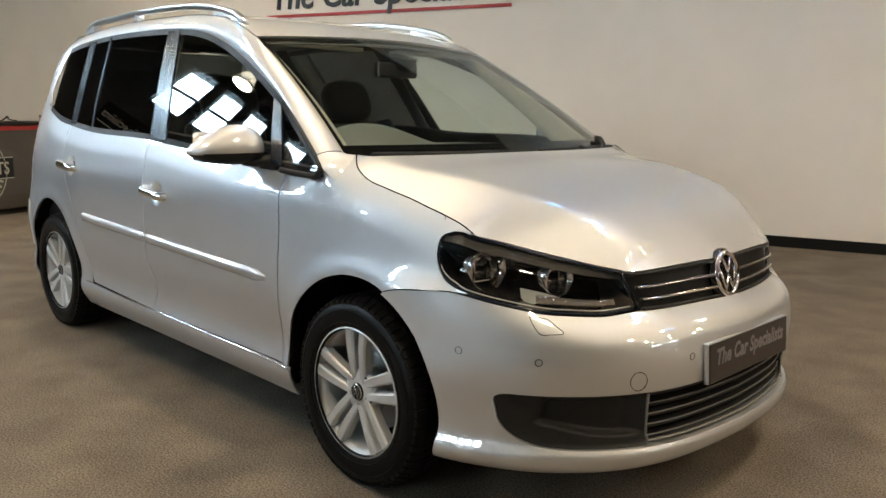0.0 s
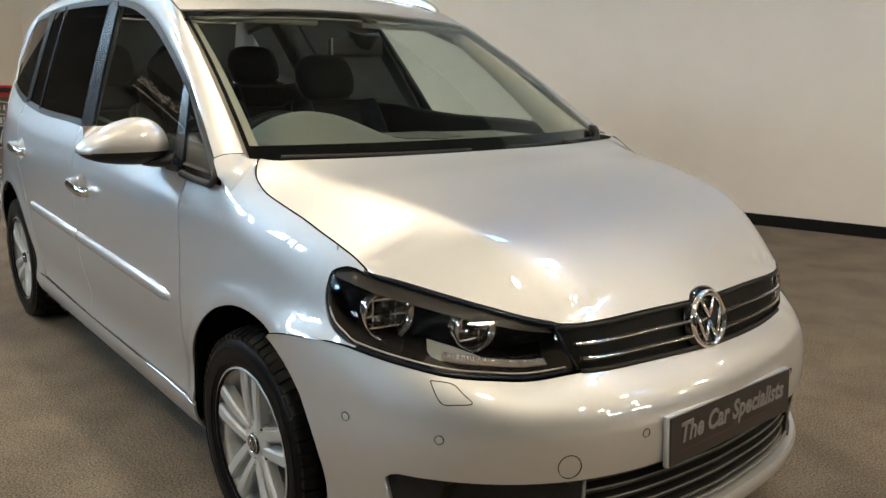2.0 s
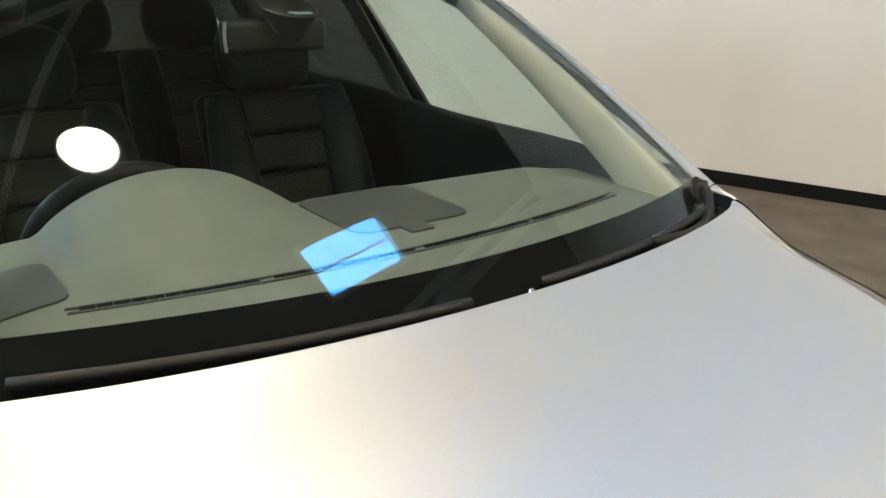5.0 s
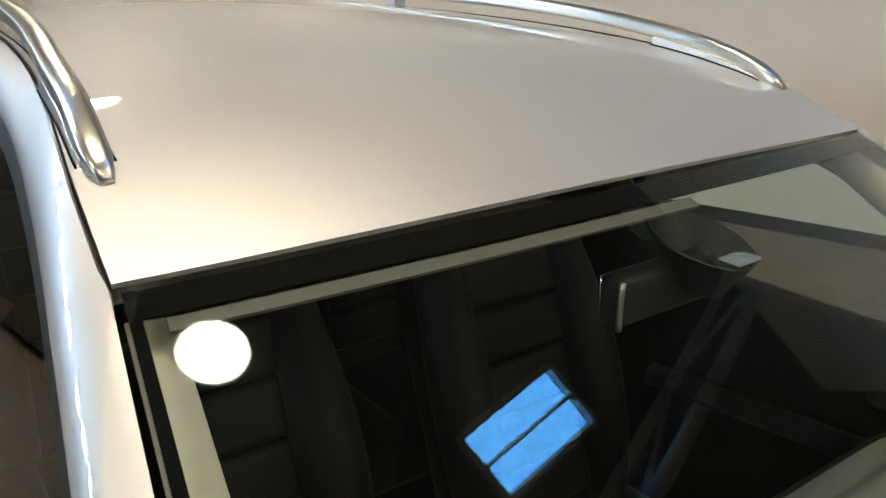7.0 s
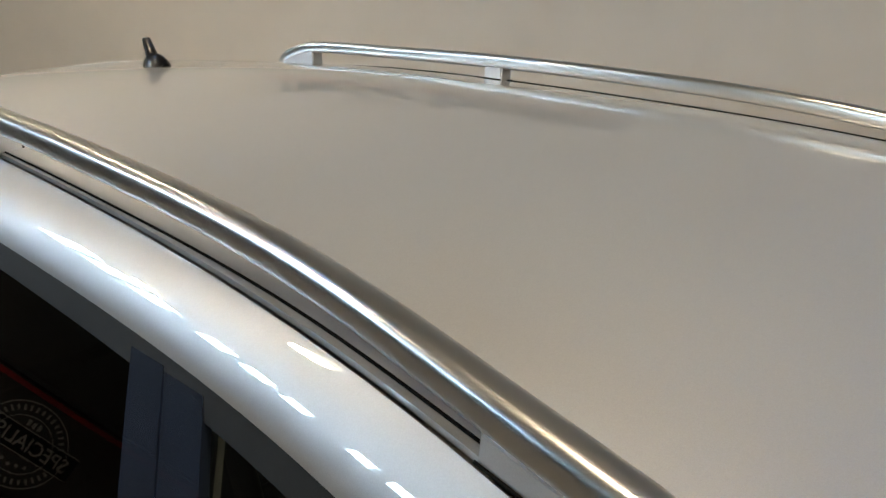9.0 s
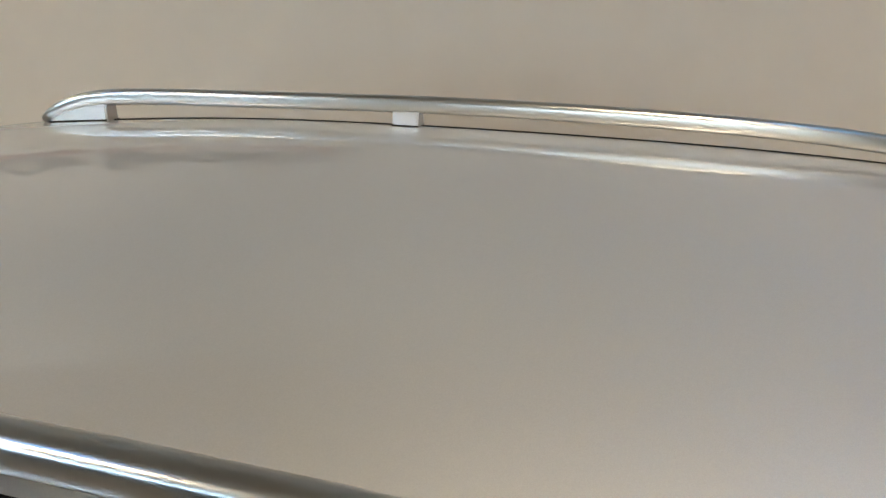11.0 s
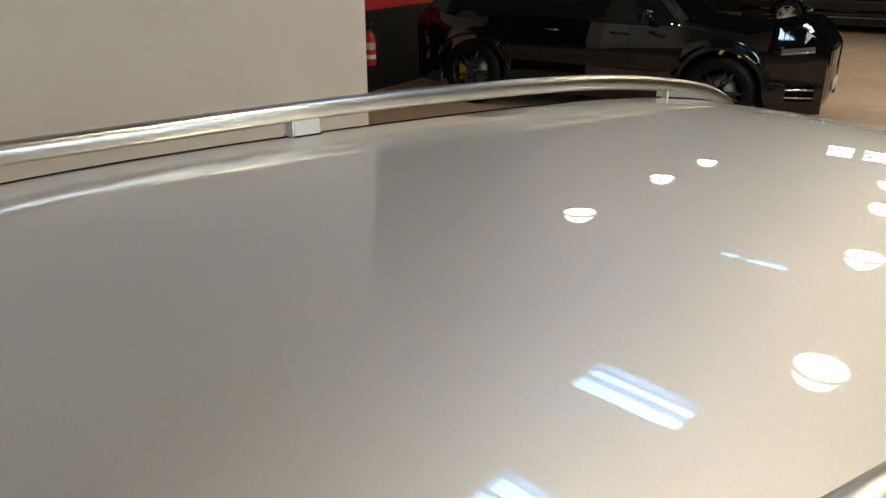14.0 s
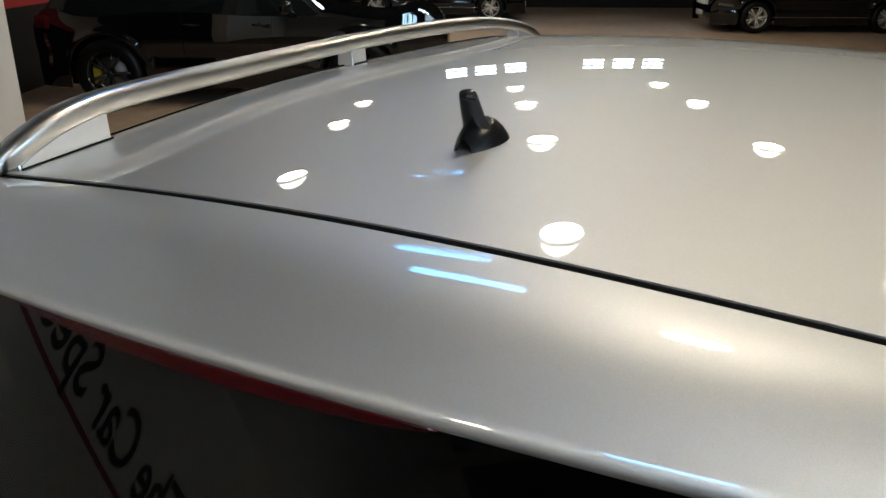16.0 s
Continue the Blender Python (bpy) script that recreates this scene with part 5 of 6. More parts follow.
# ---- side details ----
def door_mirror(s):
    mir = empty("door_mirror", "silver door mirror with black lower shell", "mirror")
    del mir["category"]
    mir.parent = CAR
    c = np.array([0.705, 0.952, 1.078])
    def shell(v0, v1, grow):
        n, m = 40, 16
        g = np.zeros((n, m, 3))
        for i, a in enumerate(np.linspace(0, 2 * math.pi, n)):
            for j, b in enumerate(np.linspace(v0, v1, m)):
                ca, sa, cb, sb = math.cos(a), math.sin(a), math.cos(b), math.sin(b)
                pw = lambda q, e: math.copysign(abs(q) ** e, q)
                x, y, z = pw(ca, 0.75) * pw(cb, 0.85), pw(sa, 0.72) * pw(cb, 0.85), pw(sb, 1.0)
                taper = 1 - 0.16 * y
                g[i, j] = c + grow * np.array([x * (0.085 if x > 0 else 0.055) * taper - 0.03 * y, y * 0.125, z * (0.084 * (1 - 0.42 * y - 0.10 * y * y) if z > 0 else 0.050 * (1 - 0.22 * y)) - 0.004 * y - 0.012])
        g[..., 1] *= s
        return g
    away = c * np.array([1, s, 1])
    sheet("mirror_cap", shell(-0.12, math.pi / 2 - 0.001, 1.0), SILVER, mir, 0.003, away=away)
    low = sheet("mirror_shell", shell(-math.pi / 2 + 0.001, -0.10, 0.985), BLACK_PLASTIC, mir, 0.003, "black plastic lower shell", away=away)
    sig = shell(-0.20, -0.03, 1.010)[5:17]
    sheet("mirror_signal", sig, shader("clear_signal", (0.62, 0.62, 0.62), 0.12, 0.3, 0.8), low, 0.002, "clear turn signal strip", away=away)
    arm = trace([(0.74, 0.90 * s, 1.028), (0.775, 0.855 * s, 1.028), (0.80, 0.822 * s, 1.035)], 10)
    tube("mirror_arm", arm, [0.026 + 0.012 * q for q in np.linspace(0, 1, 10)], BLACK_PLASTIC, mir, 14, flat=0.55)
    box("mirror_foot", (0.115, 0.03, 0.045), (0.815, 0.832 * s, 1.022), BLACK_PLASTIC, mir, 0.012)
    box("mirror_glass", (0.004, 0.19, 0.10), (0.652, 0.95 * s, 1.082), CHROME, mir, 0.001)


for s in (-1, 1):
    door_mirror(s)
    for hx, hz in HANDLES:
        y = (float(body_y(hx + 0.15, hz)) - 0.004) * s
        p = trace([(hx - 0.108, y, hz + 0.009), (hx - 0.096, y + 0.022 * s, hz + 0.009), (hx - 0.05, y + 0.034 * s, hz + 0.004), (hx + 0.03, y + 0.036 * s, hz - 0.002), (hx + 0.085, y + 0.026 * s, hz - 0.007), (hx + 0.104, y, hz - 0.009)], 26)
        h = tube("door_handle", p, 0.019, SILVER, CAR, 14, flat=0.66, up=(0, s, 0))
        if hx > -0.5:
            lathe("handle_lock", [(0.0, 0.0), (0.012, 0.0), (0.014, -0.008)], GLOSS_BLACK, h, at=(hx - 0.098, y + 0.03 * s, hz + 0.009), axis="y" if s > 0 else "-y", seg=16)
    # side mouldings, one for each door
    for x0, x1 in ((-0.855, -0.142), (-0.134, 0.842)):
        xs = np.linspace(x0, x1, 40)
        zc = np.interp(xs, [-0.86, 0.84], [0.668, 0.616])
        ends = np.minimum(1, np.minimum((xs - x0) / 0.012, (x1 - xs) / (0.05 if x1 > 0.5 else 0.012)))
        prof = np.array([(-1.0, 0.0), (-0.92, 0.009), (-0.4, 0.014), (0.3, 0.015), (0.85, 0.011), (1.0, 0.0)])
        g = np.zeros((40, 6, 3))
        for j, (q, o) in enumerate(prof):
            z = zc + q * 0.021 * np.clip(ends, 0.25, 1) ** 0.5
            g[:, j] = np.stack([xs, (body_y(xs, z) + o * np.clip(ends, 0.1, 1) ** 0.5 - 0.001) * s, z], 1)
        sheet("side_moulding", g, SILVER, CAR, 0.004)
    # bright line along the sill
    xs = np.linspace(-0.90, 0.98, 60)
    tube("sill_edge", on(body_y, np.stack([xs, np.interp(xs, [-0.93, -0.3, 1.0], [0.327, 0.316, 0.306])], 1), s, -0.001), 0.0030, SILVER, CAR, 8)


# ---- roof rails and aerial ----
def roof_rail(s):
    rail = empty("roof_rail", "satin aluminium roof rail with silver feet", "roof rail")
    del rail["category"]
    rail.parent = CAR
    c = trace([(0.292, 0.597, 1.566), (0.247, 0.596, 1.592), (0.16, 0.588, 1.625), (0.06, 0.581, 1.646), (-0.15, 0.560, 1.676), (-0.5, 0.541, 1.697), (-0.905, 0.527, 1.703), (-1.25, 0.515, 1.699), (-1.46, 0.506, 1.695), (-1.57, 0.502, 1.680), (-1.655, 0.501, 1.642)], 90)
    run = np.minimum(np.arange(90), np.arange(89, -1, -1)) / 2.0
    r = np.sqrt(1 - np.clip(1 - run, 0, 0.88) ** 2)                 # rounded ends
    c = c - np.array([0, 0, 0.011])
    c2 = c * np.array([1, s, 1])
    pw = lambda q, e: math.copysign(abs(q) ** e, q)
    ring = [(0.0165 * pw(math.cos(a), 0.65), 0.0150 * pw(math.sin(a), 0.65)) for a in np.linspace(0, 2 * math.pi, 28, endpoint=False)]
    vb = []
    for i, q in enumerate(c2):
        along = Vector(c2[min(i + 1, 89)] - c2[max(i - 1, 0)]).normalized()
        side = Vector((0, 0, 1)).cross(along).normalized()
        over = along.cross(side)
        vb += [Vector(q) + (side * a + over * b) * r[i] for a, b in ring]
    fb = [(i * 28 + j, i * 28 + (j + 1) % 28, (i + 1) * 28 + (j + 1) % 28, (i + 1) * 28 + j) for i in range(89) for j in range(28)]
    fb += [tuple(range(27, -1, -1)), tuple(range(89 * 28, 90 * 28))]
    obj("rail_bar", vb, fb, SATIN_ALU, rail)
    # joint line of the roof under the rail
    xj = np.linspace(0.10, -1.55, 60)
    yj = np.interp(-xj, -c[:, 0], c[:, 1]) + 0.004
    tube("roof_joint", np.stack([xj, yj * s, roof_z(xj, yj) + 0.0004], 1), 0.0016, GAP, rail, 6)
    def foot(x0, x1, n):
        xs = np.linspace(x0, x1, n)
        zt = np.interp(-xs, -c[:, 0], c[:, 2]) - 0.008
        yt = np.interp(-xs, -c[:, 0], c[:, 1])
        zb = roof_z(xs, yt) - 0.003
        g = []
        for q in (-1, 1):
            top, low = np.stack([xs, yt + q * 0.0165, zt], 1), np.stack([xs, yt + q * 0.0195, zb], 1)
            g += [top, low] if q > 0 else [low, top]
        v = np.array(g).transpose(1, 0, 2).reshape(-1, 3) * np.array([1, s, 1])
        f = [(i * 4 + j, i * 4 + (j + 1) % 4, (i + 1) * 4 + (j + 1) % 4, (i + 1) * 4 + j) for i in range(n - 1) for j in range(4)]
        f += [(0, 1, 2, 3), tuple((n - 1) * 4 + j for j in (3, 2, 1, 0))]
        bm = bmesh.new()
        vs = [bm.verts.new(p) for p in v]
        for q in f:
            bm.faces.new([vs[i] for i in q])
        bmesh.ops.recalc_face_normals(bm, faces=bm.faces)
        bmesh.ops.bevel(bm, geom=[e for e in bm.edges if e.calc_face_angle(0) > 0.9], offset=0.003, segments=2, affect="EDGES")
        ft = part("rail_foot", bm, SILVER, rail, smooth_=False)
        for q in (-0.0200, 0.0200):
            tube("foot_seal", np.stack([xs, (yt + q) * s, roof_z(xs, yt + q) + 0.0012], 1), 0.0013, GAP, ft, 6)
    foot(0.255, 0.012, 14)
    foot(-0.862, -0.911, 4)
    foot(-1.497, -1.63, 10)


for s in (-1, 1):
    roof_rail(s)


def aerial():
    a = empty("roof_aerial", "black shark fin roof aerial with a short rod", "aerial")
    del a["category"]
    a.parent = CAR
    n, m = 20, 10
    g = np.zeros((n, m, 3))
    z0 = float(roof_z(-1.44, 0.0))
    for i, t in enumerate(np.linspace(0, 1, n)):
        x = -1.394 - 0.084 * t
        half = 0.026 * math.sin(math.pi * (0.08 + 0.84 * t ** 0.75)) ** 0.6
        top = 0.031 * math.sin(math.pi * (0.06 + 0.80 * t)) ** 0.75
        for j, b in enumerate(np.linspace(-1, 1, m)):
            g[i, j] = (x, half * b, float(roof_z(x, 0)) - 0.003 + top * (1 - abs(b) ** 2.4))
    sheet("aerial_base", g, AERIAL_BLACK, a, 0.003)
    rod = trace([(-1.444, 0, z0 + 0.014), (-1.457, 0, z0 + 0.034), (-1.469, 0, z0 + 0.057)], 8)
    tube("aerial_rod", rod, [0.0115, 0.0105, 0.0095, 0.009, 0.0085, 0.008, 0.0075, 0.0065], AERIAL_BLACK, a, 12, flat=1.4, up=(0, 1, 0))


aerial()


# ---- tail ----
def tail():
    ys = np.linspace(-0.535, 0.535, 61)
    v = ys / 0.535
    first = np.stack([roof_rear(ys) - 0.011, ys, roof_z(roof_rear(ys), np.clip(ys, -0.52, 0.52)) - 0.001], 1)
    edge_x, edge_z = -1.818 + 0.075 * v ** 2, 1.609 - 0.030 * v ** 2
    rows = []
    for t in np.linspace(0, 1, 18):
        x = first[:, 0] * (1 - t) + edge_x * t
        z = first[:, 2] * (1 - t) + edge_z * t + 0.012 * math.sin(math.pi * t)
        rows.append(np.stack([x, ys * (1 + 0.03 * t), z], 1))
    for dx, dz in ((-0.005, -0.003), (-0.008, -0.008), (-0.007, -0.014), (0.0, -0.018)):
        rows.append(np.stack([edge_x + dx, ys * 1.03, edge_z + dz], 1))
    sp = sheet("spoiler", np.array(rows), SILVER, CAR, 0.006)
    under = np.stack([edge_x + 0.10, ys * 1.02, edge_z - 0.026], 1)
    sheet("spoiler_underside", between(rows[-1], under, 4), GREY_PLASTIC, sp, 0.004, away=np.array([-1.8, 0, 2.0]))
    yb = np.linspace(-0.15, 0.29, 30)
    eb = np.interp(yb, ys, edge_x), np.interp(yb, ys, edge_z)
    a, b = np.stack([eb[0] - 0.005, yb, eb[1] - 0.017], 1), np.stack([eb[0] + 0.004, yb, eb[1] - 0.018 - 0.019 * np.sin(np.linspace(0.04, 3.1, 30)) ** 0.4], 1)
    sheet("high_brake_light", between(a, b, 4), RED_LENS, sp, 0.006, "red high brake light", away=np.array([-1.5, 0, 1.7]))
    # shut line below the gap
    tube("roof_seal", np.stack([roof_rear(ys) - 0.0015, ys, roof_z(roof_rear(ys), ys) - 0.0050], 1), 0.0038, GAP, CAR, 6)
    g0 = np.stack([roof_rear(ys) + 0.02, ys, first[:, 2] - 0.020], 1)
    g1 = np.stack([roof_rear(ys) - 0.03, ys, first[:, 2] - 0.022], 1)
    sheet("tailgate_gap", between(g0, g1, 3), GAP, CAR, 0.004, away=np.array([-1.6, 0, 0]))
    # rear glass, tailgate and bumper
    yt = np.linspace(-1, 1, 41)
    line = lambda x, bow, half, z: np.stack([x + bow * yt ** 2, yt * half, np.full(41, z)], 1)
    rg = sheet("rear_glass", between(line(-1.775, 0.072, 0.56, 1.565), line(-2.088, 0.108, 0.64, 1.10), 12), DARK_GLASS, CAR, 0.004, "dark tinted rear window glass")
    sheet("tailgate", np.array([line(-2.088, 0.03, 0.66, 1.10), line(-2.105, 0.05, 0.68, 1.03), line(-2.115, 0.08, 0.70, 0.90), line(-2.118, 0.09, 0.70, 0.75), line(-2.12, 0.09, 0.70, 0.66)]), SILVER, CAR, 0.006)
    wiper = trace([(-2.105, 0.0, 1.10), (-2.09, -0.15, 1.13), (-2.055, -0.30, 1.18)], 10)
    tube("rear_wiper", wiper, 0.010, BLACK_PLASTIC, CAR, 8)
    for s in (-1, 1):
        g = np.array([[(-2.03 + 0.07 * a, s * (0.60 + 0.10 * a), z) for a in np.linspace(0, 1, 6)] for z in np.linspace(1.16, 0.82, 10)])
        sheet("tail_lamp", g + np.array([-0.012, 0, 0]), RED_LENS, CAR, 0.006, "red tail lamp")
        sheet("lamp_lining", g + np.array([0.03, -0.03 * s, 0]), CABIN, CAR, 0.006)
    rb = []
    for z, o in ((0.66, -0.02), (0.62, 0.03), (0.52, 0.04), (0.40, 0.03), (0.28, 0.0), (0.22, -0.04)):
        rb.append(np.stack([-2.11 - o + 0.32 * np.abs(yt) ** 4.5, yt * 0.815, np.full(41, z)], 1))
    sheet("rear_bumper", np.array(rb), SILVER, CAR, 0.006)


tail()


# ---- wipers ----
def cowl_and_wipers():
    ys = np.linspace(-0.74, 0.74, 50)
    a = np.stack([bonnet_rear(ys) - 0.010, ys, np.full(50, 1.043)], 1)
    b = np.stack([bonnet_rear(ys) + 0.03, ys, np.full(50, 1.022)], 1)
    sheet("cowl", between(a, b, 4), BLACK_PLASTIC, CAR, 0.01, away=np.array([1.2, 0, 0]))
    for s in (-1, 1):
        pick = lambda q, v: screen_grid(q, q + 1e-4, v, v + 1e-4, 2, 2, 0.014)[0, 0]
        blade = np.array([pick(q, 0.012 + 0.004 * abs(q - 0.5 * s)) for q in np.linspace(0.90 * s, 0.10 * s, 20)])
        wp = tube("wiper_blade", blade, 0.008, BLACK_PLASTIC, CAR, 8)
        if s > 0:
            arm = trace([tuple(pick(0.945 * s, 0.085)), tuple(pick(0.925 * s, 0.06) + np.array([0.010, 0, 0.006])), tuple(pick(0.86 * s, 0.016) + np.array([0.010, 0, 0.004])), tuple(pick(0.50 * s, 0.012) + np.array([0.006, 0, 0.004]))], 20)
            tube("wiper_arm", arm, 0.010, BLACK_PLASTIC, wp, 8)
            lathe("wiper_pivot", [(0.0, 0.02), (0.014, 0.018), (0.018, 0.0), (0.018, -0.03)], BLACK_PLASTIC, wp, at=tuple(pick(0.935 * s, 0.07) + np.array([0.006, 0, -0.006])), seg=16)
        lathe("washer_jet", [(0.0, 0.008), (0.006, 0.006), (0.008, -0.006)], CHROME, wp, at=(float(bonnet_rear(0.25)) - 0.005, 0.05 if s > 0 else -0.4, 1.052), seg=12)


cowl_and_wipers()


# ---- cabin ----
def cabin():
    # closed shell: floor, bulkhead, door cards, headlining, rear wall
    lin = empty("cabin_lining", "dark cabin lining with pale headlining", "lining")
    del lin["category"]
    lin.parent = CAR
    box("cabin_floor", (3.1, 1.5, 0.02), (-0.50, 0, 0.27), CABIN, lin)
    box("bulkhead", (0.02, 1.46, 0.66), (1.06, 0, 0.62), CABIN, lin)
    box("under_tray", (1.0, 1.0, 0.02), (1.55, 0, 0.24), GAP, lin)
    box("bonnet_tray", (0.70, 1.20, 0.02), (1.40, 0, 0.80), GAP, lin)
    box("lamp_backing", (0.02, 1.2, 0.45), (1.62, 0, 0.60), GAP, lin)
    for s in (-1, 1):
        xs = np.linspace(-1.6, 1.0, 40)
        lo, hi = np.stack([xs, np.full(40, 0.26)], 1), np.stack([xs, belt(xs) - 0.06], 1)
        zt = belt(xs) + 0.045 + 0.035 * smooth(0.0, 0.7, xs)
        edge = [np.stack([xs, (glass_y(xs, zt) - d) * s, zt - q], 1) for d, q in ((0.050, 0.020), (0.040, 0.004), (0.028, 0.0), (0.012, 0.006))]
        g = np.concatenate([on(body_y, between(lo, hi, 10), s, -0.075), np.array(edge)])
        sheet("door_card", g, CABIN, lin, 0.004, away=np.array([0, 2.0 * s, 0.7]))
        xs = np.linspace(-0.03, 0.80, 20)
        p = np.stack([xs, np.full(20, 0.735 * s), 0.80 + 0.10 * (xs - 0.1)], 1)
        tube("armrest", p, 0.035, CABIN, lin, 10, flat=0.8)
        h = box("inner_handle", (0.10, 0.012, 0.026), (0.535, 0.735 * s, 0.955), CHROME, lin, 0.005)
        # windscreen pillar trim and door pillar trim
        t0, t1 = screen_grid(0.930 * s, 0.935 * s, 0.02, 0.98, 2, 24, -0.035)[0], screen_grid(0.995 * s, 1.0 * s, 0.02, 0.98, 2, 24, -0.02)[0]
        t2 = t0 + np.array([-0.14, 0.03 * s, -0.08]) * np.linspace(1.0, 0.35, 24)[:, None]
        sheet("pillar_trim", np.array([t1 + np.array([-0.01, 0, -0.01]), t0, t2]), CREAM, lin, 0.006, away=np.array([0.8, 1.6 * s, 1.2]))
        for xb, xt, wd in ((-0.085, -0.315, 0.10), (-1.11, -1.27, 0.12)):
            zz = np.linspace(float(belt(xb)) - 0.08, float(window_top(xt)) + 0.03, 14)
            xx = np.interp(zz, [zz[0], zz[-1]], [xb, xt])
            yy = (glass_y(xx, zz) - 0.025) * s
            sheet("pillar_trim", np.array([np.stack([xx - wd / 2, yy, zz], 1), np.stack([xx, yy - 0.02 * s, zz], 1), np.stack([xx + wd / 2, yy, zz], 1)]), DASH if xb > -0.5 else CABIN, lin, 0.006, away=np.array([xb, 2.0 * s, 1.3]))
    u, v = np.meshgrid(np.linspace(-1, 1, 21), np.linspace(0, 1, 24), indexing="ij")
    x = 0.40 - 2.02 * v
    y = u * (roof_edge_y(x) + 0.02)
    sheet("headlining", np.stack([x, y, roof_z(x, np.clip(y, -0.6, 0.6)) - 0.045], -1), CREAM, lin, 0.004, away=np.array([0, 0, 3.0]))
    # added strip that stands for the lit headlining edge on the driver's side
    sheet("lit_lining_edge", screen_grid(-0.95, 0.06, 0.940, 0.958, 24, 4, -0.010), LIT_LINING, lin, 0.004, away=np.array([0.4, 0, 1.2]))
    # sun visors
    for s in (-1, 1):
        part("sun_visor", box_bm((0.04, 0.46, 0.02), (0.415, 0.33 * s, 1.478), 0.008, 2), CREAM, lin, "pale sun visor", False)


cabin()


def dashboard():
    d = empty("dashboard", "pale grey soft-topped dashboard with a windscreen vent strip", "dashboard")
    del d["category"]
    d.parent = CAR
    n, m = 90, 60
    def top(x, y):
        hood = 0.088 * np.clip(1 - ((y + 0.298) / 0.228) ** 2, 0, 1) ** 0.8 * smooth(1.05, 0.70, x)
        return 1.062 + 0.012 * np.cos(y * 2.0) + hood - 0.10 * smooth(0.74, 0.62, x) ** 2 * smooth(-0.15, 0.0, y) - 0.10 * smooth(0.66, 0.56, x) ** 2 * smooth(0.0, -0.15, y) - 0.02 * smooth(0.55, 0.75, np.abs(y))
    ys = np.linspace(-0.735, 0.735, n)
    g = np.zeros((n, m, 3))
    for i, y in enumerate(ys):
        x0 = 1.185 - 0.085 * (y / 0.6) ** 2
        xs = np.linspace(x0, 0.57, m)
        g[i] = np.stack([xs, np.full(m, y), top(xs, y)], 1)
    sheet("dash_top", g, DASH, d, 0.01, away=np.array([0.8, 0, 0]))
    low = [g[:, -1], g[:, -1] + np.array([0.02, 0, -0.06]), g[:, -1] + np.array([0.05, 0, -0.30]), g[:, -1] + np.array([0.18, 0, -0.45])]
    sheet("dash_front", np.array(low), CABIN, d, 0.01, away=np.array([1.3, 0, 0.7]))
    # vent strip close to the glass
    yv = np.linspace(-0.55, 0.55, 49)
    for i in range(48):
        y = (yv[i] + yv[i + 1]) / 2
        if i % 12 == 11:
            continue
        x = 1.092 - 0.075 * (y / 0.56) ** 2
        box("vent_slot", (0.012, 0.0195, 0.006), (x, y, float(top(x, y)) + 0.001), GAP, d, m=None)
    yl = np.linspace(-0.565, 0.565, 60)
    for o in (0.009, -0.009):
        xl = 1.092 - 0.075 * (yl / 0.56) ** 2 + o
        tube("vent_edge", np.stack([xl, yl, top(xl, yl) + 0.0015], 1), 0.0025, DASH_DARK, d, 6)
    # tray lid in the middle and a darker pad beside the wheel
    def pad(x0, x1, y0, y1, name, lift):
        u, v = np.meshgrid(np.linspace(-1, 1, 22), np.linspace(-1, 1, 22), indexing="ij")
        x = (x0 + x1) / 2 + (x1 - x0) / 2 * u * (1 - 0.09 * np.abs(v) ** 10)
        y = (y0 + y1) / 2 + (y1 - y0) / 2 * v * (1 - 0.09 * np.abs(u) ** 10)
        sheet(name, np.stack([x, y, top(x, y) + lift], -1), DASH_DARK, d, 0.004, away=np.array([0.8, 0, 0]))
    pad(0.715, 0.975, -0.062, 0.205, "tray_lid", 0.004)
    pad(0.972, 1.013, 0.028, 0.082, "tray_catch", 0.004)
    pad(0.79, 0.975, -0.715, -0.545, "side_pad", 0.004)
    # dark strip at the foot of the glass
    yb = np.linspace(-0.73, 0.73, 60)
    a, b = np.stack([1.19 - 0.085 * (yb / 0.6) ** 2, yb, 1.056 + 0.012 * np.cos(yb * 2.0) - 0.02 * smooth(0.55, 0.75, np.abs(yb))], 1), glass_base(yb) + np.array([0.0, 0, -0.03])
    sheet("dash_foot", between(a, b, 4), CABIN, d, 0.006, away=np.array([1.1, 0, 0]))


dashboard()


def steering_wheel():
    w = empty("steering_wheel", "black leather steering wheel with silver spoke trims", "steering wheel")
    del w["category"]
    w.parent = CAR
    m = Matrix.Translation((0.46, -0.33, 0.970)) @ Matrix.Rotation(radians(-66), 4, "Y")
    a = np.linspace(0, 2 * math.pi, 64, endpoint=False)
    ring = [m @ Vector((0.185 * math.cos(q), 0.185 * math.sin(q), 0)) for q in a]
    tube("wheel_rim", ring, 0.0195, LEATHER, w, 12, closed=True, up=(0.4, 0, 0.9))
    part("airbag_cover", box_bm((0.15, 0.17, 0.05), (0, 0, -0.01), 0.02, 3, m), LEATHER, w)
    for q in (0, 180, 270, 90):
        part("wheel_spoke", box_bm((0.045, 0.12, 0.018), (0, 0.125, -0.005), 0.006, 2, m @ Matrix.Rotation(radians(q), 4, "Z")), SATIN_ALU if q in (90, 270) else LEATHER, w)
    lathe("wheel_column", [(0.05, 0.0), (0.05, -0.30)], CABIN, w, m=m, seg=20)
    for y in (-0.13, 0.13):
        tube("stalk", [(0.50, -0.335, 0.94), (0.51, -0.335 + y * 0.7, 0.95), (0.51, -0.335 + y * 1.2, 0.955)], 0.011, CABIN, w, 8)


steering_wheel()


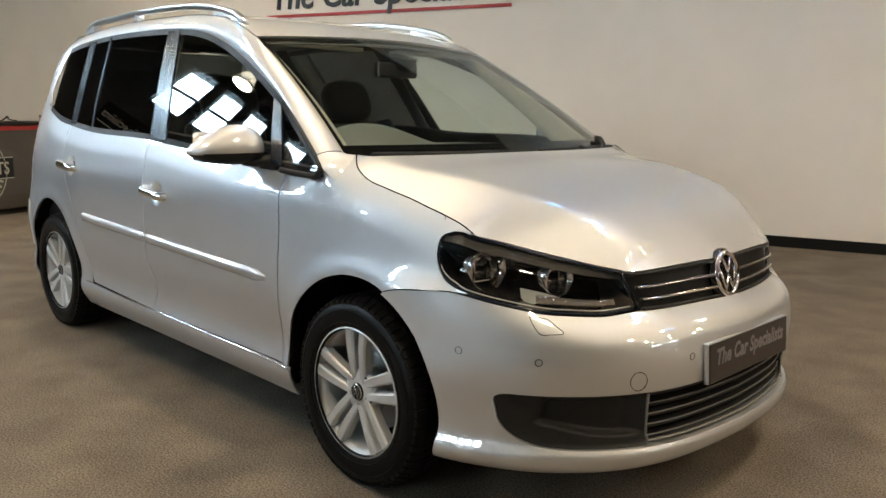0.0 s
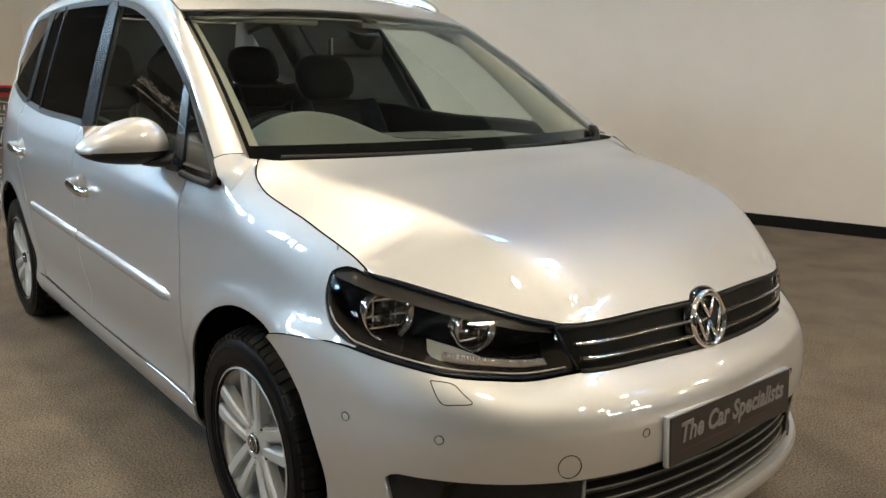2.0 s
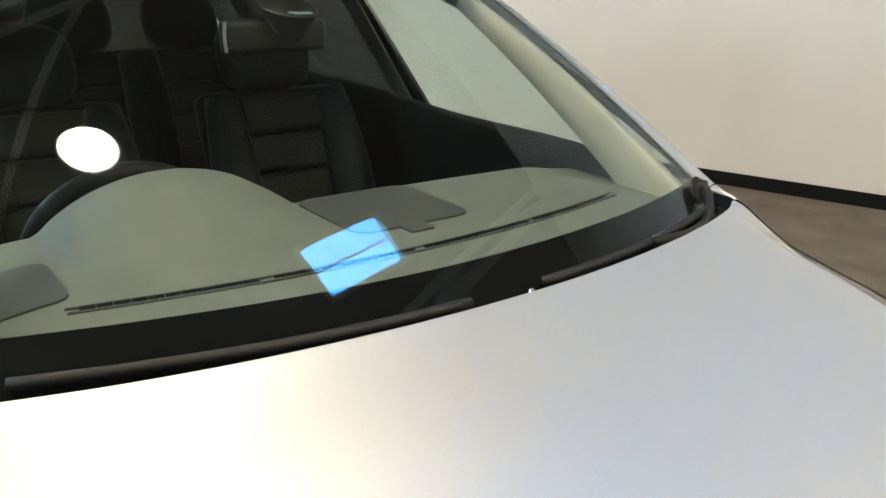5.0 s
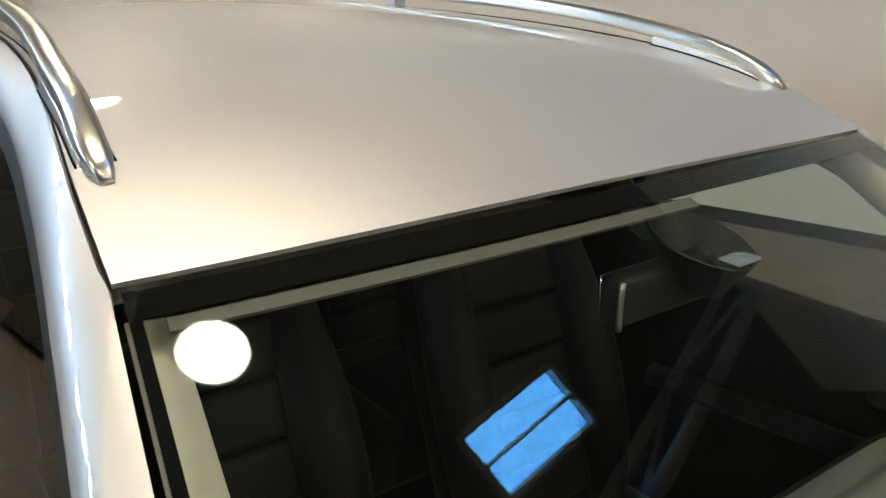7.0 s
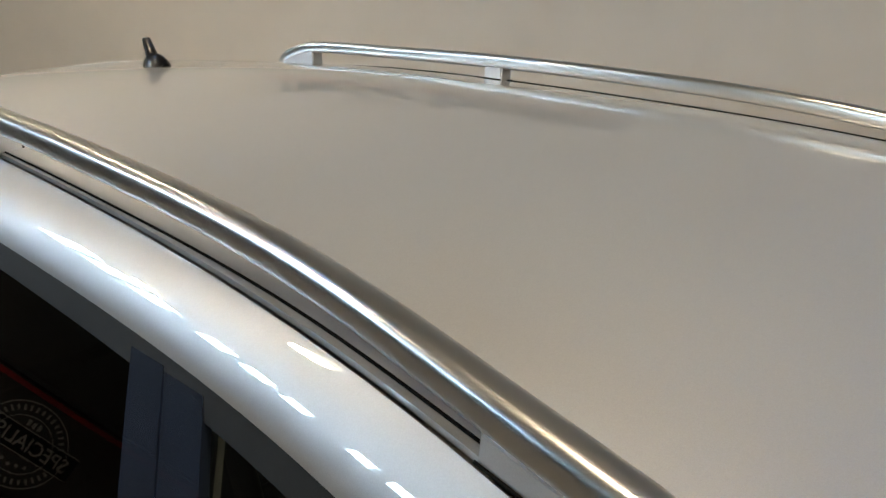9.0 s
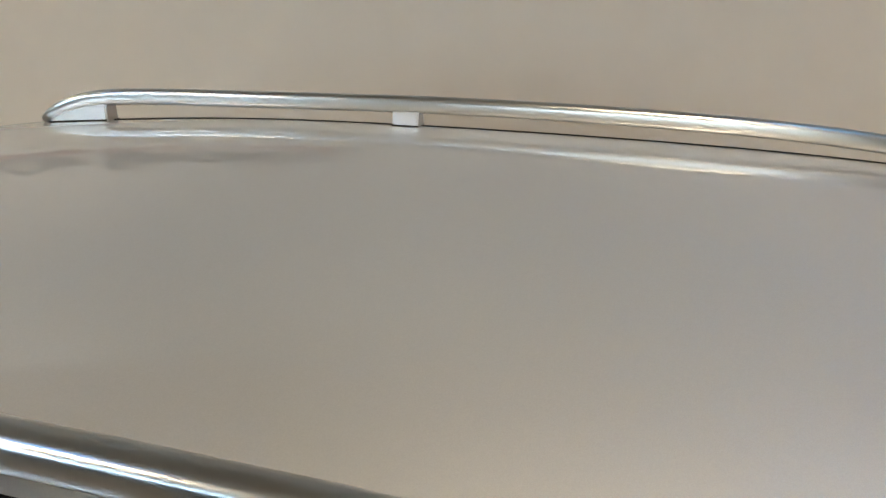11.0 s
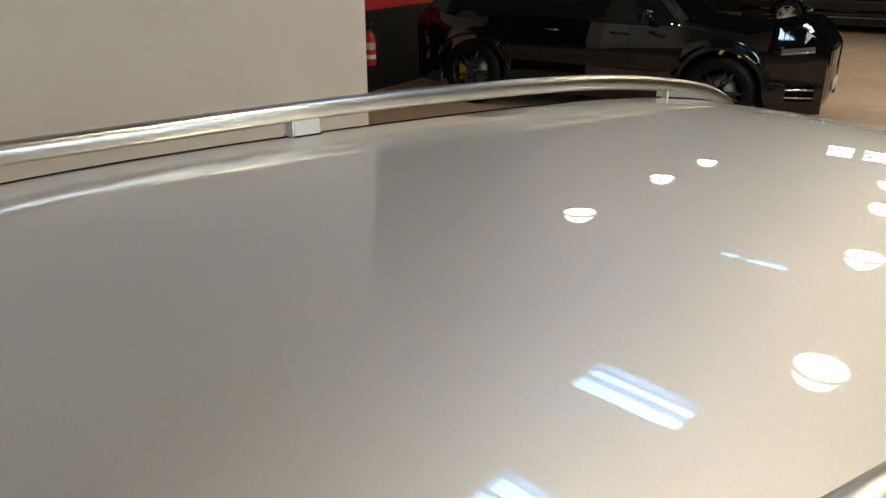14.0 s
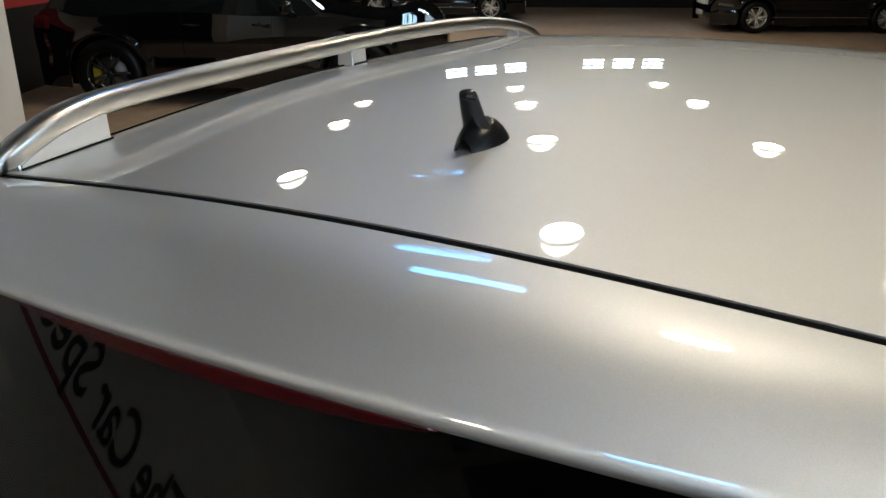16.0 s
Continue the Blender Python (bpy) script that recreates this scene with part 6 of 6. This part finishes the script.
def seat(x, y, wide=0.50, tall=0.67):
    st = empty("car_seat", "black leather car seat with pleated backrest", "seat", Matrix.Translation((x, y, 0)))
    del st["category"]
    st.parent = CAR
    lean = Matrix.Translation((0.0, 0, 0.50)) @ Matrix.Rotation(radians(-20), 4, "Y")
    def pad(name, size, at, m, bev, mat=LEATHER):
        return part(name, box_bm(size, at, bev, 4, m), mat, st)
    pad("cushion", (0.50, wide, 0.16), (0.24, 0, 0.44), None, 0.05)
    for q in (-1, 1):
        pad("cushion_bolster", (0.46, 0.10, 0.16), (0.25, q * (wide / 2 - 0.045), 0.475), None, 0.045)
    pad("backrest", (0.10, wide - 0.02, tall + 0.06), (-0.03, 0, tall / 2), lean, 0.045)
    rolls = 5
    for k in range(rolls):
        h = (tall - 0.06) / rolls
        pad("pleat", (0.10, wide * 0.54, h - 0.001), (0.014, 0, 0.06 + h * (k + 0.5)), lean, 0.022)
    for q in (-1, 1):
        p = [lean @ Vector((0.045 + 0.02 * math.sin(math.pi * t), q * (wide / 2 - 0.065 + 0.01 * math.sin(math.pi * t)), 0.02 + (tall - 0.02) * t)) for t in np.linspace(0, 1, 16)]
        tube("back_bolster", p, [0.050 + 0.022 * math.sin(math.pi * t) for t in np.linspace(0, 1, 16)], LEATHER, st, 14, up=(1, 0, 0))
    pw = lambda q, e: math.copysign(abs(q) ** e, q)
    hv, hf = [], []
    for i in range(13):
        b = -math.pi / 2 + math.pi * i / 12
        for k in range(28):
            a = 2 * math.pi * k / 28
            hv.append(lean @ Vector((0.062 * pw(math.cos(a), 0.7) * pw(math.cos(b), 0.6), 0.152 * pw(math.sin(a), 0.6) * pw(math.cos(b), 0.55), tall + 0.135 + 0.115 * pw(math.sin(b), 0.75))))
    hf = [(i * 28 + k, i * 28 + (k + 1) % 28, (i + 1) * 28 + (k + 1) % 28, (i + 1) * 28 + k) for i in range(12) for k in range(28)]
    obj("headrest", hv, hf, LEATHER, st)
    for q in (-0.06, 0.06):
        tube("headrest_post", [lean @ Vector((-0.01, q, tall - 0.02)), lean @ Vector((-0.005, q, tall + 0.04)), lean @ Vector((0, q, tall + 0.13))], 0.006, BLACK_PLASTIC, st, 8, up=(0, 1, 0))
    return st


first_seat = seat(-0.02, -0.36)
copy_thing(first_seat, Matrix.Translation((-0.02, 0.36, 0)))
for y in (-0.42, 0.0, 0.42):
    copy_thing(first_seat, Matrix.Translation((-0.92, y, 0.05)))
box("centre_console", (0.75, 0.20, 0.28), (0.35, 0, 0.42), CABIN, CAR, 0.04)


def inner_mirror():
    im = empty("inner_mirror", "black interior mirror with a sensor pod", "mirror")
    del im["category"]
    im.parent = CAR
    part("mirror_body", box_bm((0.035, 0.235, 0.066), (0.530, 0.005, 1.390), 0.014, 3), BLACK_PLASTIC, im)
    part("mirror_face", box_bm((0.004, 0.222, 0.055), (0.5115, 0.005, 1.390), 0.001, 1), CHROME, im)
    tube("mirror_rim", trace([(0.549, -0.110, 1.420), (0.551, -0.1135, 1.39), (0.549, -0.110, 1.360)], 8), 0.004, SATIN_ALU, im, 8, up=(1, 0, 0))
    n = 16
    g = np.array([[(0.548 + 0.075 * math.cos(a) * (1 - 0.5 * t), 0.030 + 0.062 * math.sin(a) * (1 - 0.45 * t), 1.448 - 0.05 * t - 0.25 * (0.075 * math.cos(a)))
                   for t in np.linspace(0, 1, 6)] for a in np.linspace(0, 2 * math.pi, n)])
    sheet("sensor_pod", g, BLACK_PLASTIC, im, 0.003, away=np.array([0.545, 0.03, 1.43]))
    part("sensor_lens", box_bm((0.03, 0.045, 0.006), (0.606, 0.030, 1.438), 0.003, 2, None), shader("sensor_glass", (0.30, 0.36, 0.42), 0.1, 0.6), im)


inner_mirror()


# ---- other things in the hall ----
def reception_desk():
    d = empty("reception_desk", "low counter wrapped in a dark brown printed banner", "desk", HALL_M @ pose(-5.85, 2.6, 0), "wrapped counters")
    box("desk_body", (0.55, 3.0, 0.93), (-0.10, 0, 0.535), mottle(shader("banner_print", (0.04, 0.035, 0.03), 0.35), (0.040, 0.035, 0.029), (0.090, 0.078, 0.064), 1.1), d, 0.02)
    box("desk_top", (0.62, 3.06, 0.03), (-0.10, 0, 1.017), BLACK_PLASTIC, d, 0.006)
    box("red_stripe", (0.01, 3.0, 0.05), (0.178, 0, 0.965), RED_PAINT, d)
    ink = shader("banner_ink", (0.42, 0.40, 0.37), 0.5)
    c = (0.181, 0.28, 0.50)
    m = Matrix.Translation(c) @ Matrix.Rotation(radians(90), 4, "Y")
    for r, w in ((0.40, 0.012), (0.27, 0.010)):
        disc("badge_ring", r, ink, d, m, 48, thick=0.002, inner=r - w)
    box("badge_plate", (0.002, 0.98, 0.25), (c[0] + 0.001, c[1], c[2] + 0.03), BLACK_PLASTIC, d)
    for z in (0.145, -0.085):
        box("badge_rule", (0.003, 0.98, 0.012), (c[0] + 0.002, c[1], c[2] + z), ink, d)
    lettering("letters", "SPECIALISTS", 0.19, Matrix.Translation((c[0] + 0.003, c[1], c[2] - 0.035)) @ pose(0, 0, 0, 90, 0, 90), ink, d, 0.001, shear=0.0, width=0.86)
    for k in range(3):
        box("bar_letter", (0.003, 0.03, 0.06), (c[0] + 0.002, c[1] - 0.05 + 0.05 * k, c[2] + 0.20), ink, d)
    for k in range(5):
        lathe("badge_dot", [(0.0, 0.003), (0.018, 0.003), (0.018, 0.0)], ink, d, m=Matrix.Translation((c[0] + 0.001, c[1] - 0.14 + 0.07 * k, c[2] - 0.16 - 0.02 * (2 - abs(k - 2)))) @ Matrix.Rotation(radians(90), 4, "Y"), seg=10)
    for k in range(15):
        a = radians(200 + 140 * k / 14)
        box("bar_letter", (0.003, 0.022, 0.05), (0, 0, 0), ink, d, m=Matrix.Translation((c[0] + 0.002, c[1] + 0.335 * math.cos(a), c[2] + 0.335 * math.sin(a))) @ Matrix.Rotation(a + math.pi / 2, 4, "X"))
    for k in range(15):
        a = radians(25 + 130 * k / 14)
        box("bar_letter", (0.003, 0.022, 0.05), (0, 0, 0), ink, d, m=Matrix.Translation((c[0] + 0.002, c[1] + 0.335 * math.cos(a), c[2] + 0.335 * math.sin(a))) @ Matrix.Rotation(a + math.pi / 2, 4, "X"))
    # a dark car printed on the wrap
    g = shader("banner_car", (0.075, 0.066, 0.056), 0.4)
    ys = np.linspace(-0.75, 1.35, 24)
    zt = 0.30 + 0.34 * np.clip(np.sin((ys + 0.75) / 2.1 * math.pi), 0, 1) ** 0.5 + 0.12 * smooth(-0.3, 0.2, ys) * smooth(1.2, 0.7, ys)
    lo = np.stack([np.full(24, 0.1785), ys, np.full(24, 0.22)], 1)
    hi = np.stack([np.full(24, 0.1785), ys, zt], 1)
    sheet("printed_car", between(lo, hi, 4), g, d, 0.001, away=np.array([-2.0, 0, 0.5]))
    # bag strap and a red folder left on top
    f = empty("red_folder", "red folder lying on the dark counter", "folder", HALL_M @ pose(-5.80, 3.0, 1.033, 0, 0, 12))
    part("folder_cover", box_bm((0.22, 0.34, 0.022), (0, 0, 0.011), 0.004, 2), RED_PAINT, f)
    part("folder_pages", box_bm((0.21, 0.33, 0.012), (0.004, 0.004, 0.011), 0.001, 1), WALL_PAINT, f)
    s = empty("black_strap", "black strap bundled on the counter end", "strap", HALL_M @ pose(-5.80, 3.42, 1.033))
    p = trace([(0.0, -0.16, 0.012), (0.03, -0.05, 0.02), (0.0, 0.04, 0.06), (-0.05, 0.10, 0.03), (0.0, 0.17, 0.012)], 24)
    tube("strap_band", p, 0.014, BLACK_PLASTIC, s, 8, flat=0.5)
    return d


# two alike counters, one behind the other
copy_thing(reception_desk(), HALL_M @ pose(-7.75, -1.36, 0))


def fire_extinguisher():
    x = empty("fire_extinguisher", "red fire extinguisher hung on the black wall", "extinguisher", HALL_M @ pose(7.25, Q1 - 0.10, 0.36))
    lathe("cylinder", [(0.0, 0.0), (0.07, 0.005), (0.078, 0.03), (0.078, 0.36), (0.06, 0.41), (0.025, 0.44), (0.022, 0.47)], RED_PAINT, x, seg=24)
    lathe("label_band", [(0.0785, 0.10), (0.0787, 0.12), (0.0787, 0.15), (0.0785, 0.155)], shader("pale_label", (0.6, 0.58, 0.52), 0.5), x, seg=24)
    lathe("label_band", [(0.0785, 0.22), (0.0787, 0.23), (0.0787, 0.30), (0.0785, 0.31)], shader("cream_label", (0.55, 0.42, 0.28), 0.5), x, seg=24)
    box("valve", (0.05, 0.04, 0.05), (0, 0, 0.49), BLACK_PLASTIC, x, 0.006)
    tube("lever", [(0.0, 0, 0.52), (0.05, 0, 0.535), (0.10, 0, 0.53)], 0.009, BLACK_PLASTIC, x, 8)
    tube("hose", trace([(0.02, 0, 0.49), (0.09, 0, 0.45), (0.10, 0, 0.30), (0.085, 0, 0.15)], 16), 0.011, BLACK_PLASTIC, x, 8)
    box("wall_bracket", (0.05, 0.02, 0.08), (0, 0.09, 0.40), STEEL, x, 0.003)


fire_extinguisher()


def parked_car(name, label, m, length, width, height, base, axle, wheel_r, rim, caliper=None, suv=False, front=True):
    """A dark parked car: local x forward, wheels on the floor."""
    car = empty(name, label, "car", m)
    hl, hw = length / 2, width / 2
    fa, ra = axle, axle - base
    belt_z = height * (0.60 if suv else 0.62)
    nose_z = (0.985, 0.965, 0.90, 0.76) if suv else (0.97, 0.93, 0.80, 0.60)
    top_line = spl([-hl, -hl + 0.10, -hl + 0.5, -hl + 1.2, 0.55, 0.95, hl - 0.65, hl - 0.10, hl], [belt_z * q for q in (0.86, 0.98, 1.0, 1.0, 0.98, *nose_z)])
    half = lambda x: hw * (1 - 0.20 * np.clip((np.abs(x) - hl + 0.55) / 0.55, 0, 1) ** 2.2)
    arch = wheel_r + 0.06
    low = lambda x: np.maximum(0.22 if suv else 0.17, np.maximum(np.where(np.abs(x - fa) < arch, wheel_r + np.sqrt(np.maximum(arch ** 2 - (x - fa) ** 2, 0)), 0), np.where(np.abs(x - ra) < arch, wheel_r + np.sqrt(np.maximum(arch ** 2 - (x - ra) ** 2, 0)), 0)))
    xs = np.unique(np.concatenate([np.linspace(-hl, hl, 70), fa + arch * np.cos(np.linspace(0, math.pi, 24)), ra + arch * np.cos(np.linspace(0, math.pi, 24))]))
    def y_of(x, z):
        t = (z - 0.2) / (belt_z - 0.2)
        f = 0.93 + 0.07 * np.sin(np.clip(t, 0, 1) * math.pi * 0.75) - 0.05 * np.clip(t - 0.75, 0, 1) - 0.03 * np.exp(-((t - 0.45) / 0.10) ** 2)
        fl = 0.0
        for c in (fa, ra):
            fl = fl + 0.03 * np.exp(-((np.hypot(x - c, z - wheel_r) - arch - 0.02) / 0.05) ** 2)
        return half(x) * f + fl
    for s in (-1, 1):
        t = np.linspace(0, 1, 16)[:, None]
        z = low(xs)[None] * (1 - t) + top_line(xs)[None] * t
        x = np.broadcast_to(xs[None], z.shape)
        sheet("body_side", np.stack([x, y_of(x, z) * s, z], -1), BLACK_PAINT, car, 0.01, away=np.array([0, 0, 0.5]))
        for k in (-0.62, 0.42):
            zz = np.linspace(0.34, belt_z - 0.02, 12)
            tube("door_gap", np.stack([np.full(12, k), (y_of(np.full(12, k), zz) + 0.001) * s, zz], 1), 0.003, GAP, car, 4)
        for k in (-0.52, 0.30):
            tube("door_handle", [(k - 0.10, (y_of(k, belt_z - 0.12) + 0.002) * s, belt_z - 0.115), (k, (y_of(k, belt_z - 0.12) + 0.035) * s, belt_z - 0.115), (k + 0.10, (y_of(k, belt_z - 0.12) + 0.002) * s, belt_z - 0.12)], 0.014, BLACK_PAINT if suv else CHROME, car, 8)
        lampp = np.array([[(hl - 0.42 + 0.30 * a, s * (y_of(hl - 0.42 + 0.30 * a, z_) + 0.006), z_ + 0.03 * a) for a in np.linspace(0, 1, 6)] for z_ in np.linspace(belt_z * (nose_z[3] + 0.01), belt_z * (nose_z[3] + 0.07), 5)])
        lp = sheet("headlight", lampp, CAR_LAMP, car, 0.01, "clear headlight with a bright strip", away=np.array([0, 0, 0.6]))
        tube("lamp_strip", lampp[1] + np.array([0, 0.012 * s, 0]), 0.008, CHROME, lp, 6)
        if suv:
            low_in = np.array([[(hl - 0.34 + 0.26 * a, s * (y_of(hl - 0.34 + 0.26 * a, z_) + 0.004), z_) for a in np.linspace(0, 1, 6)] for z_ in np.linspace(0.36, 0.52, 5)])
            intake = sheet("side_intake", low_in, GAP, car, 0.008, "dark intake in the front bumper", away=np.array([0, 0, 0.6]))
            for row in (1, 3):
                tube("intake_bar", low_in[row] + np.array([0, 0.010 * s, 0]), 0.009, CHROME, intake, 6)
            xr = np.linspace(-hl + 0.75, 0.30, 24)
            tube("roof_bar", np.stack([xr, np.full(24, s * hw * 0.62), height + 0.035 - 0.05 * np.abs(np.linspace(-1, 1, 24)) ** 4], 1), 0.016, BLACK_PLASTIC, car, 8)
        tl = np.array([[(-hl + 0.04 + 0.22 * a, s * (y_of(-hl + 0.04 + 0.22 * a, z_) + 0.006), z_) for a in np.linspace(0, 1, 6)] for z_ in np.linspace(belt_z * 0.84, belt_z * 0.97, 5)])
        sheet("tail_lamp", tl, RED_LENS, car, 0.01, "red tail lamp", away=np.array([0, 0, 0.6]))
        # door mirror
        part("door_mirror", box_bm((0.12, 0.20, 0.15), (0.62, s * (hw + 0.10), belt_z + 0.08), 0.045, 3), BLACK_PAINT, car)
        xs2 = np.linspace(-hl + 0.5, hl - 0.9, 40)
        if not suv:
            tube("bright_strip", np.stack([xs2, (y_of(xs2, np.full(40, 0.33)) + 0.004) * s, np.full(40, 0.33)], 1), 0.008, CHROME, car, 6)
    ys = np.linspace(-1, 1, 25)
    # bonnet, tail and glasshouse
    t = np.linspace(0, 1, 30)[:, None]
    x = 0.80 + (hl - 0.80) * t + 0 * ys[None]
    g = np.stack([x, ys[None] * y_of(x, top_line(x)), top_line(x) + 0.045 * (1 - ys[None] ** 4) * (1 - 0.6 * t)], -1)
    sheet("bonnet", g, BLACK_PAINT, car, 0.01, away=np.array([0, 0, 0]))
    nose = np.array([np.stack([hl - 0.10 * np.abs(ys) ** 2.5 + o, ys * half(hl) * 1.0, np.full(25, z_)], 1) for z_, o in ((belt_z * (nose_z[3] + 0.02), 0.0), (belt_z * 0.5, 0.03), (belt_z * 0.36, 0.035), (0.26, 0.0), (0.2, -0.08))])
    sheet("front_bumper", nose, BLACK_PAINT, car, 0.01)
    gr = np.array([np.stack([hl + 0.012 - 0.10 * np.abs(ys) ** 2.5, ys * half(hl) * 0.62, np.full(25, z_)], 1) for z_ in np.linspace(belt_z * 0.60, belt_z * 0.80, 4)])
    grl = sheet("grille", gr, GAP, car, 0.02)
    for k in range(7):
        y0 = (k - 3) * half(hl) * 0.17
        box("grille_bar", (0.014, 0.10, belt_z * 0.15), (hl + 0.015 - 0.10 * abs(y0 / half(hl)) ** 2.5, y0, belt_z * 0.70), CHROME if suv else STEEL, grl, 0.004)
    part("plate", box_bm((0.012, 0.5, 0.11), (hl + 0.04, 0, belt_z * 0.42), 0.002, 1), shader("plain_plate", (0.55, 0.55, 0.52), 0.4), car, "plain pale front plate")
    back = np.array([np.stack([-hl + 0.10 * np.abs(ys) ** 2.5 - o, ys * half(-hl), np.full(25, z_)], 1) for z_, o in ((belt_z * 0.98, -0.04), (belt_z * 0.7, 0.0), (belt_z * 0.45, 0.04), (0.28, 0.0))])
    sheet("rear_panel", back, BLACK_PAINT, car, 0.01)
    roof_x = spl([0, 0.22, 0.40, 0.75, 0.95, 1.0], [0.98, 0.42, 0.10, -hl + 0.95, -hl + 0.42, -hl + 0.22] if suv else [0.95, 0.40, 0.05, -hl + 1.35, -hl + 0.75, -hl + 0.50])
    roof_z_ = spl([0, 0.22, 0.40, 0.75, 0.95, 1.0], [belt_z, height * 0.88, height * 0.985, height * 0.98, height * 0.86, belt_z * 1.02])
    tt = np.linspace(0, 1, 40)
    px, pz = roof_x(tt), roof_z_(tt)
    wid = hw * (0.90 - 0.26 * (pz - belt_z) / (height - belt_z))
    sheet("roof", np.stack([px[:, None] + 0 * ys[None], wid[:, None] * ys[None], pz[:, None] - 0.04 * ys[None] ** 4], -1), BLACK_PAINT, car, 0.01, away=np.array([0, 0, 0]))
    for s in (-1, 1):
        lo = np.stack([px, wid * 0 + half(px) * 0.925 * s, top_line(np.clip(px, -hl, hl))], 1)
        hi = np.stack([px, wid * s, np.maximum(pz - 0.05, lo[:, 2] + 0.005)], 1)
        sheet("side_glass", between(lo, hi, 8), DARK_CAR_GLASS, car, 0.006, "dark side glass", away=np.array([0, 0, 0.6]))
    box("under_body", (length * 0.86, width * 0.74, 0.25), (0, 0, 0.36), GAP, car)
    # wheels
    for cx in (fa, ra):
        for s in (-1, 1):
            w = empty("wheel", "wheel", "wheel", Matrix.Translation((cx, s * (hw - 0.115), wheel_r)) @ (Matrix.Rotation(radians(180), 4, "Z") if s > 0 else Matrix.Identity(4)))
            del w["category"], w["label"]
            w.parent = car
            tw = 0.12
            ty = lathe("tyre", [(wheel_r * 0.66, tw - 0.01), (wheel_r * 0.78, tw + 0.004), (wheel_r * 0.93, tw - 0.004), (wheel_r, tw - 0.03), (wheel_r, -tw + 0.03), (wheel_r * 0.9, -tw)], RUBBER, w, axis="-y", seg=40)
            lathe("rim", [(wheel_r * 0.67, tw - 0.012), (wheel_r * 0.64, tw - 0.02), (wheel_r * 0.61, tw - 0.06), (wheel_r * 0.60, -0.05)], rim, w, axis="-y", seg=40)
            lathe("brake_disc", [(0.04, 0.02), (wheel_r * 0.48, 0.02), (wheel_r * 0.48, 0.0)], BRAKE, w, axis="-y", seg=28)
            lathe("hub", [(0.0, tw - 0.03), (0.055, tw - 0.035), (0.06, 0.03)], rim, w, axis="-y", seg=20)
            if caliper:
                box("caliper", (0.10, 0.05, 0.20), (-wheel_r * 0.40 if s < 0 else wheel_r * 0.40, -0.035, -0.02), caliper, w, 0.015)
            for k in range(10):
                a = radians(36 * k + (8 if k % 2 else -8) + 10)
                c0, c1 = np.array([0.04 * math.cos(a), -tw + 0.045, 0.04 * math.sin(a)]), np.array([wheel_r * 0.63 * math.cos(a), -tw + 0.03, wheel_r * 0.63 * math.sin(a)])
                tube("spoke", [c0, (c0 + c1) / 2 + np.array([0, -0.008, 0]), c1], 0.017, rim, w, 6, up=(0, 1, 0))
    return car


CAR_LAMP = shader("car_lamp_clear", (0.14, 0.14, 0.15), 0.12, 0.5)
DARK_CAR_GLASS = shader("dark_car_glass", (0.004, 0.005, 0.0055), 0.03, 0, 0.0, 0.35)
BLACK_RIM = shader("black_alloy", (0.012, 0.012, 0.013), 0.25, 0.3, 0.5)
YELLOW = shader("yellow_caliper", (0.28, 0.21, 0.012), 0.4)
# the wheels facing the silver car stand at p = 7.4, axles at q = 4.8 and 1.75
parked_car("off_roader", "large glossy black off-roader with yellow brake calipers", HALL_M @ pose(8.32, 3.22, 0, 0, 0, -90), 4.85, 1.95, 1.78, 2.95, 1.42, 0.39, BLACK_RIM, YELLOW, suv=True)
parked_car("saloon_car", "dark saloon parked by the far end wall", HALL_M @ pose(19.0, 1.35, 0, 0, 0, -90), 4.6, 1.80, 1.45, 2.75, 1.45, 0.32, ALLOY)
parked_car("saloon_car", "black saloon with silver alloys and a bright sill strip", HALL_M @ pose(16.55, -7.0, 0, 0, 0, 90), 4.6, 1.80, 1.43, 2.75, 1.38, 0.33, ALLOY)
